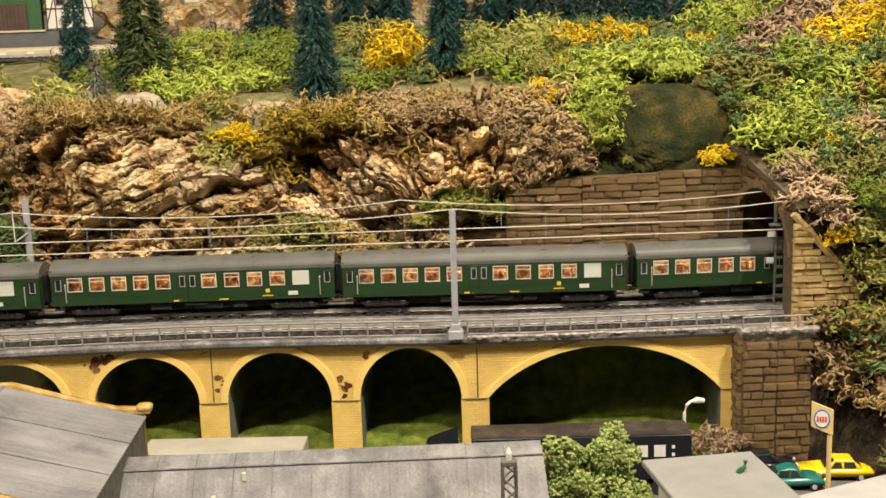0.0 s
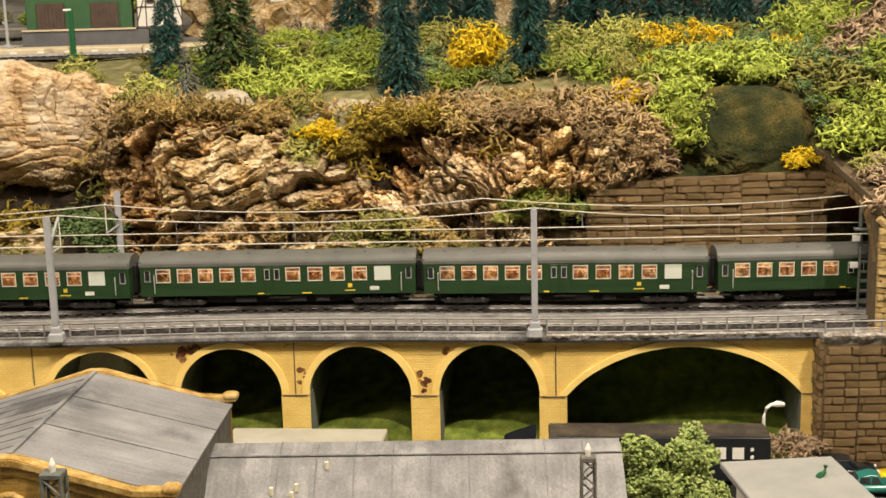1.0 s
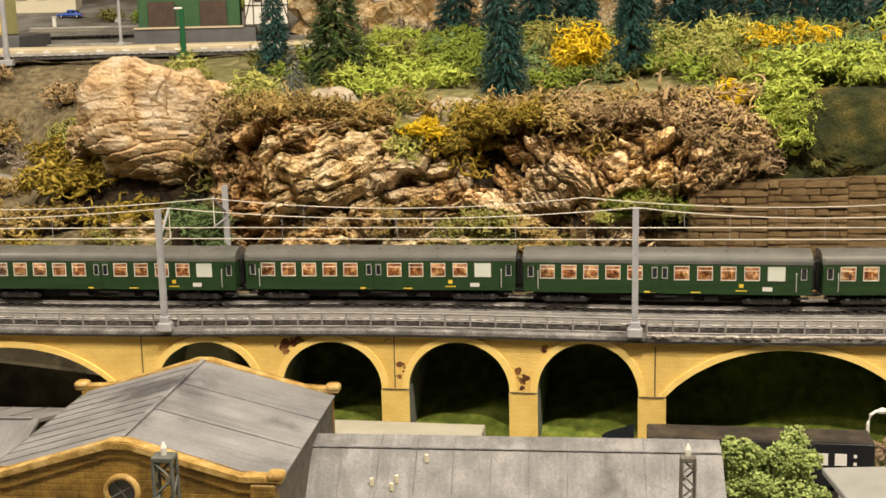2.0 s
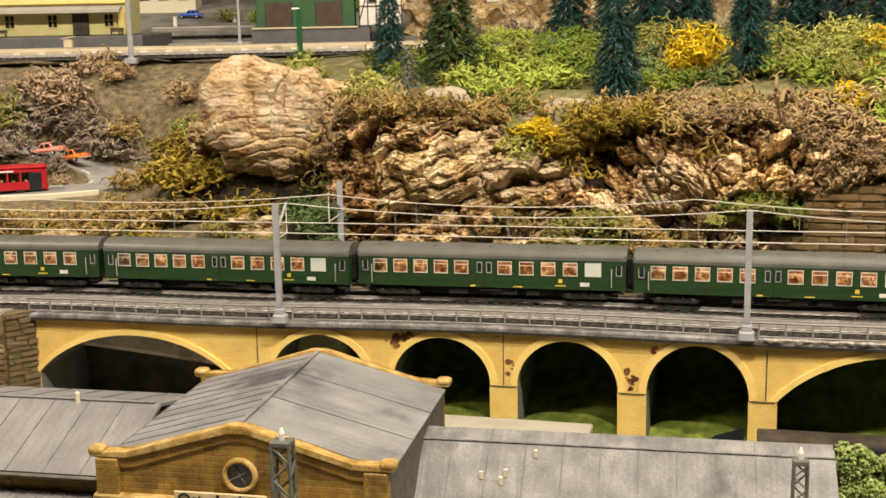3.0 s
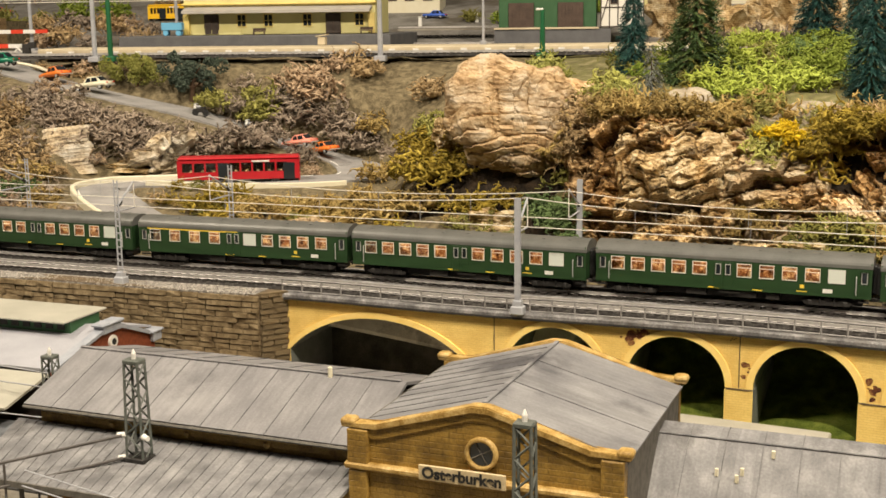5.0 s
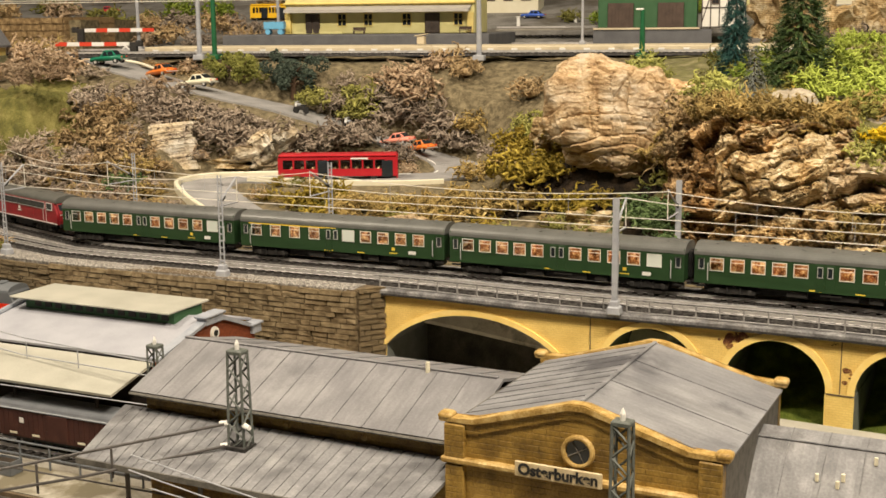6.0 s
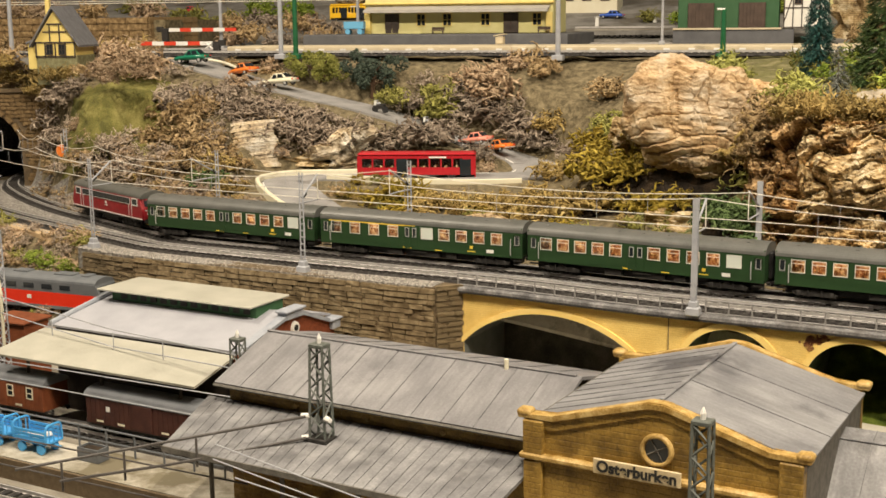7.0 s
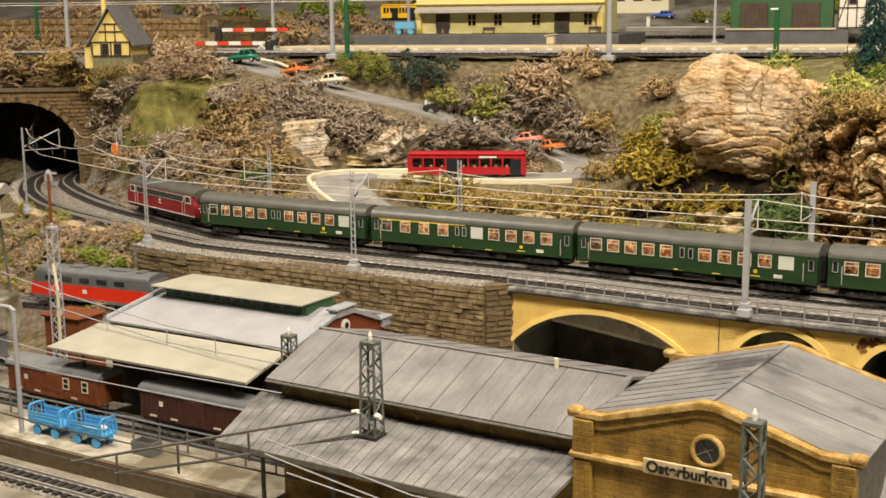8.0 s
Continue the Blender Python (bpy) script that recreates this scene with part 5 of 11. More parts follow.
    for a in (0.5, 2.1):
        part("glazing_bar", tube([(cx - 0.0074 * math.cos(a), -0.0008, cz - 0.0074 * math.sin(a)), (cx + 0.0074 * math.cos(a), -0.0008, cz + 0.0074 * math.sin(a))], 0.0004, 4), M_DARKWOOD, rw)
    sign = part("name_board", box((0.0735, -0.0055, 0.1092), (0.0535, 0.0016, 0.0092), 0, 0.0004), M_BOARD, root, "cream station name board")
    cu = bpy.data.curves.new("lettering", "FONT")
    cu.body, cu.size, cu.extrude, cu.align_x, cu.align_y = "Osterburken", 0.0093, 0.0001, "CENTER", "CENTER"
    cu.offset = 0.00034
    cu.materials.append(M_BLACK)
    tx = new("lettering", cu)
    tx.parent, tx.location, tx.rotation_euler = sign, (0.0735, -0.0066, 0.1092), (math.pi / 2, 0, 0)
    me = bpy.data.meshes.new_from_object(tx)
    bpy.data.objects.remove(tx)
    tx = new("lettering", me)
    tx.parent, tx.location, tx.rotation_euler = sign, (0.0735, -0.0066, 0.1092), (math.pi / 2, 0, 0)
    return root


station()


def west_wing():
    root = thing("station_wing", ST, "long low station wing with grey seamed roof and ochre wall", "station building")
    u0, u1 = -0.262, -0.004
    part("wing_wall", box(((u0 + u1) / 2 + 0.006, 0.032, 0.0535), (u1 - u0 - 0.012, 0.006, 0.107)), M_OCHRE, root, "dim ochre wall band")
    part("wing_wall", box(((u0 + u1) / 2 + 0.006, 0.138, 0.0535), (u1 - u0 - 0.012, 0.006, 0.107)), M_OCHRE, root)
    part("gable_wall", prism([(0.03, 0), (0.14, 0), (0.14, 0.114), (0.085, 0.128), (0.03, 0.107)], u0 + 0.006, u0 + 0.012, "x"), M_OCHRE, root)
    seam_roof(root, "roof", (u0, 0.085, 0.1325), (u1 + 0.004, 0.085, 0.1325), (u1 + 0.004, 0.02, 0.109), (u0, 0.02, 0.109), 0.0235, M_ROOF, "weathered grey sheet roof")
    seam_roof(root, "roof", (u0, 0.085, 0.1325), (u1 + 0.004, 0.085, 0.1325), (u1 + 0.004, 0.15, 0.1175), (u0, 0.15, 0.1175), 0.0235, M_ROOF, "weathered grey sheet roof")
    part("ridge_cap", box(((u0 + u1) / 2, 0.085, 0.133), (u1 - u0, 0.003, 0.0014), 0, 0.0004), M_ROOF, root)
    for u in (-0.195, -0.135, -0.075):
        part("medallion", tube([(u, 0.0292, 0.0985), (u, 0.0275, 0.0985)], [0.0026, 0.0016], 10), M_YTRIM, root)
    part("gutter", tube([(u0, 0.0195, 0.107), (u1, 0.0195, 0.107)], 0.0012, 6), M_DARKWOOD, root)
    for u in (-0.055,):
        part("roof_vent", tube([(u, 0.082, 0.131), (u, 0.082, 0.138), (u, 0.082, 0.1385)], [0.0016, 0.0016, 0.0008], 8), M_CREAM, root)
    can = thing("platform_canopy", ST, "grey plank platform canopy in front of the station wing", "canopy")
    seam_roof(can, "canopy_roof", (-0.275, 0.0285, 0.0945), (-0.002, 0.0285, 0.0945), (-0.002, -0.05, 0.0835), (-0.25, -0.05, 0.0835), 0.0085, M_ROOF2, "pale grey plank canopy roof")
    part("fascia", box((-0.126, -0.0495, 0.0822), (0.248, 0.0015, 0.004)), M_DARKWOOD, can)
    for u in (-0.22, -0.16, -0.1, -0.04):
        part("post", tube([(u, -0.035, 0.0), (u, -0.035, 0.083)], 0.0016, 8), M_DARKWOOD, can)


west_wing()


def east_hall():
    root = thing("station_hall", ST, "low goods hall with a light grey panelled mansard roof", "station building")
    u0, u1 = 0.1635, 0.406
    part("hall_wall", box(((u0 + u1) / 2, 0.06, 0.028), (u1 - u0 - 0.01, 0.13, 0.056)), M_OCHRE, root)
    ridge, line2, low = (0.104, 0.1195), (0.089, 0.1165), (0.03, 0.058)
    seam_roof(root, "roof", (u0, *line2), (u1, *line2), (u1 + 0.003, *low), (u0 - 0.003, *low), 0.0226, M_ROOF2, "light grey panelled roof")
    seam_roof(root, "roof", (u0, *ridge), (u1, *ridge), (u1, line2[0], line2[1] + 0.0002), (u0, line2[0], line2[1] + 0.0002), 0.0226, M_ROOF2, "light grey roof cap")
    seam_roof(root, "roof", (u0, *ridge), (u1, *ridge), (u1, 0.145, 0.09), (u0, 0.145, 0.09), 0.0226, M_ROOF2, "light grey roof back")
    part("fold_line", box(((u0 + u1) / 2, line2[0] - 0.0003, line2[1] + 0.0003), (u1 - u0, 0.0012, 0.0009), 0, 0.0003), M_SEAM, root, "dark fold line across the roof")
    for u in (u0 + 0.001, u1 - 0.001):
        part("gable_end", prism([(0.032, 0.05), (0.14, 0.05), (0.14, 0.09), (0.103, 0.118), (0.09, 0.115)], u - 0.001, u + 0.001, "x"), M_DARKWOOD, root)
    for u, d in ((0.205, 0.072), (0.217, 0.07), (0.2195, 0.0735), (0.236, 0.083)):
        z = line2[1] - (line2[0] - d) * (line2[1] - low[1]) / (line2[0] - low[0])
        part("roof_vent", tube([(u, d, z), (u, d, z + 0.0045)], 0.0012, 7), M_CREAM, root)


east_hall()

# ---- lichen bushes and rocks ----
def strand_mesh(name, seed, main, spread, length, thick, curl):
    """A clump of curly branching lichen round a low dense core; unit size about 1."""
    rnd = random.Random(seed)
    verts, faces = [], []

    def stem(p, d, ln, r, depth):
        n = (3, 2, 1)[depth]
        rings = []
        axis = d.cross(Vector((rnd.uniform(-1, 1), rnd.uniform(-1, 1), rnd.uniform(-1, 1)))).normalized()
        bend = 1.3 * curl * rnd.uniform(0.5, 1.4)
        for k in range(n + 1):
            a = Vector((0, 0, 1)) if abs(d.z) < 0.9 else Vector((1, 0, 0))
            s = d.cross(a).normalized()
            u = s.cross(d)
            rr = r * (1 - 0.5 * k / n)
            rings.append(len(verts))
            for j in range(3):
                ang = 2.094 * j + seed
                verts.append(tuple(p + rr * (math.cos(ang) * s + math.sin(ang) * u)))
            if k < n:
                axis = (axis + 0.35 * Vector((rnd.uniform(-1, 1), rnd.uniform(-1, 1), rnd.uniform(-1, 1)))).normalized()
                d = (Matrix.Rotation(bend, 3, axis) @ d).normalized()
                p = p + d * (ln / n)
            if 0 < k < n and depth < 2 and rnd.random() < (1.0, 0.8)[depth]:
                fd = (d + 1.1 * Vector((rnd.uniform(-1, 1), rnd.uniform(-1, 1), rnd.uniform(-0.7, 1)))).normalized()
                stem(p, fd, ln * rnd.uniform(0.4, 0.62), rr * 0.88, depth + 1)
        for a, b in zip(rings[:-1], rings[1:]):
            for j in range(3):
                faces.append((a + j, a + (j + 1) % 3, b + (j + 1) % 3, b + j))
        faces.append((rings[-1], rings[-1] + 1, rings[-1] + 2))

    for i in range(main):
        th, ph = rnd.uniform(0, 2 * math.pi), math.acos(1 - rnd.random() * 1.2)
        d = Vector((math.sin(ph) * math.cos(th), math.sin(ph) * math.sin(th), math.cos(ph)))
        lump = 1 + 0.3 * noise.noise(d * 1.7 + Vector((seed * 1.3, 0, 0)))
        c = Vector((d.x, d.y, d.z * 0.8)) * spread * lump * rnd.uniform(0.66, 1.0)
        stem(c, (0.2 * d + Vector((rnd.uniform(-1, 1), rnd.uniform(-1, 1), rnd.uniform(-0.7, 1)))).normalized(), length * rnd.uniform(0.55, 1.1), thick * rnd.uniform(0.75, 1.2), 0)
    # core
    bm = bmesh.new()
    bmesh.ops.create_icosphere(bm, subdivisions=2, radius=1.0)
    n0 = len(verts)
    for v in bm.verts:
        k = spread * 0.4 * (1 + 0.3 * noise.noise(v.co * 1.7 + Vector((seed * 1.3, 0, 0))) + 0.2 * noise.noise(v.co * 5))
        verts.append((v.co.x * k, v.co.y * k, v.co.z * k * 0.75))
    faces += [tuple(n0 + v.index for v in f.verts) for f in bm.faces]
    bm.free()
    me = bpy.data.meshes.new(name)
    me.from_pydata(verts, [], faces)
    me.polygons.foreach_set("use_smooth", [True] * len(me.polygons))
    return me


def lichen_material(name, a, b, c):
    return material(name, a, [b, c], 0.85, size=0.012, fine=0.003, rand=0.22, spec=0.2)


LICHEN = {
    "lime": (lichen_material("lime_lichen", (0.17, 0.22, 0.02), (0.35, 0.42, 0.06), (0.55, 0.61, 0.18)), "bright lime green lichen bush"),
    "green": (lichen_material("leaf_green_lichen", (0.08, 0.125, 0.012), (0.19, 0.25, 0.03), (0.36, 0.41, 0.1)), "mid green lichen bush"),
    "olive": (lichen_material("olive_lichen", (0.13, 0.125, 0.03), (0.25, 0.24, 0.06), (0.38, 0.36, 0.12)), "dull olive green lichen bush"),
    "yellow": (lichen_material("yellow_lichen", (0.42, 0.27, 0.006), (0.66, 0.46, 0.012), (0.8, 0.6, 0.05)), "golden yellow lichen bush"),
    "mustard": (lichen_material("mustard_lichen", (0.16, 0.112, 0.012), (0.3, 0.22, 0.03), (0.46, 0.35, 0.068)), "mustard brown lichen bush"),
    "ochre": (lichen_material("ochre_lichen", (0.2, 0.135, 0.042), (0.35, 0.25, 0.085), (0.51, 0.39, 0.165)), "ochre brown lichen bush"),
    "brown": (lichen_material("brown_lichen", (0.2, 0.132, 0.062), (0.37, 0.26, 0.13), (0.54, 0.41, 0.24)), "dry brown lichen bush"),
    "grey": (lichen_material("grey_brown_lichen", (0.19, 0.148, 0.108), (0.35, 0.28, 0.215), (0.52, 0.435, 0.345)), "grey-brown dried lichen bush"),
    "pale": (lichen_material("pale_tan_lichen", (0.25, 0.17, 0.1), (0.42, 0.3, 0.19), (0.58, 0.45, 0.31)), "pale tan lichen bush"),
    "pea": (lichen_material("pea_green_lichen", (0.24, 0.25, 0.05), (0.42, 0.42, 0.11), (0.56, 0.55, 0.2)), "pale pea green lichen bush"),
    "fern": (lichen_material("fern_green_lichen", (0.05, 0.085, 0.03), (0.11, 0.17, 0.06), (0.22, 0.29, 0.12)), "dark fern green bush"),
}
SHAPES = [strand_mesh("lichen", 10 + i, 80, 0.78, 0.5, 0.062, 0.8) for i in range(6)]
FINE = [strand_mesh("lichen", 30 + i, 76, 0.8, 0.48, 0.06, 0.9) for i in range(6)]
DENSE = [strand_mesh("lichen", 70 + i, 116, 0.82, 0.42, 0.045, 0.85) for i in range(4)]
LOW = [strand_mesh("lichen", 50 + i, 32, 0.78, 0.54, 0.064, 0.6) for i in range(4)]
LICHEN_MESH = {}
BUSH_RND = random.Random(77)


def bush(kind, x, y, z, r, flat=0.85, fine=False, group="lichen bushes on the hillside"):
    thick = r > 0.029 and kind in ("lime", "green", "pea", "yellow")
    pool = DENSE if thick else FINE if fine else SHAPES
    k = BUSH_RND.randrange(len(pool))
    key = (kind, fine, thick, k)
    if key not in LICHEN_MESH:
        me = pool[k].copy()
        me.materials.append(LICHEN[kind][0])
        LICHEN_MESH[key] = me
    ob = new("lichen_bush", LICHEN_MESH[key])
    ob.location = (x, y, z)
    ob.rotation_euler = (BUSH_RND.uniform(-0.25, 0.25), BUSH_RND.uniform(-0.25, 0.25), BUSH_RND.uniform(0, 6.28))
    s = r * BUSH_RND.uniform(0.92, 1.08)
    ob.scale = (s, s, s * flat)
    return tagged(ob, LICHEN[kind][1], "bush", group)


def undergrowth(name, label, x0, x1, s0, s1, kinds, count, r0, r1, seed, height=None, clear=0.0, bare=()):
    """Fills a stretch of the slope with one loose mat of lichen clumps."""
    rnd = random.Random(seed)
    per = {}
    for i in range(count):
        x, sdep = rnd.uniform(x0, x1), rnd.uniform(s0, s1)
        y = edge_y(x) + sdep
        if clear and float(np.hypot(ROAD_LINE[:, 0] - x, ROAD_LINE[:, 1] - y).min()) < clear:
            continue
        if any(a < x < b and c < sdep < d for a, b, c, d in bare):
            continue
        z = height(x, y) if height else ground_z(x, y)
        r = rnd.uniform(r0, r1)
        per.setdefault(rnd.choice(kinds), []).append((x, y, z + 0.25 * r, r, rnd.uniform(0, 6.28), rnd.randrange(4)))
    for kind, rows in per.items():
        clump_mat(name, kind, label, rows, LOW, 0.85)


def clump_mat(name, kind, label, rows, pool, flat):
    """One loose mat joined from clumps given as place, radius, turn and shape."""
    allv, allf, n = [], [], 0
    for x, y, z, r, a, k in rows:
        me = pool[k]
        v = np.empty(len(me.vertices) * 3)
        me.vertices.foreach_get("co", v)
        v = v.reshape(-1, 3) * (r, r, r * flat)
        v = v @ np.array([[math.cos(a), math.sin(a), 0], [-math.sin(a), math.cos(a), 0], [0, 0, 1]]) + (x, y, z)
        allv.append(v)
        tot = np.empty(len(me.polygons), dtype=np.int32)
        me.polygons.foreach_get("loop_total", tot)
        li = np.empty(len(me.loops), dtype=np.int32)
        me.loops.foreach_get("vertex_index", li)
        allf.append((tot, li + n))
        n += len(v)
    me = bpy.data.meshes.new(name)
    v = np.concatenate(allv)
    tot = np.concatenate([t for t, _ in allf])
    li = np.concatenate([l for _, l in allf])
    me.vertices.add(len(v))
    me.vertices.foreach_set("co", v.ravel())
    me.loops.add(len(li))
    me.loops.foreach_set("vertex_index", li)
    me.polygons.add(len(tot))
    me.polygons.foreach_set("loop_start", np.concatenate([[0], np.cumsum(tot)[:-1]]).astype(np.int32))
    me.polygons.foreach_set("loop_total", tot)
    me.polygons.foreach_set("use_smooth", [True] * len(tot))
    me.update()
    me.materials.append(LICHEN[kind][0])
    tagged(new(name, me), LICHEN[kind][1] + "es " + label, "undergrowth", kind="stuff")


def plant(kind, region, rows):
    fine = kind in ("brown", "grey", "ochre", "mustard", "olive", "fern", "yellow")
    if region in ("west_slope", "trackside_west", "road_slope"):
        clump_mat("undergrowth", kind, "on the " + region.replace("_", " "), [(x, y, z + 0.35 * r, r * 1.4, BUSH_RND.uniform(0, 6.28), BUSH_RND.randrange(6)) for x, y, z, r in rows], FINE if fine else SHAPES, 0.85)
        return
    big = 1.24 if region == "cliff_rim" and kind in ("brown", "ochre", "mustard", "pea") else 1.15 if region in ("hilltop", "east_hill") else 1.0
    for x, y, z, r in rows:
        hang = big > 1.2
        bush(kind, x, y - 0.007 * hang, z + 0.35 * r - 0.009 * hang, r * 1.4 * big * (BUSH_RND.uniform(0.8, 1.15) if hang else 1), 1.05 if hang else 0.85, fine, "lichen bushes, " + region.replace("_", " "))


plant("ochre", "cliff_rim", ((-0.016, 1.296, 0.261, 0.0205), (0.014, 1.276, 0.26, 0.0219), (0.045, 1.237, 0.264, 0.0195), (0.073, 1.216, 0.263, 0.0192), (0.1, 1.206, 0.259, 0.0207), (0.224, 1.175, 0.262, 0.0215), (0.244, 1.167, 0.262, 0.0203), (0.31, 1.129, 0.243, 0.021), (0.111, 1.16, 0.17, 0.0185), (0.132, 1.159, 0.176, 0.0185), (0.248, 1.109, 0.152, 0.0165), (0.232, 1.11, 0.143, 0.0103),))
plant("brown", "cliff_rim", ((-0.051, 1.31, 0.259, 0.0266), (-0.041, 1.298, 0.247, 0.0246), (-0.045, 1.287, 0.221, 0.0221), (0.298, 1.164, 0.266, 0.0242), (0.286, 1.141, 0.252, 0.0185), (0.359, 1.126, 0.261, 0.0222), (0.381, 1.128, 0.267, 0.0224), (0.35, 1.119, 0.248, 0.0184), (0.379, 1.105, 0.244, 0.0209), (0.422, 1.08, 0.235, 0.0234), (0.401, 1.077, 0.221, 0.0181),))
plant("ochre", "cliff_rim", ((-0.058, 1.295, 0.229, 0.0234), (0.271, 1.166, 0.265, 0.0225), (0.342, 1.144, 0.266, 0.0225), (0.4, 1.117, 0.265, 0.0223), (0.402, 1.093, 0.242, 0.0235), (0.432, 1.091, 0.253, 0.0184),))
plant("mustard", "cliff_rim", ((0.178, 1.166, 0.228, 0.0223), (0.157, 1.172, 0.223, 0.0186), (0.203, 1.178, 0.258, 0.0215), (0.206, 1.168, 0.248, 0.016), (0.296, 1.128, 0.238, 0.0157),))
plant("pea", "cliff_rim", ((-0.012, 1.346, 0.285, 0.0212), (-0.034, 1.333, 0.277, 0.018), (0.004, 1.318, 0.279, 0.0178), (0.131, 1.185, 0.235, 0.0204), (0.136, 1.173, 0.215, 0.0149), (0.122, 1.184, 0.226, 0.0134),))
plant("yellow", "cliff_rim", ((0.152, 1.184, 0.246, 0.0172),))
plant("pale", "cliff_rim", ((0.437, 1.068, 0.224, 0.0197), (0.444, 1.06, 0.219, 0.0129),))
plant("olive", "cliff_rim", ((0.149, 1.14, 0.146, 0.0183), (0.169, 1.135, 0.153, 0.0198), (0.213, 1.12, 0.154, 0.0197), (0.153, 1.137, 0.135, 0.0147), (0.228, 1.116, 0.15, 0.0166), (0.267, 1.099, 0.148, 0.0154), (0.309, 1.096, 0.183, 0.018), (0.352, 1.078, 0.179, 0.0205), (0.372, 1.072, 0.178, 0.0143),))
plant("fern", "cliff_rim", ((0.194, 1.127, 0.152, 0.0208), (-0.051, 1.21, 0.146, 0.0221), (-0.061, 1.232, 0.16, 0.0197), (-0.052, 1.194, 0.131, 0.0164),))
plant("green", "cliff_rim", ((0.329, 1.09, 0.185, 0.018),))
plant("lime", "hilltop", ((0.132, 1.391, 0.301, 0.0251), (0.099, 1.312, 0.284, 0.0225), (0.129, 1.274, 0.281, 0.023), (0.164, 1.331, 0.288, 0.0229), (0.186, 1.3, 0.288, 0.0177), (0.196, 1.772, 0.32, 0.0177), (0.164, 1.767, 0.321, 0.02),))
plant("green", "hilltop", ((0.192, 1.41, 0.304, 0.0224), (0.215, 1.353, 0.293, 0.0246), (0.236, 1.452, 0.307, 0.0232), (0.262, 1.716, 0.323, 0.0172), (0.228, 1.688, 0.322, 0.0154), (0.289, 1.27, 0.285, 0.0164), (0.319, 1.272, 0.29, 0.0147), (0.343, 1.613, 0.321, 0.0186), (0.399, 1.255, 0.298, 0.0165), (0.43, 1.219, 0.295, 0.0174),))
plant("yellow", "hilltop", ((0.356, 1.355, 0.305, 0.0302), (0.334, 1.356, 0.302, 0.0188), (0.542, 1.311, 0.316, 0.0204), (0.547, 1.261, 0.313, 0.0216), (0.578, 1.265, 0.315, 0.0218), (0.498, 1.22, 0.302, 0.0147), (0.433, 1.123, 0.275, 0.0129), (0.441, 1.151, 0.285, 0.0099), (0.634, 1.198, 0.311, 0.017), (0.628, 1.237, 0.317, 0.0137),))
plant("pea", "hilltop", ((0.376, 1.324, 0.302, 0.0173), (0.424, 1.256, 0.3, 0.0226), (0.457, 1.376, 0.313, 0.0228), (0.458, 1.261, 0.304, 0.0228), (0.518, 1.372, 0.319, 0.0276), (0.52, 1.316, 0.314, 0.019),))
plant("olive", "hilltop", ((0.357, 1.544, 0.319, 0.025), (0.405, 1.624, 0.324, 0.0226), (0.364, 1.261, 0.292, 0.0147), (0.46, 1.2, 0.295, 0.0161), (0.48, 1.537, 0.325, 0.0181), (0.601, 1.422, 0.327, 0.0152), (0.632, 1.316, 0.328, 0.0144), (0.62, 1.383, 0.327, 0.015),))
plant("lime", "hilltop", ((0.487, 1.142, 0.291, 0.0233), (0.475, 1.093, 0.268, 0.0224), (0.471, 1.07, 0.245, 0.0183), (0.46, 1.085, 0.255, 0.0185), (0.469, 1.06, 0.233, 0.013), (0.51, 1.132, 0.291, 0.0222), (0.549, 1.154, 0.299, 0.0229), (0.572, 1.139, 0.298, 0.0228), (0.595, 1.141, 0.301, 0.0201), (0.544, 1.116, 0.288, 0.0139),))
plant("lime", "east_hill", ((0.68, 1.26, 0.33, 0.0289), (0.742, 1.309, 0.334, 0.027), (0.688, 1.063, 0.289, 0.0283), (0.691, 1.03, 0.269, 0.0277), (0.657, 1.032, 0.262, 0.0246), (0.598, 0.982, 0.248, 0.0247), (0.584, 0.976, 0.243, 0.0178), (0.61, 0.965, 0.241, 0.0204), (0.671, 1.017, 0.245, 0.0218),))
plant("green", "east_hill", ((0.673, 1.209, 0.321, 0.0217), (0.765, 1.433, 0.342, 0.0219), (0.608, 1.048, 0.266, 0.019), (0.664, 1.073, 0.286, 0.0226), (0.598, 0.849, 0.202, 0.021), (0.605, 0.845, 0.11, 0.019),))
plant("fern", "east_hill", ((0.618, 1.11, 0.3, 0.017), (0.627, 1.082, 0.289, 0.0196), (0.665, 0.931, 0.233, 0.0179), (0.604, 0.848, 0.193, 0.0164), (0.606, 0.907, 0.222, 0.0147),))
plant("pale", "east_hill", ((0.697, 1.149, 0.312, 0.03), (0.766, 1.196, 0.326, 0.0318), (0.666, 1.129, 0.304, 0.0205), (0.847, 1.268, 0.337, 0.0274), (0.705, 1.12, 0.307, 0.0178), (0.572, 0.904, 0.218, 0.0182), (0.565, 0.868, 0.207, 0.0186), (0.571, 0.856, 0.195, 0.0139),))
plant("yellow", "east_hill", ((0.808, 1.168, 0.326, 0.0286), (0.747, 1.126, 0.312, 0.0272), (0.763, 1.091, 0.304, 0.0208), (0.623, 0.951, 0.236, 0.0122), (0.556, 1.021, 0.222, 0.013), (0.577, 0.853, 0.178, 0.0116),))
plant("olive", "east_hill", ((0.611, 1.086, 0.287, 0.0251), (0.627, 1.062, 0.277, 0.0248), (0.599, 0.88, 0.213, 0.0215), (0.629, 0.89, 0.219, 0.022), (0.585, 0.853, 0.105, 0.0213), (0.6, 0.836, 0.075, 0.0214),))
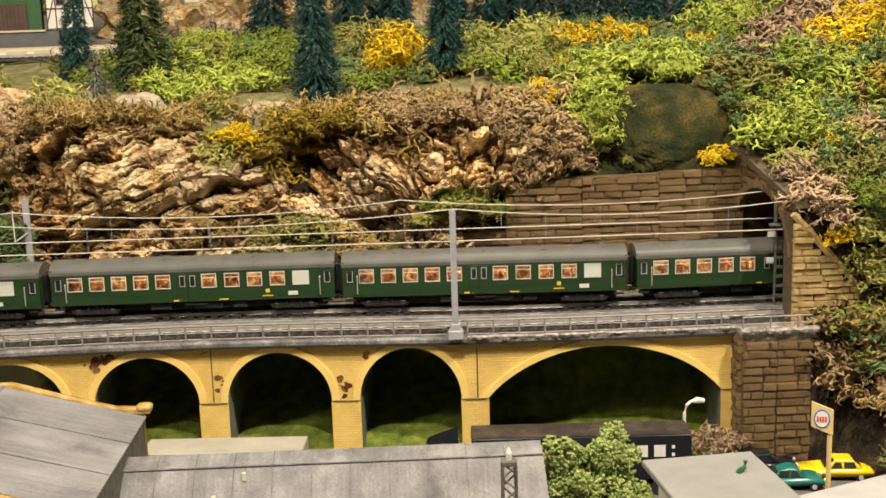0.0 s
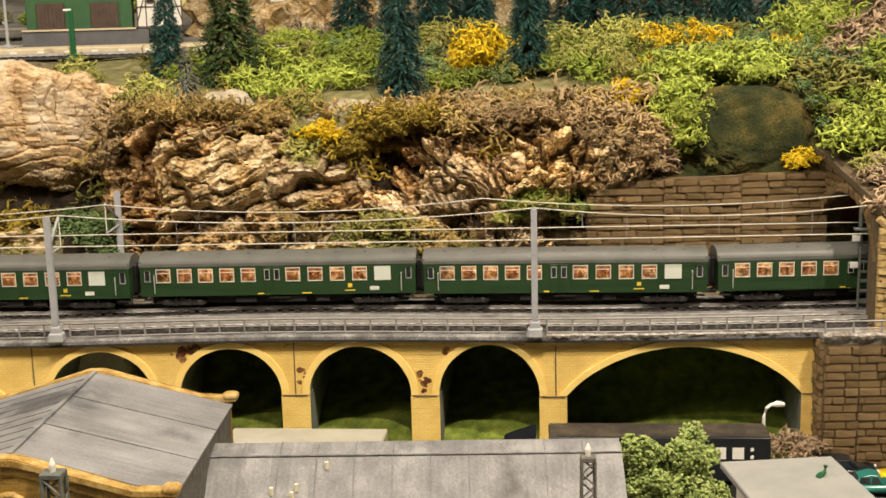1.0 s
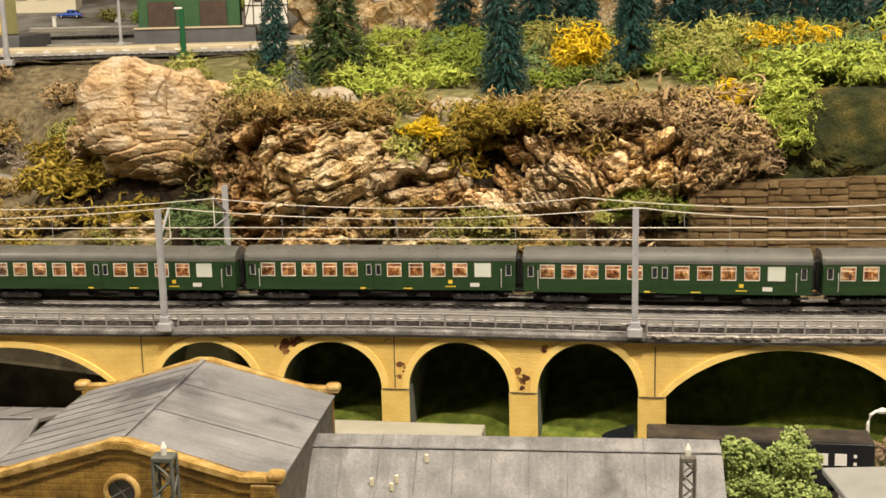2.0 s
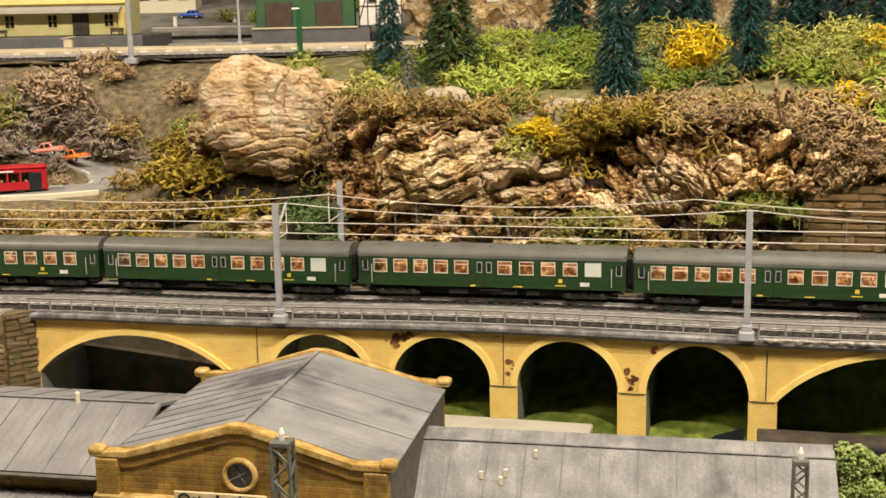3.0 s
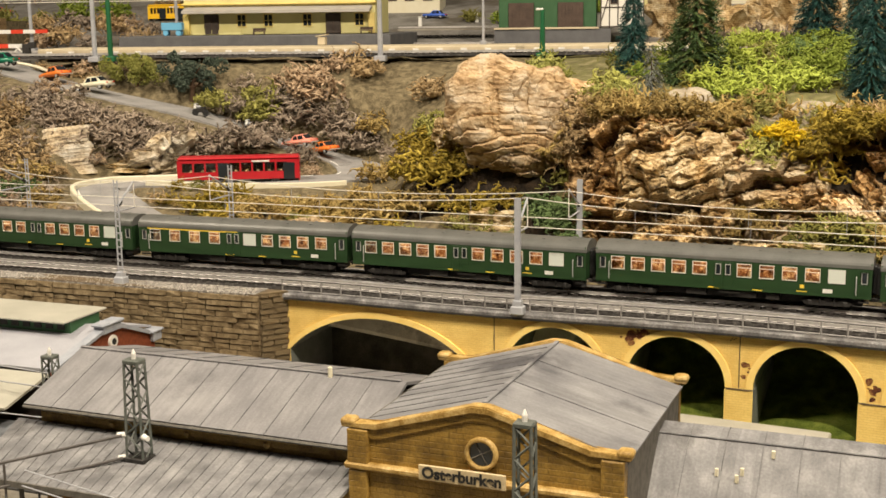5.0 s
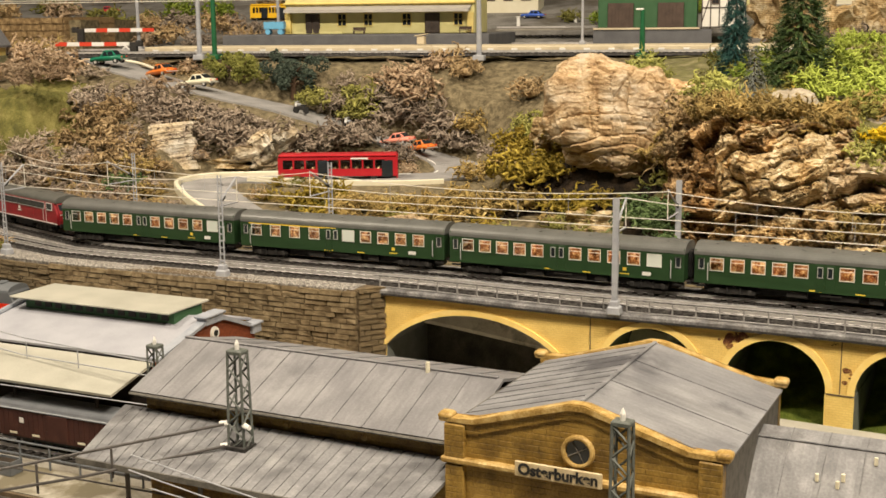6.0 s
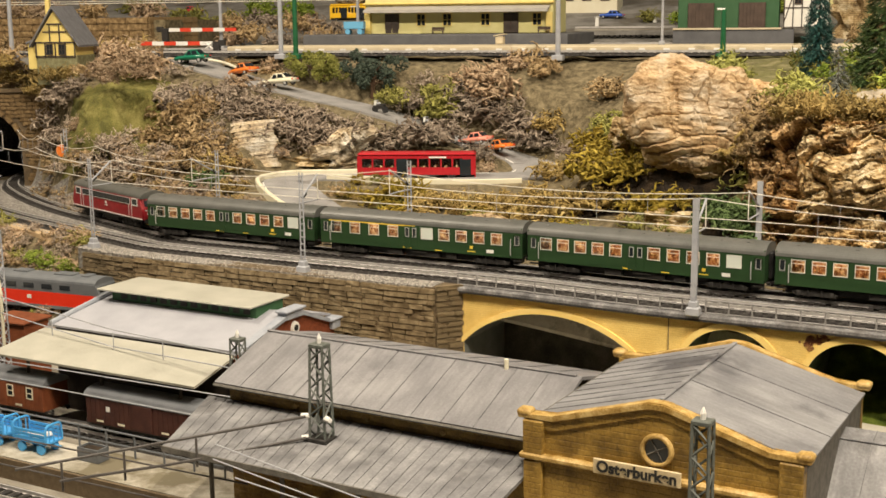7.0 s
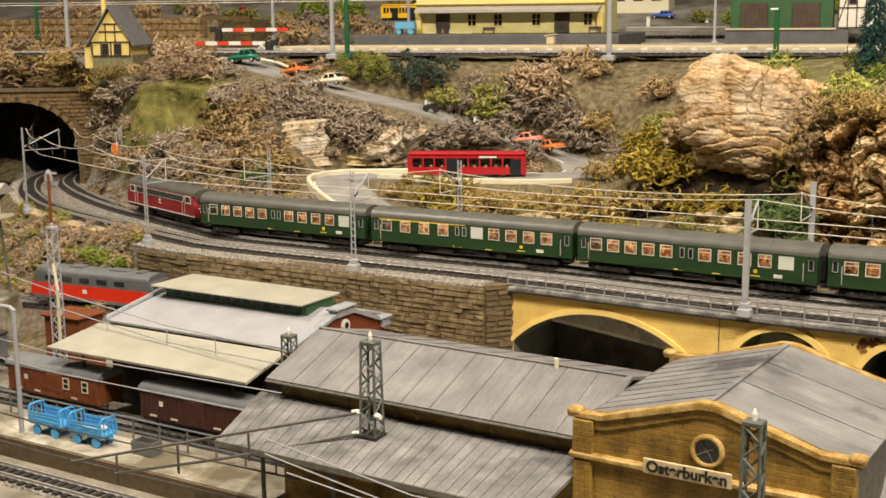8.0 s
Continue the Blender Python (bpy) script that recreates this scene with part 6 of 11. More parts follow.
plant("pea", "east_hill", ((0.707, 1.007, 0.247, 0.022), (0.649, 0.948, 0.237, 0.018), (0.576, 0.927, 0.226, 0.0147), (0.596, 0.851, 0.178, 0.0187), (0.602, 0.851, 0.155, 0.0189), (0.608, 0.848, 0.143, 0.0142),))
plant("mustard", "east_hill", ((0.715, 1.029, 0.276, 0.0224),))
plant("brown", "east_hill", ((0.567, 0.864, 0.104, 0.019), (0.566, 0.862, 0.082, 0.019), (0.586, 0.852, 0.076, 0.0215), (0.572, 0.855, 0.059, 0.0191), (0.591, 0.844, 0.051, 0.0192), (0.601, 0.842, 0.092, 0.0214),))
plant("brown", "road_slope", ((-0.053, 1.297, 0.239, 0.024), (-0.047, 1.311, 0.263, 0.0212), (-0.255, 1.645, 0.258, 0.0268), (-0.39, 1.756, 0.298, 0.0248), (-0.358, 1.713, 0.284, 0.0226),))
plant("ochre", "road_slope", ((-0.053, 1.286, 0.213, 0.0179), (-0.244, 1.386, 0.182, 0.0261), (-0.423, 1.354, 0.147, 0.0185), (-0.389, 1.343, 0.148, 0.0182), (-0.359, 1.347, 0.147, 0.0182), (-0.332, 1.367, 0.148, 0.0183), (-0.301, 1.375, 0.154, 0.0196), (-0.305, 1.475, 0.169, 0.0196), (-0.268, 1.335, 0.145, 0.0254), (-0.236, 1.33, 0.152, 0.0251), (-0.209, 1.319, 0.158, 0.0217), (-0.427, 1.342, 0.137, 0.0197), (-0.475, 1.332, 0.121, 0.0198), (-0.373, 1.33, 0.142, 0.0193), (-0.344, 1.338, 0.143, 0.0193), (-0.307, 1.313, 0.139, 0.022), (-0.34, 1.646, 0.21, 0.0272),))
plant("mustard", "road_slope", ((-0.254, 1.53, 0.198, 0.0273), (-0.196, 1.373, 0.209, 0.0244), (-0.215, 1.335, 0.186, 0.036), (-0.178, 1.329, 0.196, 0.0217), (-0.146, 1.299, 0.159, 0.0243), (-0.171, 1.304, 0.157, 0.0214), (-0.121, 1.295, 0.165, 0.0181), (-0.487, 1.374, 0.144, 0.0237), (-0.46, 1.372, 0.15, 0.0236), (-0.459, 1.343, 0.13, 0.0232),))
plant("olive", "road_slope", ((-0.234, 1.543, 0.218, 0.0274), (-0.568, 1.656, 0.245, 0.0242), (-0.502, 1.659, 0.227, 0.028),))
plant("grey", "road_slope", ((-0.291, 1.574, 0.182, 0.0222), (-0.451, 1.666, 0.223, 0.0334), (-0.404, 1.661, 0.219, 0.0316), (-0.371, 1.646, 0.201, 0.0312), (-0.355, 1.636, 0.189, 0.0271), (-0.476, 1.681, 0.249, 0.0242), (-0.534, 1.667, 0.236, 0.0242), (-0.539, 1.561, 0.184, 0.0305), (-0.502, 1.556, 0.199, 0.0302), (-0.467, 1.559, 0.202, 0.0286), (-0.414, 1.542, 0.181, 0.0207),))
plant("pale", "road_slope", ((-0.448, 1.695, 0.267, 0.0323), (-0.423, 1.683, 0.25, 0.036), (-0.409, 1.735, 0.293, 0.0205),))
plant("pea", "road_slope", ((-0.094, 1.508, 0.3, 0.0208), (-0.079, 1.469, 0.294, 0.0149),))
plant("fern", "road_slope", ((-0.082, 1.243, 0.155, 0.0232), (-0.058, 1.225, 0.156, 0.02), (-0.084, 1.274, 0.168, 0.0166),))
plant("grey", "west_slope", ((-1.133, 1.661, 0.202, 0.0263), (-1.091, 1.61, 0.186, 0.0227), (-1.108, 1.611, 0.166, 0.0183), (-0.806, 1.585, 0.244, 0.0291), (-0.866, 1.614, 0.243, 0.0299), (-0.875, 1.576, 0.244, 0.0295), (-0.753, 1.547, 0.236, 0.0282), (-0.724, 1.56, 0.229, 0.0306), (-0.694, 1.569, 0.221, 0.0305), (-0.66, 1.57, 0.218, 0.0279), (-0.627, 1.574, 0.204, 0.0302), (-0.591, 1.565, 0.197, 0.0298), (-0.557, 1.563, 0.190, 0.0296), (-0.663, 1.535, 0.202, 0.0298), (-0.631, 1.538, 0.188, 0.0274), (-0.685, 1.527, 0.211, 0.0275), (-0.727, 1.527, 0.222, 0.0277), (-0.602, 1.55, 0.195, 0.0274), (-0.935, 1.674, 0.244, 0.0268), (-1.093, 1.643, 0.241, 0.0322), (-0.938, 1.471, 0.161, 0.0246),))
plant("grey", "west_slope", ((-0.874, 1.438, 0.159, 0.0253), (-0.853, 1.448, 0.171, 0.0221), (-0.916, 1.482, 0.185, 0.0245),))
plant("brown", "west_slope", ((-0.871, 1.55, 0.228, 0.0249), (-0.853, 1.498, 0.2, 0.0242), (-0.834, 1.532, 0.22, 0.0286), (-0.821, 1.559, 0.235, 0.0264), (-0.797, 1.491, 0.2, 0.0301), (-0.76, 1.468, 0.188, 0.0272), (-0.783, 1.445, 0.177, 0.0232), (-0.717, 1.446, 0.173, 0.019), (-1.45, 1.964, 0.287, 0.0453), (-2.41, 3.111, 0.312, 0.0637), (-1.378, 1.875, 0.241, 0.0411), (-1.101, 1.683, 0.278, 0.0234), (-1.52, 3.016, 0.315, 0.047), (-0.819, 1.433, 0.162, 0.0233), (-0.983, 1.5, 0.167, 0.021),))
plant("ochre", "west_slope", ((-0.733, 1.429, 0.172, 0.0242), (-0.698, 1.389, 0.15, 0.0183), (-1.512, 1.963, 0.29, 0.0518), (-1.363, 1.892, 0.27, 0.0434), (-1.326, 1.907, 0.26, 0.0411), (-1.15, 1.693, 0.262, 0.0286),))
plant("fern", "west_slope", ((-0.745, 1.403, 0.154, 0.021), (-0.73, 1.406, 0.158, 0.0187),))
plant("pale", "west_slope", ((-1.038, 1.717, 0.289, 0.0374), (-0.982, 1.689, 0.281, 0.0364), (-1.112, 1.771, 0.298, 0.0341), (-1.162, 1.97, 0.31, 0.0266), (-1.43, 1.883, 0.26, 0.0439), (-1.457, 1.852, 0.251, 0.0438),))
plant("olive", "west_slope", ((-0.502, 1.68, 0.246, 0.0288), (-0.506, 1.665, 0.229, 0.0229),))
plant("lime", "trackside_west", ((-1.023, 1.461, 0.034, 0.0236),))
plant("green", "trackside_west", ((-0.989, 1.438, 0.029, 0.0207), (-1.08, 1.501, 0.017, 0.0193),))
plant("olive", "trackside_west", ((-0.931, 1.404, 0.036, 0.0176),))
plant("grey", "trackside_west", ((-1.347, 1.681, 0.009, 0.0304), (-1.286, 1.661, 0.027, 0.0247), (-1.17, 1.573, 0.021, 0.0204),))

plant("lime", "wall_top", ((0.4906, 1.12, 0.303, 0.019), (0.477, 1.09, 0.284, 0.018), (0.467, 1.06, 0.262, 0.017), (0.463, 1.047, 0.242, 0.0155), (0.487, 1.065, 0.27, 0.014), (0.5173, 1.115, 0.304, 0.017), (0.5413, 1.11, 0.3, 0.017), (0.568, 1.105, 0.3, 0.017), (0.545, 1.08, 0.296, 0.012),))
plant("brown", "cliff_edge", ((0.42, 1.072, 0.252, 0.022), (0.44, 1.064, 0.238, 0.02), (0.405, 1.08, 0.258, 0.022), (0.385, 1.092, 0.262, 0.02), (0.33, 1.106, 0.262, 0.021), (0.305, 1.112, 0.254, 0.02),))
plant("mustard", "cliff_edge", ((0.19, 1.142, 0.26, 0.021), (0.215, 1.135, 0.262, 0.02), (0.245, 1.128, 0.262, 0.02), (0.165, 1.142, 0.236, 0.019),))
plant("yellow", "cliff_edge", ((0.143, 1.15, 0.25, 0.017),))
plant("pea", "cliff_edge", ((0.128, 1.15, 0.232, 0.018), (0.136, 1.148, 0.215, 0.014),))
plant("ochre", "cliff_edge", ((-0.02, 1.235, 0.268, 0.019), (0.01, 1.225, 0.27, 0.019), (0.04, 1.215, 0.272, 0.019), (0.07, 1.203, 0.27, 0.018), (0.1, 1.192, 0.268, 0.018), (0.27, 1.12, 0.258, 0.021),))
plant("fern", "cliff_foot", ((0.165, 1.115, 0.146, 0.017), (0.19, 1.107, 0.148, 0.018), (0.215, 1.1, 0.15, 0.017), (0.24, 1.093, 0.148, 0.014),))

plant("olive", "rock_face", ((0.154, 1.115, 0.158, 0.0098), (0.178, 1.107, 0.161, 0.0105), (0.203, 1.099, 0.161, 0.0105), (0.224, 1.092, 0.157, 0.0097), (0.248, 1.084, 0.153, 0.0089), (0.267, 1.077, 0.156, 0.0072), (0.192, 1.11, 0.174, 0.0089), (0.219, 1.101, 0.176, 0.0089), (0.16, 1.109, 0.144, 0.0065),))
plant("fern", "rock_face", ((-0.055, 1.159, 0.176, 0.0126), (-0.048, 1.153, 0.157, 0.0109), (-0.06, 1.155, 0.148, 0.0101), (-0.043, 1.162, 0.177, 0.0076), (0.235, 1.094, 0.171, 0.0073),))
plant("ochre", "rock_face", ((0.109, 1.121, 0.183, 0.0098), (0.124, 1.117, 0.173, 0.0097), (0.132, 1.12, 0.193, 0.0081), (0.1, 1.119, 0.168, 0.0073), (0.141, 1.115, 0.154, 0.0057), (0.232, 1.085, 0.15, 0.0064), (0.204, 1.095, 0.151, 0.0065),))
plant("green", "rock_face", ((0.301, 1.064, 0.193, 0.0087), (0.321, 1.059, 0.199, 0.0103), (0.342, 1.052, 0.191, 0.0103), (0.361, 1.047, 0.19, 0.0072), (0.31, 1.06, 0.184, 0.0064),))
plant("brown", "rock_face", ((-0.049, 1.238, 0.26, 0.0151), (-0.042, 1.222, 0.241, 0.0132), (-0.057, 1.225, 0.229, 0.0124), (-0.03, 1.239, 0.276, 0.0107),))
plant("brown", "rock_face", ((0.378, 1.063, 0.252, 0.0137), (0.398, 1.053, 0.244, 0.0136), (0.417, 1.045, 0.234, 0.012), (0.387, 1.05, 0.229, 0.0096), (0.364, 1.076, 0.261, 0.0138), (0.43, 1.04, 0.225, 0.008), (0.343, 1.092, 0.269, 0.0139), (0.314, 1.101, 0.267, 0.0139), (0.285, 1.11, 0.268, 0.0131),))
plant("mustard", "rock_face", ((0.188, 1.132, 0.251, 0.0139), (0.208, 1.13, 0.26, 0.014), (0.169, 1.128, 0.241, 0.0122), (0.236, 1.126, 0.265, 0.0131),))
plant("pea", "rock_face", ((0.128, 1.146, 0.244, 0.0107), (0.133, 1.135, 0.228, 0.0098), (0.125, 1.157, 0.257, 0.0092),))
plant("yellow", "rock_face", ((0.146, 1.145, 0.259, 0.0107), (0.158, 1.137, 0.254, 0.009),))
plant("pale", "west_slope", ((-0.968, 1.543, 0.298, 0.0162), (-0.913, 1.511, 0.294, 0.0171), (-0.869, 1.489, 0.292, 0.0141), (-0.939, 1.516, 0.283, 0.0133), (-1.3, 1.805, 0.284, 0.0198),))
plant("ochre", "west_slope", ((-1.118, 1.639, 0.279, 0.0177), (-1.058, 1.593, 0.286, 0.0156), (-1.148, 1.643, 0.257, 0.0149), (-1.401, 1.85, 0.296, 0.0223), (-1.313, 1.79, 0.265, 0.0197),))
plant("brown", "west_slope", ((-1.424, 1.83, 0.272, 0.0223), (-1.364, 1.81, 0.254, 0.0202), (-1.014, 1.562, 0.293, 0.0124), (-1.294, 1.832, 0.307, 0.0199),))
plant("fern", "wall_top", ((0.578, 1.036, 0.275, 0.0084), (0.583, 1.025, 0.255, 0.0084), (0.58, 1.016, 0.237, 0.0067), (0.577, 1.056, 0.287, 0.0086),))
plant("olive", "wall_top", ((0.477, 1.034, 0.227, 0.0049), (0.562, 1.06, 0.288, 0.0077), (0.593, 1.023, 0.268, 0.0084),))

plant("olive", "cliff_foot", ((0.1507, 1.106, 0.146, 0.014), (0.1701, 1.0997, 0.149, 0.016), (0.1894, 1.0933, 0.151, 0.016), (0.2109, 1.086, 0.150, 0.016), (0.1669, 1.1068, 0.166, 0.015), (0.1864, 1.1003, 0.171, 0.017), (0.2056, 1.0938, 0.172, 0.017), ))
plant("ochre", "cliff_foot", ((0.2322, 1.0789, 0.148, 0.015), (0.2536, 1.0718, 0.145, 0.014), (0.2702, 1.0663, 0.142, 0.012), (0.2246, 1.0874, 0.168, 0.015), (0.2434, 1.0811, 0.159, 0.012), ))
plant("pea", "cliff_foot", ((0.2938, 1.0628, 0.180, 0.009), (0.3131, 1.0568, 0.190, 0.011), ))
plant("olive", "cliff_foot", ((0.3323, 1.0511, 0.193, 0.012), (0.3513, 1.0458, 0.185, 0.01), ))
plant("fern", "cliff_foot", ((-0.0562, 1.1604, 0.164, 0.013), (-0.0462, 1.1584, 0.143, 0.013), (-0.0567, 1.1605, 0.184, 0.011), ))

plant("pale", "road_slope", ((-0.398, 1.528, 0.168, 0.0125), (-0.421, 1.54, 0.17, 0.0135), (-0.45, 1.545, 0.172, 0.0125),))
plant("brown", "road_slope", ((-0.408, 1.552, 0.174, 0.013), (-0.435, 1.556, 0.178, 0.013), (-0.475, 1.55, 0.176, 0.0125),))

# ---- bark rocks ----
def bark_material(name, cols, band, seed):
    m = bpy.data.materials.new(name)
    m.use_nodes = True
    nt = m.node_tree
    b = nt.nodes["Principled BSDF"]
    b.inputs["Roughness"].default_value = 0.58
    b.inputs["Specular IOR Level"].default_value = 0.4
    co = nt.nodes.new("ShaderNodeTexCoord")
    big = nt.nodes.new("ShaderNodeTexNoise")
    big.inputs["Scale"].default_value, big.inputs["Detail"].default_value = 55, 9
    big.inputs["Roughness"].default_value = 0.62
    wave = nt.nodes.new("ShaderNodeTexWave")
    wave.bands_direction = "Z"
    wave.inputs["Scale"].default_value = band
    wave.inputs["Distortion"].default_value = 7
    wave.inputs["Detail"].default_value = 4
    wave.inputs["Detail Scale"].default_value = 1.4
    fine = nt.nodes.new("ShaderNodeTexNoise")
    fine.inputs["Scale"].default_value, fine.inputs["Detail"].default_value = 420, 4
    for n in (big, wave, fine):
        nt.links.new(co.outputs["Object"], n.inputs["Vector"])
    a = nt.nodes.new("ShaderNodeMath")
    a.operation = "MULTIPLY_ADD"
    a.inputs[1].default_value = 0.07
    nt.links.new(wave.outputs["Fac"], a.inputs[0])
    c = nt.nodes.new("ShaderNodeMath")
    c.operation = "MULTIPLY_ADD"
    c.inputs[1].default_value = 0.75
    c.inputs[2].default_value = -0.05
    nt.links.new(big.outputs["Fac"], c.inputs[0])
    nt.links.new(c.outputs[0], a.inputs[2])
    d = nt.nodes.new("ShaderNodeMath")
    d.operation = "MULTIPLY_ADD"
    d.inputs[1].default_value = 0.28
    nt.links.new(fine.outputs["Fac"], d.inputs[0])
    nt.links.new(a.outputs[0], d.inputs[2])
    ramp = nt.nodes.new("ShaderNodeValToRGB")
    el = ramp.color_ramp.elements
    while len(el) < len(cols):
        el.new(0.5)
    for i, cc in enumerate(cols):
        el[i].position = 0.315 + 0.29 * i / (len(cols) - 1)
        el[i].color = (*cc, 1)
    nt.links.new(d.outputs[0], ramp.inputs[0])
    info = nt.nodes.new("ShaderNodeObjectInfo")
    mr = nt.nodes.new("ShaderNodeMapRange")
    mr.inputs["To Min"].default_value, mr.inputs["To Max"].default_value = 0.75, 1.2
    nt.links.new(info.outputs["Random"], mr.inputs["Value"])
    hsv = nt.nodes.new("ShaderNodeHueSaturation")
    nt.links.new(mr.outputs[0], hsv.inputs["Value"])
    patch = nt.nodes.new("ShaderNodeTexNoise")
    patch.inputs["Scale"].default_value, patch.inputs["Detail"].default_value = 24 + seed, 3
    nt.links.new(co.outputs["Object"], patch.inputs["Vector"])
    tint = nt.nodes.new("ShaderNodeValToRGB")
    tint.color_ramp.elements[0].position, tint.color_ramp.elements[1].position = 0.4, 0.62
    tint.color_ramp.elements[0].color, tint.color_ramp.elements[1].color = (1.0, 0.84, 0.58, 1), (0.78, 0.8, 0.84, 1)
    nt.links.new(patch.outputs["Fac"], tint.inputs[0])
    mul = nt.nodes.new("ShaderNodeMix")
    mul.data_type, mul.blend_type = "RGBA", "MULTIPLY"
    mul.inputs["Factor"].default_value = 0.55
    nt.links.new(ramp.outputs[0], mul.inputs["A"])
    nt.links.new(tint.outputs[0], mul.inputs["B"])
    nt.links.new(mul.outputs["Result"], hsv.inputs["Color"])
    nt.links.new(hsv.outputs[0], b.inputs["Base Color"])
    bp = nt.nodes.new("ShaderNodeBump")
    bp.inputs["Strength"].default_value, bp.inputs["Distance"].default_value = 0.8, 0.004
    nt.links.new(d.outputs[0], bp.inputs["Height"])
    nt.links.new(bp.outputs[0], b.inputs["Normal"])
    return m


M_CORK = bark_material("pale_cork_bark", ((0.17, 0.1, 0.05), (0.42, 0.29, 0.16), (0.6, 0.46, 0.29), (0.72, 0.6, 0.44)), 60, 1)
M_ROCK = bark_material("tan_bark_rock", ((0.045, 0.03, 0.016), (0.26, 0.18, 0.085), (0.56, 0.42, 0.22), (0.8, 0.69, 0.48)), 90, 2)
M_PALEROCK = bark_material("pale_grey_rock", ((0.1, 0.08, 0.055), (0.34, 0.28, 0.2), (0.56, 0.49, 0.37), (0.7, 0.64, 0.53)), 60, 6)
# dark copy of the bark: shade of the gaps is in its colour
M_ROCKD = bark_material("shaded_bark_rock", ((0.025, 0.017, 0.01), (0.11, 0.068, 0.03), (0.27, 0.175, 0.08), (0.5, 0.36, 0.19)), 90, 5)
M_ROCKG = bark_material("grey_bark_rock", ((0.05, 0.037, 0.025), (0.3, 0.215, 0.125), (0.56, 0.43, 0.26), (0.76, 0.66, 0.49)), 90, 3)


def bark_rock(x, y, z, rx, ry, rz, mt, label, seed, tilt=0.0, layers=9.0, sub=5, ledge=0.1, blocks=1.0, spin=0.0, name="bark_rock"):
    """A lump of bark set on the hillside: layered, cracked and broken, its layers tilted."""
    bm = bmesh.new()
    bmesh.ops.create_icosphere(bm, subdivisions=sub, radius=1.0)
    o = Vector((seed * 3.1, seed * 1.7, 0))
    turn = Matrix.Rotation(tilt, 3, "Y")
    for v in bm.verts:
        p = v.co.copy()
        q = Vector((math.copysign(abs(p.x) ** 0.7, p.x), math.copysign(abs(p.y) ** 0.8, p.y), math.copysign(abs(p.z) ** 0.7, p.z)))
        w = turn @ q
        k = 1 + 0.26 * noise.noise(p * 1.3 + o)
        if blocks:
            e = Vector((w.x * 1.3 * blocks, w.y * 1.5 * blocks, w.z * 2.6 * blocks)) + o + 0.35 * noise.noise_vector(p * 2.5 + o)
            dist, pts = noise.voronoi(e)
            k += 0.34 * noise.cell(pts[0] * 7.3)
            gap = dist[1] - dist[0]
            if gap < 0.16:
                k -= 0.26 * (1 - gap / 0.16) ** 2
        h = w.z * layers * 0.5 + (0.8 if blocks else 2.2) * noise.noise(p * (1.5 if blocks else 1.1) + o * 2) + 0.3 * noise.noise(p * 5 + o)
        if not blocks:
            k += 0.12 * noise.noise(p * 1.6 + o * 3)
            dist, pts = noise.voronoi(Vector((w.x * 2.6, w.y * 2.6, w.z * 0.9)) + o + 0.3 * noise.noise_vector(p * 3 + o))
            if dist[1] - dist[0] < 0.09:
                k -= 0.07 * (1 - (dist[1] - dist[0]) / 0.09)
            k -= 0.2 * math.exp(-((p.x - 0.28 - 0.25 * p.z) / 0.1) ** 2) * max(0.0, min(1.0, p.z + 0.5))
        saw = h - math.floor(h)
        k += ledge * (saw ** 0.5 - 0.66) * (1 if saw > 0.12 else 1.6)
        k += (0.045 if blocks else 0.018) * noise.noise(p * 9 + o) + 0.015 * noise.noise(p * 24 + o)
        v.co = Vector((q.x * k * rx, q.y * k * ry, q.z * k * rz))
    ob = part(name, bm, mt, None)
    ob.matrix_world = pose(x, y, z, 0, 0, spin)
    return tagged(ob, label, "bark rock", "bark rocks of the cliff")


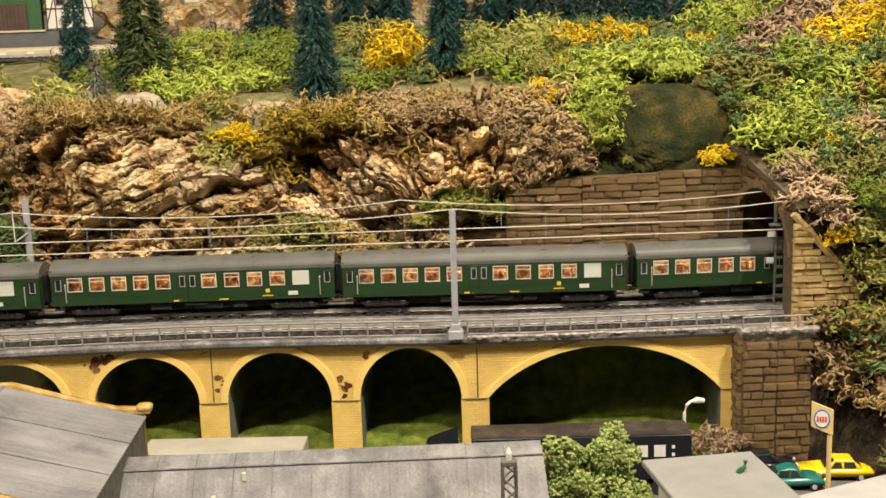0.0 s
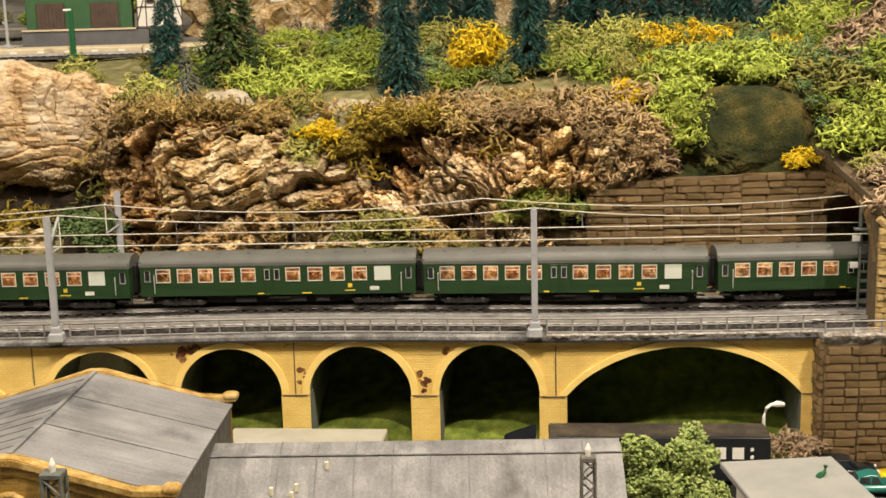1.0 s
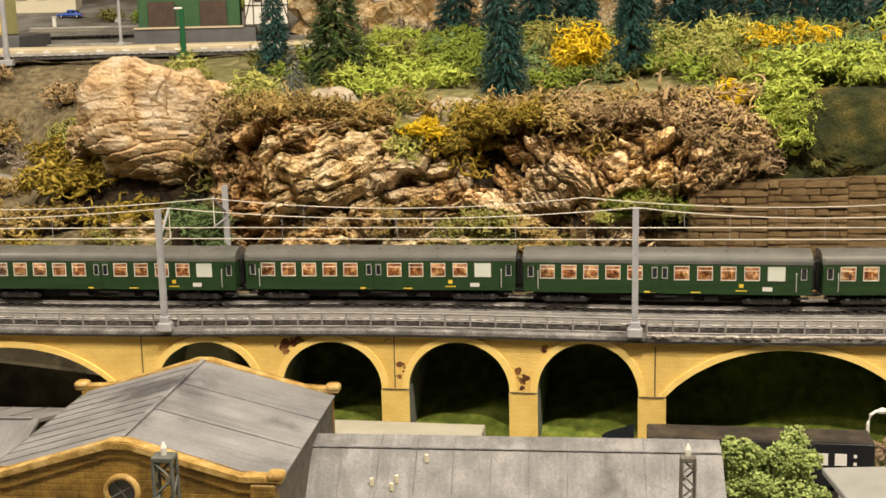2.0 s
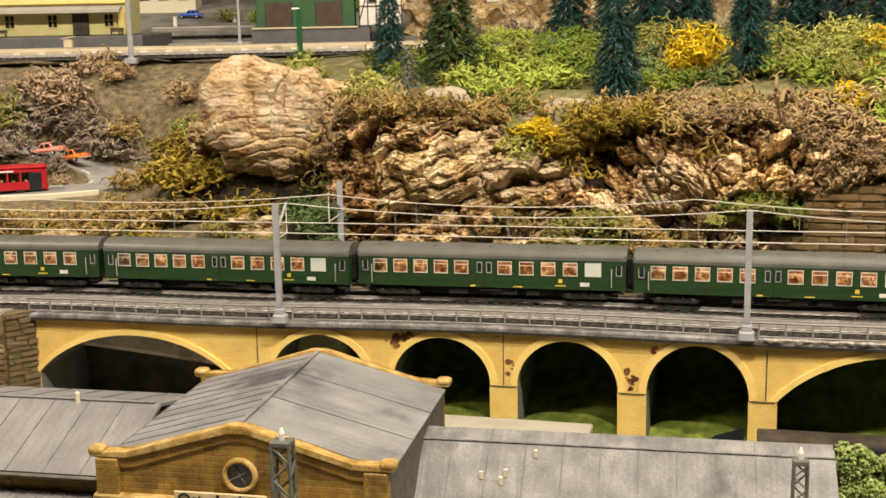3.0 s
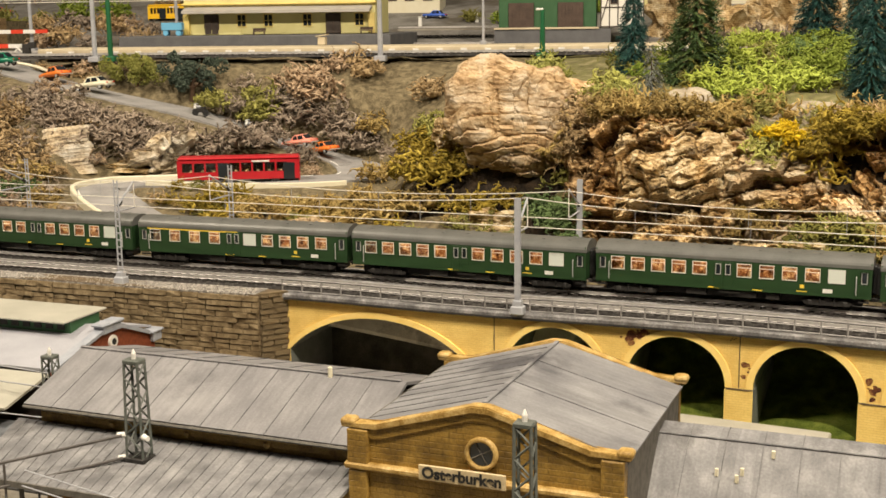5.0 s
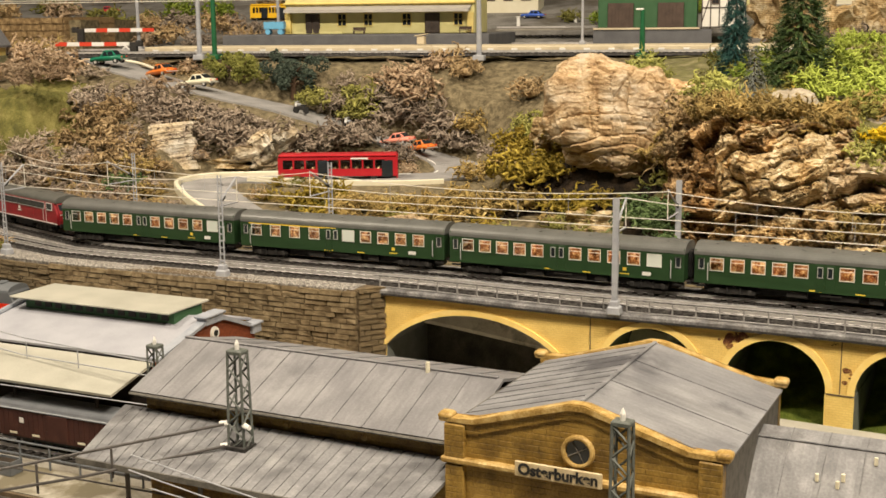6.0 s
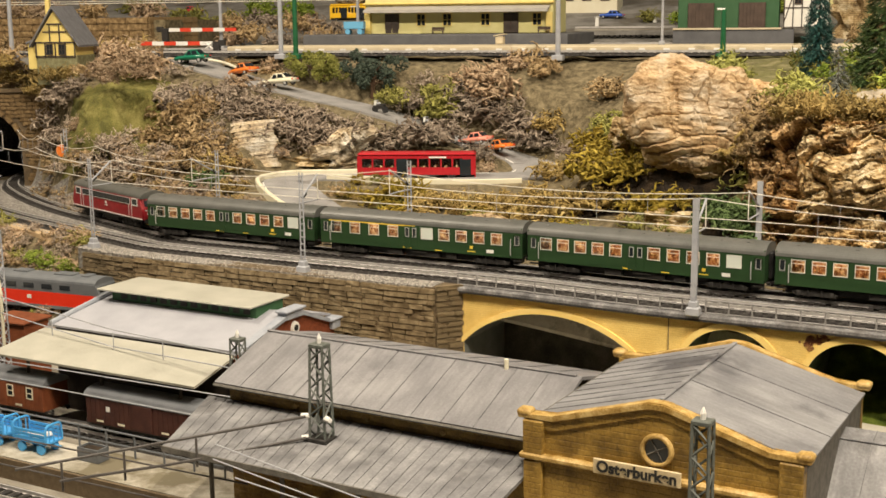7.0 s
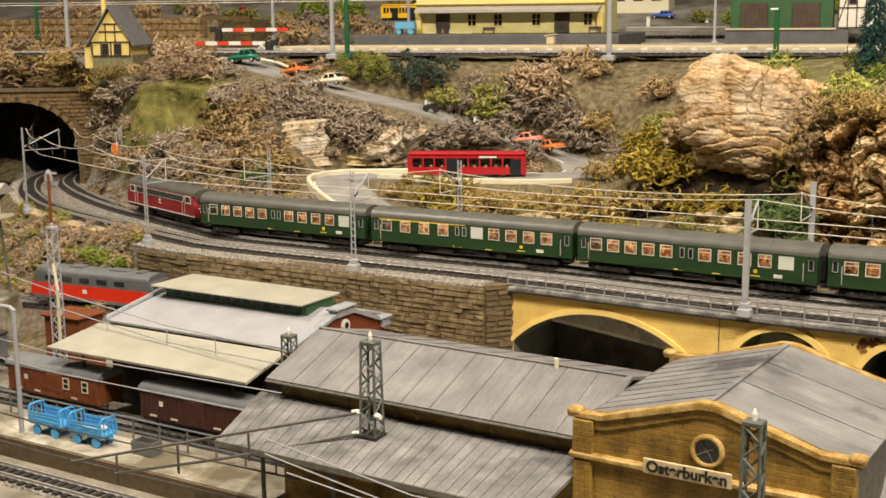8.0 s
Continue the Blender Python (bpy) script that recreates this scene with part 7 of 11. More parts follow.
def rock_pile(x, y, z, rx, ry, rz, mt, label, seed, tilt, count=7):
    """Broken bark: angular flaky chunks of a few layers each, leaning at their own tilts with gaps between."""
    rnd = random.Random(seed)
    root = thing("bark_rock", pose(x, y, z), label, "bark rock", "bark rocks of the cliff")
    for c in range(count):
        bm = bmesh.new()
        o = Vector((seed * 3.1 + c * 9.7, seed * 1.7, c * 4.3))
        size = Vector((rx * rnd.uniform(0.36, 0.6), ry * rnd.uniform(0.6, 0.9), rz * rnd.uniform(0.3, 0.5)))
        a = 2.4 * c + rnd.uniform(-0.5, 0.5)
        far = math.sqrt((c + 0.3) / count) * 0.85
        mid = Vector((rx * far * math.cos(a), ry * rnd.uniform(-0.7, 0.4), rz * far * math.sin(a)))
        turn = Matrix.Rotation(tilt + rnd.uniform(-0.5, 0.5), 3, "Y") @ Matrix.Rotation(rnd.uniform(-0.4, 0.6), 3, "X") @ Matrix.Rotation(rnd.uniform(-0.6, 0.6), 3, "Z")
        bmesh.ops.create_icosphere(bm, subdivisions=4, radius=1.0)
        for v in bm.verts:
            p = v.co.copy()
            q = Vector([math.copysign(abs(t) ** 0.45, t) for t in p])
            h = q.z * 1.6 + 0.7 * noise.noise(p * 1.3 + o)
            lay = math.floor(h)
            k = 1 + 0.34 * noise.noise(Vector((lay * 5.3, p.x * 1.4, p.y * 1.4)) + o) + 0.3 * noise.noise(p * 1.9 + o)
            edge = h - lay
            if edge < 0.12:
                k -= 0.1 * (1 - edge / 0.12)
            dist, pts = noise.voronoi(Vector((q.x * 1.4, q.y * 1.4, q.z * 1.2)) + o + 0.3 * noise.noise_vector(p * 2 + o))
            gap = dist[1] - dist[0]
            k += 0.22 * noise.cell(pts[0] * 7.3)
            if gap < 0.1:
                k -= 0.2 * (1 - gap / 0.1)
            k += 0.09 * noise.noise(p * 5 + o) + 0.05 * noise.noise(p * 14 + o)
            v.co = mid + turn @ Vector((q.x * k * size.x, q.y * k * size.y, q.z * size.z * (1 + 0.35 * noise.noise(p * 1.6 - o) + 0.12 * noise.noise(p * 6 + o))))
        part("bark_chunk", bm, mt, root)
    return root


def bark_face(x0, x1, z0, z1, lean, mt, label, seed, cell=0.03, deep=0.02, tilt=0.4, step=0.0011, jut=0.0):
    """A broken sheet of cork bark against the slope: blocks at their own depth and slant, split by clefts, each with its layers."""
    nx, nz = int((x1 - x0) / step), int((z1 - z0) / step)
    o = Vector((seed * 5.3, seed * 2.9, seed * 1.1))
    verts = []
    for i in range(nx + 1):
        for j in range(nz + 1):
            u, w = i / nx, j / nz
            x, z = x0 + u * (x1 - x0), z0 + w * (z1 - z0)
            g = Vector((x, 0, z)) / cell
            g = g + 0.45 * noise.noise_vector(g * 0.8 + o) + 0.12 * noise.noise_vector(g * 3 + o)
            ca, sa = math.cos(tilt), math.sin(tilt)
            q = Vector(((g.x * ca + g.z * sa) * 0.62, 0.5, -g.x * sa + g.z * ca)) + o
            dist, pts = noise.voronoi(q, distance_metric="MANHATTAN")
            r1, r2, r3 = noise.cell(pts[0] * 7.3), noise.cell(pts[0] * 3.1 + o), noise.cell(pts[0] * 11.7)
            off = q - pts[0]
            d = deep * (0.7 * r1 - (0.35 + 0.5 * abs(r2)) * off.z + 0.6 * r3 * off.x)
            gap = dist[1] - dist[0]
            if gap < 0.13:
                d -= deep * 0.8 * (1 - gap / 0.13)
            fine, fp = noise.voronoi(q * 2.7 + Vector((0, 0, 4.1)), distance_metric="CHEBYCHEV")
            fr = noise.cell(fp[0] * 5.7)
            fo = q * 2.7 + Vector((0, 0, 4.1)) - fp[0]
            d += deep * (0.24 * fr - 0.2 * fo.z + 0.2 * fr * fo.x)
            fg = fine[1] - fine[0]
            if fg < 0.16:
                d -= deep * 0.24 * (1 - fg / 0.16)
            turn = tilt + 0.7 * r2
            h = (-x * math.sin(turn) + z * math.cos(turn)) / (cell * 0.17) + 1.3 * noise.noise(g * 1.4 + o) + 0.7 * noise.noise(g * 4 + o) + 0.3 * noise.noise(g * 9 + o)
            saw = h - math.floor(h)
            bed = noise.cell(Vector((math.floor(h) * 1.37 + 0.5, pts[0].x * 3.3, seed)))
            d += deep * (0.16 * (0.45 - saw) * (1 + 1.6 * noise.noise(g * 1.1 - o)) + 0.2 * bed * (0.6 + noise.noise(g * 0.9 + o)))
            d += deep * (0.3 * noise.noise(g * 0.7 - o) + 0.14 * noise.noise(g * 5 + o) + 0.13 * noise.noise(g * 11 + o) + 0.1 * noise.noise(g * 23 + o))
            rim = min(u, 1 - u, w * 1.4, (1 - w)) * 2 + 0.16 * noise.noise(g * 0.9 + o * 2) + 0.08 * noise.noise(g * 2.5 + o)
            d += jut * max(0.0, min(1.0, rim)) - 0.032 * max(0.0, 1 - rim / 0.12)
            p, n = edge_point(x)
            at = p + n * max(0.104, float(np.interp(z, [c for c, _ in lean], [c for _, c in lean])) - d)
            verts.append((at.x, at.y, z + 0.35 * d))
    m = nz + 1
    faces = [(i * m + j, (i + 1) * m + j, (i + 1) * m + j + 1, i * m + j + 1) for i in range(nx) for j in range(nz)]
    ob = mesh_object("bark_rock", verts, faces, mt)
    return tagged(ob, label, "bark rock", "bark rocks of the cliff")


LEAN = ((0.1, 0.128), (0.13, 0.13), (0.165, 0.136), (0.2, 0.148), (0.26, 0.182))
LEAN_HIGH = ((0.15, 0.138), (0.19, 0.142), (0.22, 0.148), (0.26, 0.17))
# backing sheets whose colour carries the shade between the rock faces
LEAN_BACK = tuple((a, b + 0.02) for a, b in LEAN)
bark_face(-0.11, 0.16, 0.1, 0.275, LEAN_BACK, M_ROCKD, "broken bark behind the rock face, coloured dark as shade in the hollows", 37, 0.026, 0.02, 0.4, 0.0016, 0.008)
bark_face(0.14, 0.4, 0.165, 0.268, LEAN_BACK, M_ROCKD, "broken bark under the moss, coloured dark as shade in the hollows", 41, 0.024, 0.018, -0.5, 0.0016, 0.006)
bark_face(-0.045, 0.07, 0.105, 0.272, LEAN, M_ROCK, "rough tan cork bark stump forming a tall rock face", 8, 0.042, 0.024, 0.35, jut=0.022)
bark_face(0.05, 0.138, 0.15, 0.268, LEAN, M_ROCKG, "grey-tan layered cork bark rock face", 12, 0.046, 0.02, 0.5, jut=0.014)
bark_face(0.066, 0.15, 0.105, 0.165, LEAN, M_ROCK, "broad tan bark block at the foot of the cliff", 11, 0.04, 0.016, 0.25, jut=0.02)
bark_face(0.012, 0.036, 0.1, 0.17, LEAN, M_ROCK, "upright orange bark root at the cliff foot", 13, 0.03, 0.012, 1.3, jut=0.025)
bark_face(0.13, 0.2, 0.155, 0.212, LEAN, M_ROCKG, "low weathered bark rock below the yellow bush", 17, 0.022, 0.014, -0.3, jut=0.01)
bark_face(0.178, 0.278, 0.19, 0.254, LEAN_HIGH, M_ROCKG, "weathered grey-tan cork bark with steep layers", 19, 0.03, 0.022, -1.0, jut=0.016)
bark_face(0.258, 0.315, 0.2, 0.258, LEAN_HIGH, M_ROCK, "tan bark block on the cliff", 23, 0.026, 0.02, 0.5, jut=0.014)
bark_face(0.3, 0.385, 0.206, 0.256, LEAN_HIGH, M_ROCKG, "dark flaky bark rock below the brown moss", 29, 0.02, 0.018, 0.7, jut=0.008)
bark_face(0.235, 0.3, 0.152, 0.197, LEAN_HIGH, M_ROCKG, "small bark rock above the low wall", 31, 0.02, 0.014, 0.9, jut=0.008)
def cork_boulder(x, y, z, rx, ry, rz, spin, label, seed, rings=11.0):
    """A weathered bole of cork oak: top-heavy, with wavy growth lines cut round it and short cracks across them."""
    bm = bmesh.new()
    bmesh.ops.create_icosphere(bm, subdivisions=7, radius=1.0)
    o = Vector((seed * 3.1, seed * 1.7, 2.0))
    for v in bm.verts:
        p = v.co.copy()
        q = Vector((math.copysign(abs(p.x) ** 0.72, p.x), math.copysign(abs(p.y) ** 0.8, p.y), math.copysign(abs(p.z) ** 0.72, p.z)))
        k = 1 + 0.15 * noise.noise(p * 1.3 + o) + 0.1 * noise.noise(p * 2.6 + o)
        sag = q.z + 0.3 * q.x * q.x - 0.1 * q.x + 0.16 * noise.noise(p * 1.5 + o * 2) + 0.05 * noise.noise(p * 4.5 + o)
        h = sag * rings * 0.5
        f = h - math.floor(h)
        strong = max(0.0, min(1.0, 0.75 + 1.3 * noise.noise(Vector((math.floor(h) * 2.7, p.x * 1.6, p.y)) + o)))
        soft = 1.0 if q.z < 0.45 else 0.5
        k += strong * soft * (0.05 * (f - 0.45) - 0.06 * math.exp(-((f - 0.06) / 0.09) ** 2))
        dist, pts = noise.voronoi(Vector((q.x * 5.5, q.y * 4, sag * 1.7)) + o + 0.35 * noise.noise_vector(p * 3 + o))
        g = dist[1] - dist[0]
        if g < 0.1 and q.x > -0.15 + 0.5 * noise.noise(p * 2 - o):
            k -= 0.05 * (1 - g / 0.1)
        k -= 0.16 * math.exp(-((q.x - 0.42) / 0.09) ** 2 - ((q.z - 0.55) / 0.3) ** 2)
        k -= 0.1 * math.exp(-((q.x - 0.05) / 0.12) ** 2 - ((q.z - 0.35) / 0.12) ** 2)
        k += 0.02 * noise.noise(p * 9 + o) + 0.01 * noise.noise(p * 26 + o)
        low = max(0.0, -q.z)
        wide = 1.0 - 0.3 * low
        v.co = Vector((q.x * k * rx * wide + 0.16 * rx * low - (0.16 * rx if q.x < 0 else 0) * max(0.0, q.z - 0.2), q.y * k * ry, q.z * k * rz * (1 + 0.12 * (q.x < 0) * q.z)))
    ob = part("cork_boulder", bm, M_CORK, None, smooth=False)
    ob.matrix_world = pose(x, y, z, 0, 0, spin)
    return tagged(ob, label, "bark rock", "bark rocks of the cliff")


cork_boulder(-0.119, 1.325, 0.256, 0.074, 0.05, 0.063, -6, "large pale cork bark boulder with wavy layers", 61)
cork_boulder(-0.045, 1.345, 0.272, 0.036, 0.03, 0.026, 10, "pale smooth cork bark slab beside the boulder", 64, 6.0)
bark_rock(-0.351, 1.268, 0.125, 0.058, 0.03, 0.027, M_ROCKG, "pale grey-tan rock beside the track", 65, -0.7, 9, 5, 0.16)
bark_rock(-0.132, 1.288, 0.15, 0.029, 0.02, 0.014, M_ROCK, "small tan rock behind the track", 67, 0.4, 6, 4, 0.15)
bark_rock(-0.195, 1.36, 0.237, 0.014, 0.014, 0.016, M_ROCK, "broken orange-tan bark end", 69, 1.0, 5, 4, 0.15)
def layered_slab(x, y, z, w, h, label, seed):
    """A leaning stack of thin ragged stone layers."""
    rnd = random.Random(seed)
    root = thing("layered_rock", pose(x, y, z, -20, -5, 24), label, "rock")
    n = 15
    for i in range(n):
        bm = bmesh.new()
        t = i / (n - 1)
        ln, dp = w * rnd.uniform(0.84, 1.04) * (1 - 0.1 * t), 0.022 * rnd.uniform(0.88, 1.12)
        zz, th = -h / 2 + h * t, h / n * 0.97
        m = 26
        ring = []
        for k in range(m):
            a = 2 * math.pi * k / m
            px, py = math.copysign(abs(math.cos(a)) ** 0.4, math.cos(a)), math.copysign(abs(math.sin(a)) ** 0.4, math.sin(a))
            j = 1 + 0.1 * noise.noise(Vector((px * 3, py * 3, i * 4.7 + seed)))
            ring.append((px * ln / 2 * j + rnd.uniform(-0.0004, 0.0004), py * dp / 2 * j))
        add_prism(bm, ring, zz - th / 2, zz + th / 2, "z")
        part("stone_layer", bm, M_PALEROCK, root)
    return root


layered_slab(-0.712, 1.5, 0.2, 0.066, 0.062, "pale layered stone slab on the slope", 71)
rock_pile(-0.59, 1.528, 0.198, 0.036, 0.022, 0.026, M_PALEROCK, "hollow grey-white bark rock above the road", 73, -0.5, 5)
bark_rock(-0.655, 1.528, 0.176, 0.036, 0.016, 0.009, M_ROCK, "flat tan rock ledge beside the road", 75, 0.05, 5, 4, 0.1)
bark_rock(0.64, 0.832, 0.026, 0.04, 0.03, 0.026, M_ROCK, "tan bark rock at the foot of the hill", 79, 0.5, 6, 5, 0.14)

# ---- hill over the east tunnel, bank under the west curve ----
def east_hill():
    verts, faces = [], []
    xs, ss = np.linspace(0.55, 1.5, 62), np.linspace(-0.12, 0.2, 40)
    for x in xs:
        for s in ss:
            k = min(1, max(0, (x - 0.57) / 0.04))
            z = k * float(np.interp(s, (-0.1, -0.05, -0.02, 0, 0.03, 0.1, 0.2), (0, 0.05, 0.12, 0.18, 0.215, 0.235, 0.28)))
            if s > -0.004:
                z = max(0.213, float(np.interp(s, (0, 0.03, 0.1, 0.2), (0.18, 0.215, 0.235, 0.28))))
            z += 0.006 * noise.noise(Vector((x * 25, s * 25, 5)))
            verts.append((x + 0.22 * max(0.0, s), edge_y(float(x)) + s, z))
    n = len(ss)
    for i in range(len(xs) - 1):
        for j in range(n - 1):
            faces.append((i * n + j, (i + 1) * n + j, (i + 1) * n + j + 1, i * n + j + 1))
    tagged(mesh_object("hill_east", verts, faces, M_EARTH, smooth=True), "brown plaster hill over the tunnel", "hillside", kind="structure")


east_hill()


def hill_height(x, y):
    sdep = y - edge_y(x)
    if sdep > 0.15:
        return ground_z(x, y)
    return float(np.interp(sdep, (-0.1, -0.05, -0.02, 0, 0.03, 0.1, 0.2), (0, 0.05, 0.12, 0.18, 0.215, 0.235, 0.28)))


def west_foot(x, y):
    best = min((p for p, n in LINES[FRONT_OFF] if p.x < -0.7), key=lambda p: (p.x - x) ** 2 + (p.y - y) ** 2)
    return float(np.interp(-math.hypot(best.x - x, best.y - y), (-0.2, -0.1, -0.05, -0.03), (0, 0.045, 0.088, 0.112)))


undergrowth("undergrowth", "on the cliff rim", -0.07, 0.2, 0.215, 0.26, ("ochre", "mustard", "ochre", "olive"), 14, 0.02, 0.026, 1)
undergrowth("undergrowth", "on the cliff edge", 0.2, 0.46, 0.205, 0.25, ("brown", "ochre", "brown"), 16, 0.02, 0.027, 11)
undergrowth("undergrowth", "on the hilltop", -0.02, 0.62, 0.33, 0.7, ("olive", "fern", "fern", "green"), 48, 0.018, 0.032, 2)
undergrowth("undergrowth", "on the tunnel hill", 0.66, 0.85, -0.06, 0.3, ("green", "fern", "olive", "fern", "fern", "brown"), 84, 0.024, 0.036, 3, hill_height)
undergrowth("undergrowth", "over the tunnel", 0.6, 0.66, 0.0, 0.3, ("fern", "olive", "fern"), 20, 0.018, 0.028, 10, hill_height)
undergrowth("undergrowth", "above the tunnel", 0.5, 0.64, 0.26, 0.4, ("fern", "fern", "olive"), 20, 0.022, 0.03, 4)
undergrowth("undergrowth", "between road and railway", -0.45, -0.13, 0.145, 0.25, ("ochre", "brown", "olive", "ochre", "olive", "mustard"), 46, 0.013, 0.02, 5, None, 0.068)
undergrowth("undergrowth", "on the upper slope", -0.85, -0.3, 0.43, 0.57, ("grey", "grey", "brown", "pale"), 46, 0.016, 0.026, 6, None, 0.055)
undergrowth("undergrowth", "by the west tunnel", -1.12, -0.66, 0.165, 0.42, ("brown", "grey", "grey", "pale", "grey"), 105, 0.017, 0.025, 7, None, 0.055, ((-1.05, -0.865, 0.2, 0.39),))
undergrowth("undergrowth", "above the west tunnel", -1.6, -1.1, 0.4, 0.6, ("pale", "ochre", "brown"), 36, 0.024, 0.034, 8, None, 0.055)
undergrowth("undergrowth", "at the hill foot", 0.58, 0.72, -0.09, -0.02, ("brown", "brown", "olive", "ochre", "fern"), 64, 0.016, 0.024, 9, hill_height)
undergrowth("undergrowth", "below the curve", -1.12, -0.8, -0.08, 0.02, ("grey", "pale", "brown", "grey", "olive"), 130, 0.011, 0.019, 12, west_foot)
undergrowth("undergrowth", "beside the road", -0.7, -0.46, 0.15, 0.2, ("ochre", "brown", "mustard", "grey"), 26, 0.012, 0.018, 14, None, 0.05)
undergrowth("undergrowth", "beside the curve", -1.06, -0.68, 0.17, 0.26, ("grey", "brown", "grey", "pale"), 64, 0.014, 0.022, 15, None, 0.055)
undergrowth("undergrowth", "between curve and road", -0.97, -0.6, 0.128, 0.2, ("grey", "brown", "ochre", "grey", "brown"), 90, 0.012, 0.019, 17, None, 0.05)
for x, y, r in ((-0.87, 1.228, 0.022), (-0.85, 1.212, 0.02), (-0.83, 1.202, 0.018), (-0.888, 1.24, 0.016), (-0.808, 1.188, 0.016)):
    bush("green", x, y, 0.088, r, 0.8, True, "green bushes below the curve")
undergrowth("undergrowth", "inside the road bend", -0.57, -0.45, 0.19, 0.29, ("ochre", "mustard", "brown", "olive"), 26, 0.012, 0.018, 13, None, 0.04)
for x, y, r in ((0.476, 0.866, 0.023), (0.489, 0.862, 0.017), (0.463, 0.87, 0.015), (0.48, 0.858, 0.014)):
    bush("pale", x, y, 0.021, r, 0.95, True, "dry bushes by the abutment")
wl = [(p, n) for p, n in LINES[FRONT_OFF] if p.x < -0.74]
bm = bmesh.new()
add_sweep(bm, wl, ((-0.2, -0.005), (-0.1, 0.045), (-0.05, 0.088), (-0.03, D - 0.002), (-0.02, D - 0.0006), (0.1, D - 0.0006), (0.14, D + 0.004), (0.22, D + 0.03), (0.22, -0.005)))
tagged(part("west_bank", bm, M_SLOPE, None), "grey-brown bank under the curved tracks", "embankment", kind="structure")
bm = bmesh.new()
add_sweep(bm, [(p, n) for p, n in wl if p.y < 1.7], ((-0.024, D - 0.006), (-0.022, D + 0.0004), (0.09, D + 0.0004), (0.094, D - 0.006)))
tagged(part("curve_ballast", bm, M_BALLAST, None), "grey ballast between the curved tracks", "ballast", kind="structure")
M_PLY = material("pale_plywood", (0.42, 0.3, 0.17), [(0.52, 0.38, 0.22)], 0.7, size=0.02)
bm = bmesh.new()
add_sweep(bm, [(p, n) for p, n in wl if -1.1 < p.x < -0.8], ((-0.034, D - 0.012), (-0.034, D - 0.0012), (-0.024, D + 0.0006), (-0.019, D + 0.0006), (-0.019, D - 0.012)))
tagged(part("roadbed_edge", bm, M_PLY, None), "bare tan wooden roadbed edge beside the track", "roadbed", kind="structure")

# near-black lining: the darkness of the tunnel is put into its colour
M_TUNNEL = material("tunnel_shade_lining", (0.02, 0.016, 0.014), [(0.04, 0.03, 0.025)], 0.9, size=0.02)
M_REDBRICK = material("dark_red_lining", (0.12, 0.025, 0.018), [(0.17, 0.04, 0.028)], 0.8, size=0.006)


def portal(name, label, a, b, wide, high, base, tops, mt, mouth, inside, depth=0.35, limit=60, course=0.0062, long=0.014):
    """A tunnel mouth in a stone wall from plan point a to b, facing to the right of the way; mouth: where along it the opening is centred."""
    root = thing(name, pose(0, 0, 0), label, "tunnel portal", kind="structure")
    a, b = Vector((*a, 0)), Vector((*b, 0))
    d = b - a
    ln, r = d.length, d.normalized()
    back = Vector((-r.y, r.x, 0))
    half, c = wide / 2, mouth

    def hole(u):
        k = (u - c) / half
        return None if abs(k) >= 1 else base + high * (0.45 + 0.55 * math.sqrt(max(0, 1 - k * k)))

    def top(u):
        return tops[0] + (tops[1] - tops[0]) * u / ln
    us = sorted({0.0, ln, *(c + half * math.cos(math.pi * i / 30) for i in range(31))})
    us = [u for u in us if 0 <= u <= ln]
    bm = bmesh.new()
    for u0, u1 in zip(us[:-1], us[1:]):
        m = (u0 + u1) / 2
        lo0 = lo1 = base - 0.03
        if hole(m) is not None:
            lo0 = hole(u0) or base + high * 0.45
            lo1 = hole(u1) or base + high * 0.45
        vs = [bm.verts.new(a + r * u + back * o + Vector((0, 0, z))) for u, lo in ((u0, lo0), (u1, lo1)) for o in (0, 0.014) for z in (lo, top(u))]
        for f in ((0, 4, 5, 1), (2, 3, 7, 6), (1, 5, 7, 3), (0, 2, 6, 4)):
            bm.faces.new([vs[k] for k in f])
    part("portal_wall", bm, M_JOINT, root)
    rnd = random.Random(5)
    z = base - 0.01
    tmax = max(tops)
    made = 0
    while z < tmax:
        u = -rnd.uniform(0, long)
        while u < ln:
            w = long * rnd.uniform(0.6, 1.4)
            u0, u1 = max(0, u), min(ln, u + w)
            u += w
            m = (u0 + u1) / 2
            hs = [h for h in (hole(u0), hole(m), hole(u1)) if h is not None]
            if u1 - u0 < 0.003 or z + course > top(m) + 0.002 or (hs and z < max(hs) + 0.002):
                continue
            o = new("stone", rnd.choice(STONES[mt.name]))
            o.parent = root
            o.location = a + r * m - back * rnd.uniform(-0.0005, 0.0008) + Vector((0, 0, z + course / 2))
            o.rotation_euler, o.scale = (0, 0, math.atan2(r.y, r.x)), (u1 - u0 - 0.0007, 0.004, course - 0.0007)
            made += 1
        z += course
    # ring stones and coping
    for i in range(17):
        k = math.pi * (i + 0.5) / 17
        uu = c + (half + 0.004) * math.cos(k)
        if not 0 < uu < ln:
            continue
        zz = base + high * 0.45 + (high * 0.55 + 0.004) * math.sin(k)
        o = new("ring_stone", rnd.choice(STONES[mt.name]))
        o.parent = root
        o.matrix_world = Matrix.Translation(a + r * uu - back * 0.0015 + Vector((0, 0, zz))) @ Matrix.Rotation(math.atan2(r.y, r.x), 4, "Z") @ Matrix.Rotation(math.pi / 2 - k, 4, "Y") @ Matrix.Diagonal((0.0125, 0.006, 0.0085, 1))
    bm = bmesh.new()
    vs = [bm.verts.new(a + r * u - back * o + Vector((0, 0, top(u) + h))) for u in (-0.004, ln + 0.004) for o, h in ((0.004, -0.001), (0.004, 0.0045), (-0.014, 0.0045), (-0.014, -0.001))]
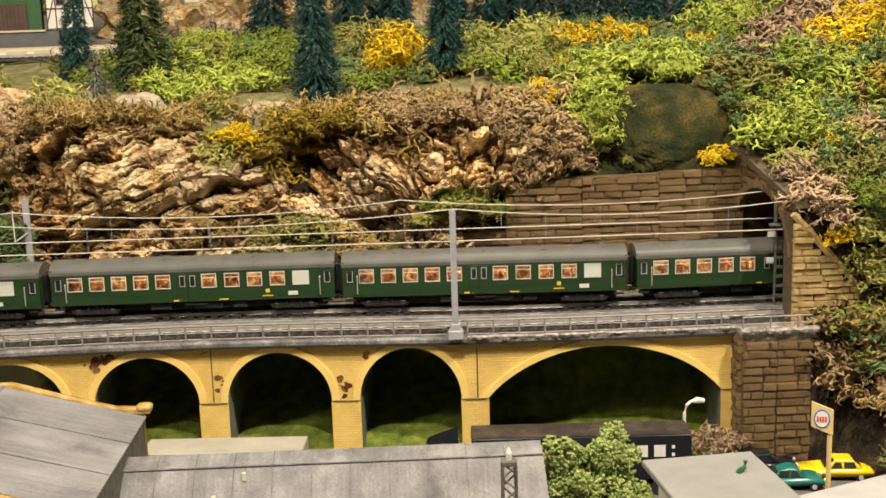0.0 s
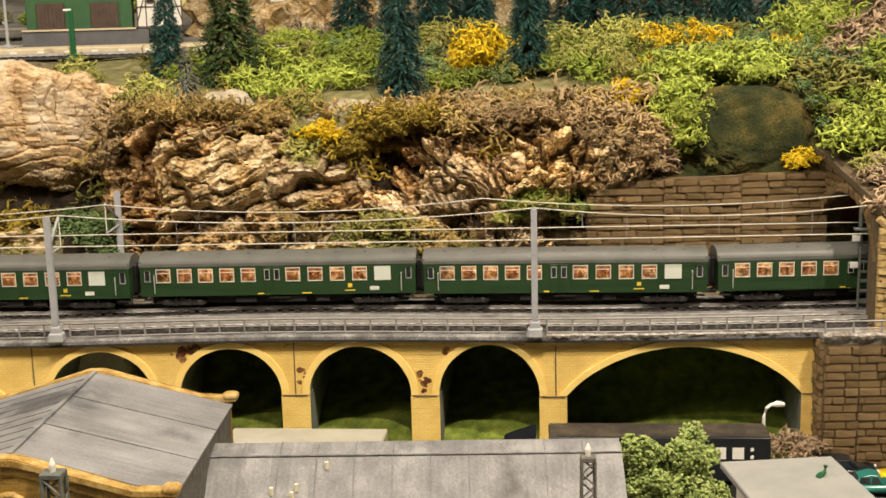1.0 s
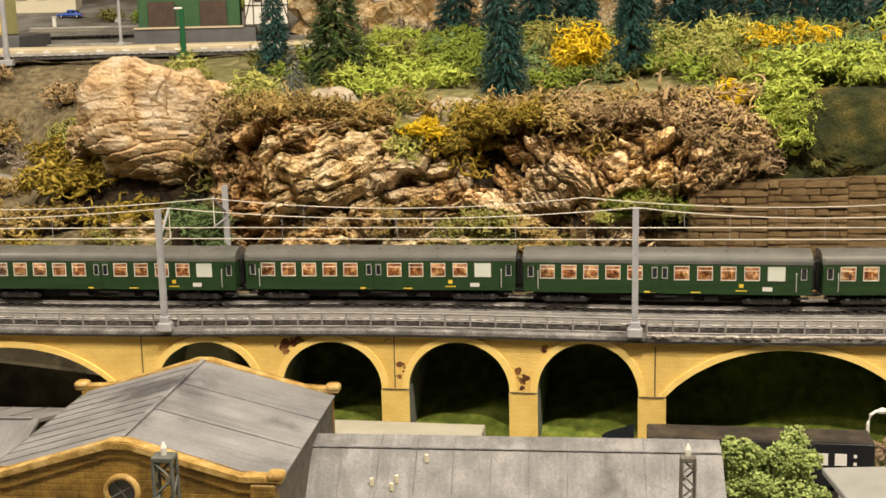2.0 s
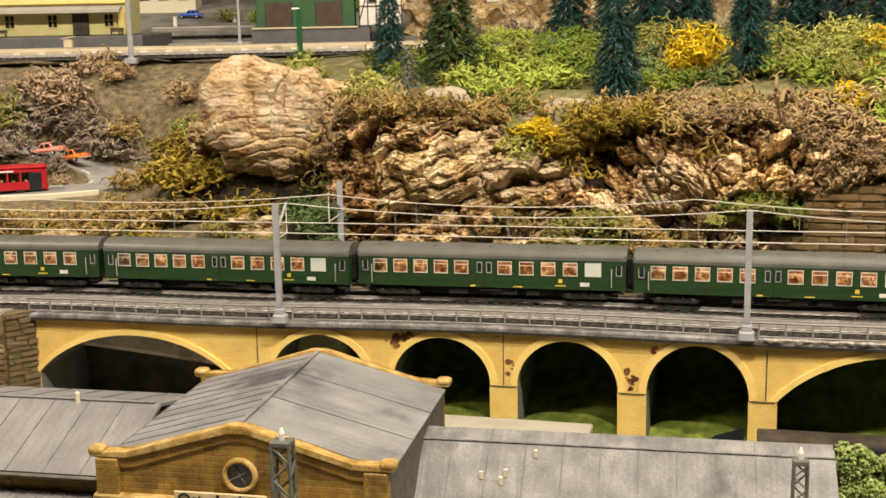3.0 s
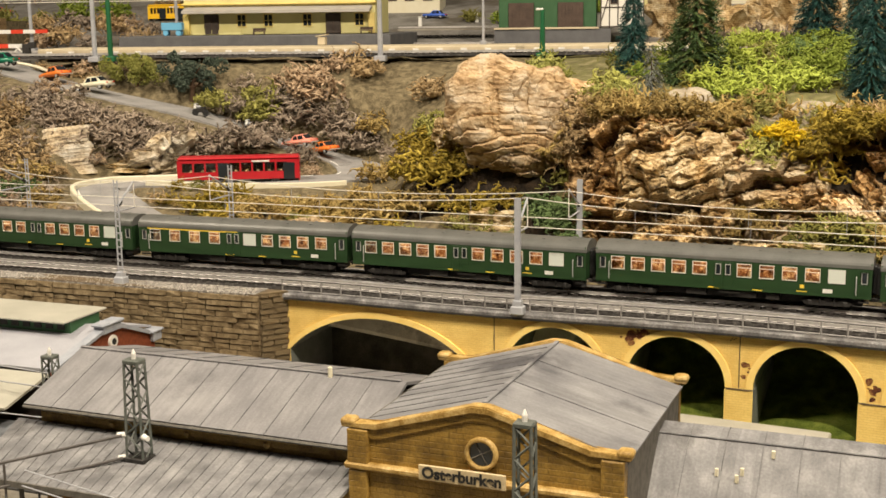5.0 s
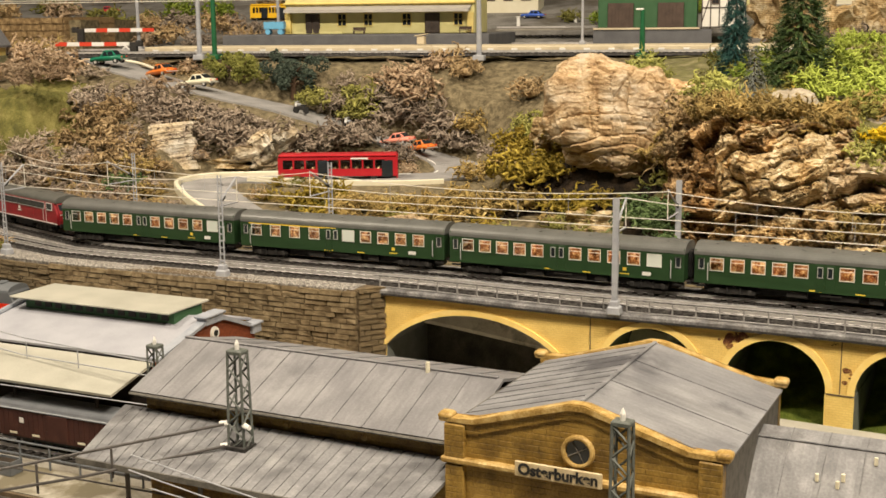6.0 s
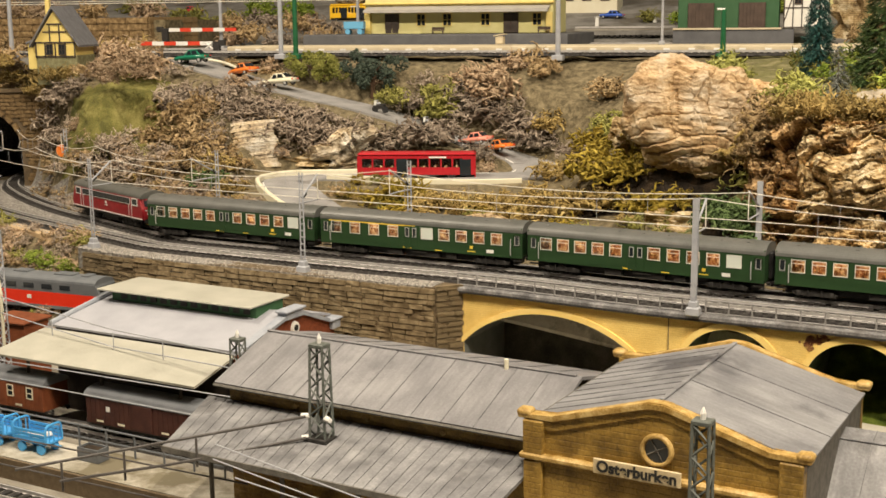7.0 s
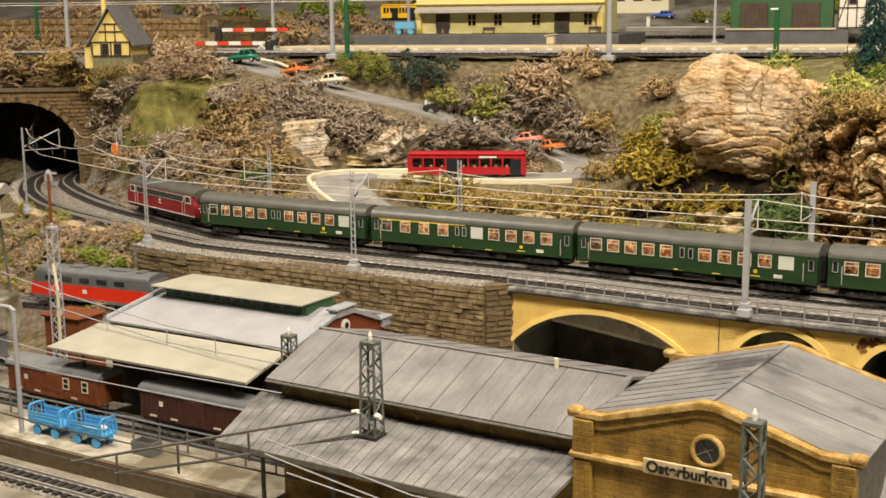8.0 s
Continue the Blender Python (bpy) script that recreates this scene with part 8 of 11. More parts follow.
    for f in ((0, 4, 5, 1), (1, 5, 6, 2), (2, 6, 7, 3), (0, 3, 7, 4), (0, 1, 2, 3), (4, 7, 6, 5)):
        bm.faces.new([vs[k] for k in f])
    part("coping", bm, M_JOINT, root, "dark weathered coping")
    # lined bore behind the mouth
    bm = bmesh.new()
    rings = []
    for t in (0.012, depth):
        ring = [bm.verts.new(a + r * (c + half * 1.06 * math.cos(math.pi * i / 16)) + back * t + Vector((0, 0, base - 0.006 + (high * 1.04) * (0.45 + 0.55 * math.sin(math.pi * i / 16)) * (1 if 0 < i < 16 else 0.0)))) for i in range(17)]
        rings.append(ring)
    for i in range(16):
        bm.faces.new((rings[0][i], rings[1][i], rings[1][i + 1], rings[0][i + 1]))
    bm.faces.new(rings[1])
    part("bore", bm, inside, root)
    return root


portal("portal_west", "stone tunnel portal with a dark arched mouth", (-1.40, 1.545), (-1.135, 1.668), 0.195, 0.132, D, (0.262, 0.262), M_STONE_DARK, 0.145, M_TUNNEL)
portal("portal_east", "brown stone tunnel portal beside the high wall", (0.581, 1.03), (0.546, 0.866), 0.142, 0.096, D, (0.234, 0.208), M_STONE_DARK, 0.088, M_REDBRICK, 0.3)
WW = wall_pts(0.002, (0.541, 0.593, 0.614))
WT = (0.201, 0.141, 0.137)
stone_wall("wing_wall_east", "golden sandstone wing wall sloping down from the tunnel portal", WW, WT, 0.09, 0.0052, 0.0165, M_STONE_GOLD, 120, 61, gap=0.00025, even=0.04)
bm = bmesh.new()
for i in range(2):
    add_tube(bm, [(*WW[i], WT[i] + 0.001), (*WW[i + 1], WT[i + 1] + 0.001)], 0.0032, 6)
tagged(part("wing_coping", bm, M_STONE_GOLD, None), "stone coping on the sloping wing wall", "coping", kind="structure")

# ---- road, its cream wall, line marks ----
M_ROAD = material("grey_model_road", (0.2, 0.195, 0.19), [(0.27, 0.262, 0.255), (0.33, 0.32, 0.31)], 0.8, size=0.03, bump=0.0003)
rp = [Vector(p) for p in ROAD_LINE]
rl = []
for i, p in enumerate(rp):
    d = (rp[min(i + 1, len(rp) - 1)] - rp[max(i - 1, 0)])
    rl.append((p, Vector((-d.y, d.x, 0)).normalized()))
bm = bmesh.new()
add_sweep(bm, rl, ((-0.034, -0.004), (-0.034, 0.0006), (0.0, 0.0012), (0.034, 0.0006), (0.034, -0.004)))
tagged(part("road", bm, M_ROAD, None), "pale grey model road winding up the slope", "road", kind="structure")
bm = bmesh.new()
for k in range(8, len(rl) - 66, 7):
    seg = rl[k:k + 4]
    add_sweep(bm, seg, ((0.029, 0.0008), (0.029, 0.0014), (0.0305, 0.0014), (0.0305, 0.0008)))
tagged(part("road_marks", bm, M_WHITE, None), "white dashed edge marks on the road", "road marking", kind="structure")
top = along(((-0.59, 1.447, 0), (-0.53, 1.431, 0), (-0.472, 1.424, 0), (-0.391, 1.43, 0), (-0.334, 1.454, 0)), 0.012)
cl = []
for i, p in enumerate(top):
    d = top[min(i + 1, len(top) - 1)] - top[max(i - 1, 0)]
    cl.append((p, Vector((-d.y, d.x, 0)).normalized()))
bm = bmesh.new()
add_sweep(bm, cl, ((0, 0.15), (0, 0.1715), (0.0008, 0.1725), (0.002, 0.1725), (0.0028, 0.1715), (0.0028, 0.15)))
tagged(part("parapet", bm, M_CREAM, None), "low cream parapet wall along the road", "parapet", kind="structure")
bend = [(p, n) for i, (p, n) in enumerate(rl) if i < 60 and (p.y < 1.47 or p.x < -0.635)]
bm = bmesh.new()
add_sweep(bm, bend, ((0.034, -0.012), (0.034, 0.0062), (0.0352, 0.0074), (0.0388, 0.0074), (0.04, 0.0062), (0.04, -0.012)))
tagged(part("road_kerb", bm, M_CREAM, None), "cream kerb round the road's lower bend", "kerb", kind="structure")

# ---- firs ----
def fir_meshes(seed, droop, tiers, dense, bushy):
    """A bottle-brush crown of unit height and radius: twigs in tiers, each set with short needles."""
    rnd = random.Random(seed)
    verts, faces = [], []
    flat = 0.24
    for i in range(tiers):
        t = (i + 0.5) / tiers
        r = (1 - t) ** bushy * 0.97 + 0.03
        for k in range(int(dense * (0.3 + r))):
            a = rnd.uniform(0, 6.283)
            rr = r * rnd.uniform(0.7, 1.1)
            zz = 0.05 + 0.95 * t + rnd.uniform(-0.5, 0.5) / tiers
            d = Vector((math.cos(a), math.sin(a), 0))
            side = Vector((-d.y, d.x, 0))
            p0, p2 = d * rr * 0.15 + Vector((0, 0, zz)), d * rr + Vector((0, 0, zz - droop * rr))
            w = 0.05
            p1 = p0.lerp(p2, 0.6) + Vector((0, 0, 0.01))
            b = len(verts)
            verts += [tuple(p0), tuple(p1 + side * w), tuple(p1 - side * w), tuple(p2)]
            faces += [(b, b + 1, b + 2), (b + 1, b + 3, b + 2)]
            for q in range(9):
                c = p0.lerp(p2, rnd.uniform(0.45, 1.0))
                e = d * 0.7 + side * rnd.uniform(-1.1, 1.1) + Vector((0, 0, rnd.uniform(-1, 1)))
                e = e.normalized() * rnd.uniform(0.13, 0.24)
                e.z *= flat
                o = Vector((rnd.uniform(-1, 1), rnd.uniform(-1, 1), rnd.uniform(-flat, flat))) * 0.02
                b = len(verts)
                verts += [tuple(c - o), tuple(c + o), tuple(c + e)]
                faces += [(b, b + 1, b + 2)]
    me = bpy.data.meshes.new("crown")
    me.from_pydata(verts, [], faces)
    return me


M_FIR_TEAL = material("teal_fir_bristle", (0.008, 0.032, 0.03), [(0.018, 0.06, 0.053), (0.055, 0.13, 0.11)], 0.4, size=0.15, fine=0.05, rand=0.15)
M_FIR_GREEN = material("dark_fir_needles", (0.015, 0.035, 0.012), [(0.045, 0.085, 0.026), (0.2, 0.27, 0.09)], 0.5, size=0.12, fine=0.05, rand=0.15)
M_FIR_GREY = material("grey_spruce", (0.08, 0.09, 0.08), [(0.16, 0.17, 0.15), (0.26, 0.27, 0.24)], 0.8, size=0.15, fine=0.05)
M_BARKT = material("brown_trunk", (0.06, 0.035, 0.02), [(0.12, 0.07, 0.04)], 0.9, size=0.1)
FIRS = {"teal": (fir_meshes(1, 0.1, 24, 34, 0.6), M_FIR_TEAL, "dark teal bottle-brush model fir tree"), "green": (fir_meshes(2, 0.08, 20, 40, 0.62), M_FIR_GREEN, "dense dark green model fir with pale tips"), "grey": (fir_meshes(3, 0.12, 14, 26, 0.8), M_FIR_GREY, "small grey-green model spruce")}
for k in FIRS:
    FIRS[k][0].materials.append(FIRS[k][1])
TRUNK = bpy.data.meshes.new("trunk")
bm = tube([(0, 0, -0.06), (0, 0, 0.3), (0, 0, 0.98)], [0.09, 0.06, 0.01], 7)
bm.to_mesh(TRUNK)
bm.free()
TRUNK.materials.append(M_BARKT)


def fir(kind, x, y, z, h, r, spin):
    root = thing("fir_tree", pose(x, y, z, 0, 0, spin), FIRS[kind][2], "fir tree", "fir trees on the hilltop")
    for nm, me in (("trunk", TRUNK), ("crown", FIRS[kind][0])):
        o = new(nm, me)
        o.parent, o.scale = root, (r, r, h)


for i, (kind, x, y, z, h, r) in enumerate((("teal", 0.011, 1.48, 0.3, 0.11, 0.0245), ("green", 0.079, 1.386, 0.294, 0.135, 0.043), ("teal", 0.241, 1.251, 0.281, 0.128, 0.0285), ("grey", 0.029, 1.298, 0.28, 0.057, 0.018),
                                           ("teal", 0.378, 1.265, 0.307, 0.115, 0.026), ("teal", 0.37, 1.72, 0.322, 0.12, 0.034), ("teal", 0.442, 1.739, 0.325, 0.125, 0.034), ("teal", 0.51, 1.699, 0.325, 0.12, 0.034), ("teal", 0.554, 1.66, 0.325, 0.12, 0.034),
                                           ("teal", 0.6, 1.584, 0.326, 0.115, 0.033), ("teal", 0.645, 1.486, 0.327, 0.11, 0.032), ("teal", 0.7, 1.451, 0.328, 0.11, 0.03), ("teal", 0.735, 1.41, 0.328, 0.1, 0.028), ("teal", 0.33, 1.8, 0.322, 0.12, 0.032), ("teal", 0.47, 1.86, 0.326, 0.12, 0.034), ("teal", 0.66, 1.62, 0.327, 0.12, 0.034), ("teal", 0.78, 1.5, 0.33, 0.12, 0.034), ("teal", 0.405, 1.79, 0.322, 0.13, 0.04), ("teal", 0.535, 1.78, 0.325, 0.13, 0.042), ("teal", 0.6, 1.7, 0.325, 0.13, 0.042), ("teal", 0.28, 1.86, 0.322, 0.13, 0.042), ("teal", 0.72, 1.56, 0.327, 0.13, 0.04))):
    fir(kind, x, y, z, h, r, 37 * i)
for x, y in ((0.575, 1.72), (0.672, 1.52), (0.53, 1.78)):
    part_tree = thing("pine_tree", pose(x, y, 0.322), "tall bare brown model tree trunk among firs", "tree", "bare trunks on the hilltop")
    part("trunk", tube([(0, 0, -0.01), (0.002, 0, 0.07), (0, 0.002, 0.16)], [0.0075, 0.006, 0.004], 8), M_BARKT, part_tree)
    for a in range(5):
        part("limb", tube([(0, 0, 0.09 + 0.014 * a), (0.02 * math.cos(a * 2.2), 0.02 * math.sin(a * 2.2), 0.1 + 0.014 * a)], [0.002, 0.0008], 5), M_BARKT, part_tree)


# ---- leafy trees ----
def leafy_tree(x, y, z, h, r, cols, label, seed, clumps=150, lump=0.17):
    rnd = random.Random(seed)
    root = thing("leafy_tree", pose(x, y, z), label, "tree", "leafy model trees")
    bm = bmesh.new()
    add_tube(bm, [(0, 0, -0.005), (0.002, 0, h * 0.35), (0, 0.002, h * 0.6)], [r * 0.1, r * 0.08, r * 0.04], 7)
    for i in range(7):
        a = i * 2.4
        add_tube(bm, [(0, 0, h * 0.3 + i * h * 0.04), (r * 0.5 * math.cos(a), r * 0.5 * math.sin(a), h * 0.5 + i * h * 0.05)], [r * 0.05, r * 0.015], 5)
    part("trunk", bm, M_BARKT, root)
    verts, faces = [], []
    for i in range(clumps):
        th, u = 2.4 * i + rnd.uniform(-0.4, 0.4), -0.8 + 1.75 * (i + 0.5) / clumps
        rad = math.sqrt(max(0.0, 1 - u * u))
        k = rnd.uniform(0.5, 1.05) * (1 + 0.75 * noise.noise(Vector((math.cos(th) * 2, u * 2, seed + math.sin(th) * 2))))
        c = Vector((rad * math.cos(th) * r * k, rad * math.sin(th) * r * k, h * 0.6 + u * h * 0.38 * k))
        cr = r * lump * rnd.uniform(0.7, 1.25)
        for q in range(150):
            d = Vector((rnd.gauss(0, 1), rnd.gauss(0, 1), rnd.gauss(0, 1))).normalized()
            o = c + d * cr * (rnd.uniform(0.55, 1.0) + 0.25 * noise.noise(d * 2 + Vector((i, 0, 0))))
            t = r * rnd.uniform(0.022, 0.046)
            turn = Matrix.Rotation(rnd.uniform(0, 3), 3, d)
            n0 = len(verts)
            verts += [tuple(o + turn @ Vector(e) * t * rnd.uniform(0.7, 1.3)) for e in ((1, 0, 0), (-1, 0, 0), (0, 1, 0), (0, -1, 0), (0, 0, 1), (0, 0, -1))]
            faces += [(n0 + a, n0 + b, n0 + e) for a in (0, 1) for b in (2, 3) for e in (4, 5)]
    mesh_object("crown", verts, faces, cols, root)


M_LEAF1 = material("light_green_foam", (0.16, 0.215, 0.06), [(0.27, 0.34, 0.1), (0.42, 0.49, 0.18)], 0.9, size=0.008, bump=0.002, fine=0.002)
M_LEAF2 = material("olive_foam", (0.1, 0.11, 0.02), [(0.21, 0.215, 0.045), (0.34, 0.33, 0.09)], 0.9, size=0.008, bump=0.002, fine=0.002)
M_LEAF3 = material("blue_green_foam", (0.02, 0.032, 0.024), [(0.05, 0.07, 0.05), (0.11, 0.14, 0.1)], 0.9, size=0.008, bump=0.002, fine=0.002)
leafy_tree(0.293, 0.68, 0.0, 0.128, 0.035, M_LEAF1, "light green foam model tree beside the goods hall", 5, 74, 0.24)
leafy_tree(-0.706, 1.722, 0.258, 0.066, 0.043, M_LEAF2, "olive green foam model tree on the slope", 7, 19, 0.27)
leafy_tree(-0.612, 1.694, 0.25, 0.07, 0.045, M_LEAF3, "dark blue-green foam model tree on the slope", 9, 19, 0.25)

# ---- the upper station: tracks, platforms, buildings, crossing ----
M_PLATF = material("sand_platform", (0.5, 0.42, 0.28), [(0.6, 0.52, 0.37)], 0.8, size=0.02)
M_ASPH = material("grey_yard", (0.14, 0.13, 0.118), [(0.22, 0.21, 0.193), (0.3, 0.288, 0.268)], 0.85, size=0.045, bump=0.0008, fine=0.004, grime=(0.12, 0.105, 0.08), grime_at=0.56)
M_EDGE = material("dark_platform_edge", (0.09, 0.09, 0.095), [(0.13, 0.13, 0.135)], 0.8, size=0.02)
M_PALEY = material("pale_yellow_wall", (0.6, 0.55, 0.24), [(0.68, 0.63, 0.3)], 0.6, size=0.02)
M_AWN = material("grey_awning", (0.36, 0.34, 0.31), [(0.44, 0.42, 0.39)], 0.7, size=0.02)
M_DOOR = material("dark_brown_door", (0.06, 0.04, 0.03), [(0.09, 0.06, 0.045)], 0.6, size=0.01)
M_GREENSHED = material("green_shed_paint", (0.03, 0.09, 0.035), [(0.045, 0.115, 0.05)], 0.6, size=0.02)
M_TIMBER = material("dark_timber", (0.04, 0.03, 0.025), [(0.07, 0.055, 0.045)], 0.7, size=0.01)
M_PLASTERW = material("white_plaster", (0.7, 0.68, 0.62), [(0.76, 0.74, 0.68)], 0.7, size=0.02)
M_PLASTERY = material("yellow_plaster", (0.68, 0.53, 0.16), [(0.74, 0.6, 0.22)], 0.6, size=0.02)
M_SLATE = material("grey_slate", (0.12, 0.12, 0.13), [(0.19, 0.19, 0.2)], 0.7, size=0.01)
M_POSTG = material("green_post", (0.012, 0.09, 0.035), [(0.02, 0.12, 0.05)], 0.4, size=0.02)
M_RED = material("signal_red", (0.62, 0.06, 0.03), (), 0.45)
M_BUSRED = material("bus_red", (0.4, 0.012, 0.02), [(0.46, 0.02, 0.028)], 0.35, size=0.02, spec=0.5)
M_ORANGE = material("orange_car_paint", (0.75, 0.2, 0.03), (), 0.35, spec=0.5)
M_CARGREEN = material("emerald_car_paint", (0.01, 0.16, 0.09), (), 0.3, spec=0.5)
M_CARTEAL = material("teal_car_paint", (0.015, 0.14, 0.12), (), 0.3, spec=0.5)
M_CARYELLOW = material("yellow_car_paint", (0.82, 0.58, 0.01), (), 0.3, spec=0.5)
M_CARWHITE = material("cream_car_paint", (0.72, 0.68, 0.52), (), 0.35, spec=0.5)
M_CARBLUE = material("blue_car_paint", (0.06, 0.14, 0.55), (), 0.35, spec=0.5)
M_CARBLACK = material("black_car_paint", (0.012, 0.014, 0.018), (), 0.15, spec=0.6)
M_SALMON = material("salmon_car_paint", (0.8, 0.3, 0.22), (), 0.4)
M_TYRE = material("tyre_rubber", (0.02, 0.02, 0.02), (), 0.8)
M_SKYBLUE = material("sky_blue_plastic", (0.06, 0.32, 0.68), [(0.09, 0.38, 0.74)], 0.45, size=0.01)
M_LIGHTBLUE = material("pale_blue_paint", (0.14, 0.4, 0.62), (), 0.5)
M_BUSY = material("bus_yellow", (0.8, 0.48, 0.02), (), 0.4)
UP = 0.3165

up_line = [(Vector((x, 1.775, 0)), Vector((0, 1, 0))) for x in np.arange(-2.1, 0.25, 0.03)]
track("track_upper", up_line, UP - 0.003, "dark model track in front of the upper platform")
up_line2 = [(Vector((x, 1.96, 0)), Vector((0, 1, 0))) for x in np.arange(-2.1, 0.6, 0.03)]
track("track_upper_far", up_line2, UP - 0.003, "dark model track behind the island platform")


def yard_z(y):
    return UP + 0.16 * max(0.0, y - 2.25)


tagged(part("yard", prism([(1.88, UP - 0.03), (1.88, UP), (2.25, UP), (3.6, yard_z(3.6)), (3.6, UP - 0.03)], -2.6, 1.4, "x"), M_ASPH, None), "pale grey yard of the upper station", "yard", kind="structure")
pl = thing("island_platform", pose(0, 0, 0), "long low sand-coloured island platform", "platform", kind="structure")
part("platform_top", box((-0.335, 1.868, UP + 0.005), (1.13, 0.111, 0.0105), 0, 0.0015), M_PLATF, pl)
for i in range(31):
    part("edge_stone", box((-0.88 + i * 0.036, 1.812, UP + 0.005), (0.009, 0.003, 0.003)), M_WHITE, pl)
tagged(part("station_platform", box((-0.6, 2.1, UP + 0.0105), (0.46, 0.27, 0.031), 0, 0.001), M_EDGE, None), "dark-edged platform of the upper station", "platform", kind="structure")


tagged(part("crossing_slab", box((-1.03, 1.842, UP - 0.006), (0.25, 0.09, 0.0124), 0, 0.001), M_ASPH, None), "grey paved level crossing between the tracks", "level crossing", kind="structure")
kb = along(((-0.905, 1.75, 0.3085), (-0.875, 1.747, 0.3035), (-0.838, 1.728, 0.2945)), 0.006)
tagged(part("road_kerb", tube(kb, 0.0024, 6), M_CREAM, None), "pale cream kerb beside the crossing", "kerb", kind="structure")


def windowed(root, x, z, w, h, y, frame_mt, pane_mt, name="window", cross=True):
    bm = bmesh.new()
    rect_frame(bm, x - w / 2, x + w / 2, z - h / 2, z + h / 2, y, 0.0014, 0.0016)
    wn = part(name, bm, frame_mt, root)
    if cross:
        part("glazing_bar", box((x, y - 0.0001, z), (0.001, 0.0012, h)), frame_mt, wn)
        part("glazing_bar", box((x, y, z), (w, 0.0011, 0.001)), frame_mt, wn)
    part("pane", box((x, y + 0.0006, z), (w, 0.0008, h)), pane_mt, wn)


def upper_station():
    z0 = UP + 0.0265
    root = thing("upper_station", pose(-0.578, 2.05, z0), "pale yellow model station with a grey platform awning", "station building")
    w, d = 0.335, 0.12
    part("wall", box((0, d / 2, 0.0425), (w, d, 0.085), 0, 0.001), M_PALEY, root)
    part("plinth", box((-0.115, -0.001, 0.004), (0.1, 0.003, 0.008)), M_PALEY, root)
    part("awning", prism([(-0.026, 0.036), (0.0, 0.043), (0.0, 0.047), (-0.026, 0.0405)], -w / 2 + 0.005, w / 2 - 0.005, "x"), M_AWN, root, "grey awning over the platform")
    part("cornice", box((0, -0.002, 0.0515), (w + 0.004, 0.008, 0.0035), 0, 0.001), M_PLASTERY, root)
    for x in (-w / 2 + 0.006, w / 2 - 0.006):
        part("corner_pier", box((x, -0.004, 0.0175), (0.011, 0.008, 0.035), 0, 0.001), M_PLASTERY, root)
    for x in (-0.118, 0.095):
        d2 = part("door", box((x, -0.0012, 0.0172), (0.026, 0.0025, 0.0345), 0, 0.0006), M_DOOR, root)
        for k in (-1, 1):
            part("door_leaf", box((x + 0.0062 * k, -0.0028, 0.017), (0.0112, 0.0012, 0.032), 0, 0.0004), M_TIMBER, d2)
    for x in (-0.065, -0.018, 0.05, 0.14):
        windowed(root, x, 0.0235, 0.014, 0.019, -0.0008, M_PLASTERY, M_GLASSDARK)
    part("roof", prism([(-0.01, 0.085), (d / 2, 0.13), (d + 0.01, 0.085)], -w / 2 - 0.008, w / 2 + 0.008, "x"), M_SLATE, root)
    for x in (-0.03, 0.155):
        b = thing("bench", pose(-0.578 + x, 2.032, z0, 0, 0, 0), "dark wooden platform bench", "bench", "platform benches")
        part("seat", box((0, 0, 0.005), (0.022, 0.006, 0.0012)), M_DOOR, b)
        part("backrest", box((0, 0.0032, 0.0085), (0.022, 0.001, 0.005)), M_DOOR, b)
        for sx in (-0.009, 0.009):
            part("leg", box((sx, 0, 0.0024), (0.0012, 0.005, 0.0048)), M_DOOR, b)


upper_station()
side_line = [(Vector((x, 2.2, 0)), Vector((0, 1, 0))) for x in np.arange(-0.38, -0.2, 0.02)]
track("siding", side_line, UP, "short rusty siding beside the upper station", M_BASE)
side_line = [(Vector((x, 2.33, 0.014)), Vector((0, 1, 0))) for x in np.arange(-0.42, -0.2, 0.02)]
track("siding_far", [(p, n) for p, n in side_line], UP + 0.0135, "short rusty siding beside the green shed", M_BASE)
for x, y in ((-0.4, 2.46), (-0.29, 2.5)):
    bl = thing("bollard", pose(x, y, yard_z(y)), "short white concrete post in the yard", "post", "yard posts")
    part("shaft", box((0, 0, 0.009), (0.0075, 0.0075, 0.018), 0, 0.001, 0.85), M_WHITE, bl)
    part("cap", box((0, 0, 0.019), (0.0085, 0.0085, 0.002), 0, 0.0006), M_WHITE, bl)


def goods_shed():
    root = thing("goods_shed", pose(-0.128, 2.15, UP + 0.0105), "dark green wooden goods shed with brown sliding doors", "shed")
    w = 0.168
    part("wall", box((0, 0.06, 0.062), (w, 0.12, 0.086), 0, 0.001), M_GREENSHED, root)
    part("loading_dock", box((0.01, 0.045, 0.004), (w + 0.03, 0.15, 0.03)), M_EDGE, root)
    part("dock_edge", box((0.0, -0.031, 0.0205), (w + 0.01, 0.003, 0.003)), M_PLATF, root)
    for x in (-0.045, 0.04):
        d = part("sliding_door", box((x, -0.002, 0.0425), (0.044, 0.003, 0.042), 0, 0.0005), M_DOOR, root)
        for i in range(7):
            part("plank", box((x - 0.018 + i * 0.006, -0.0038, 0.0425), (0.0052, 0.0008, 0.041)), M_DOOR, d)
    part("roof", prism([(-0.012, 0.104), (0.06, 0.135), (0.132, 0.104)], -w / 2 - 0.006, w / 2 + 0.006, "x"), M_SLATE, root)


goods_shed()


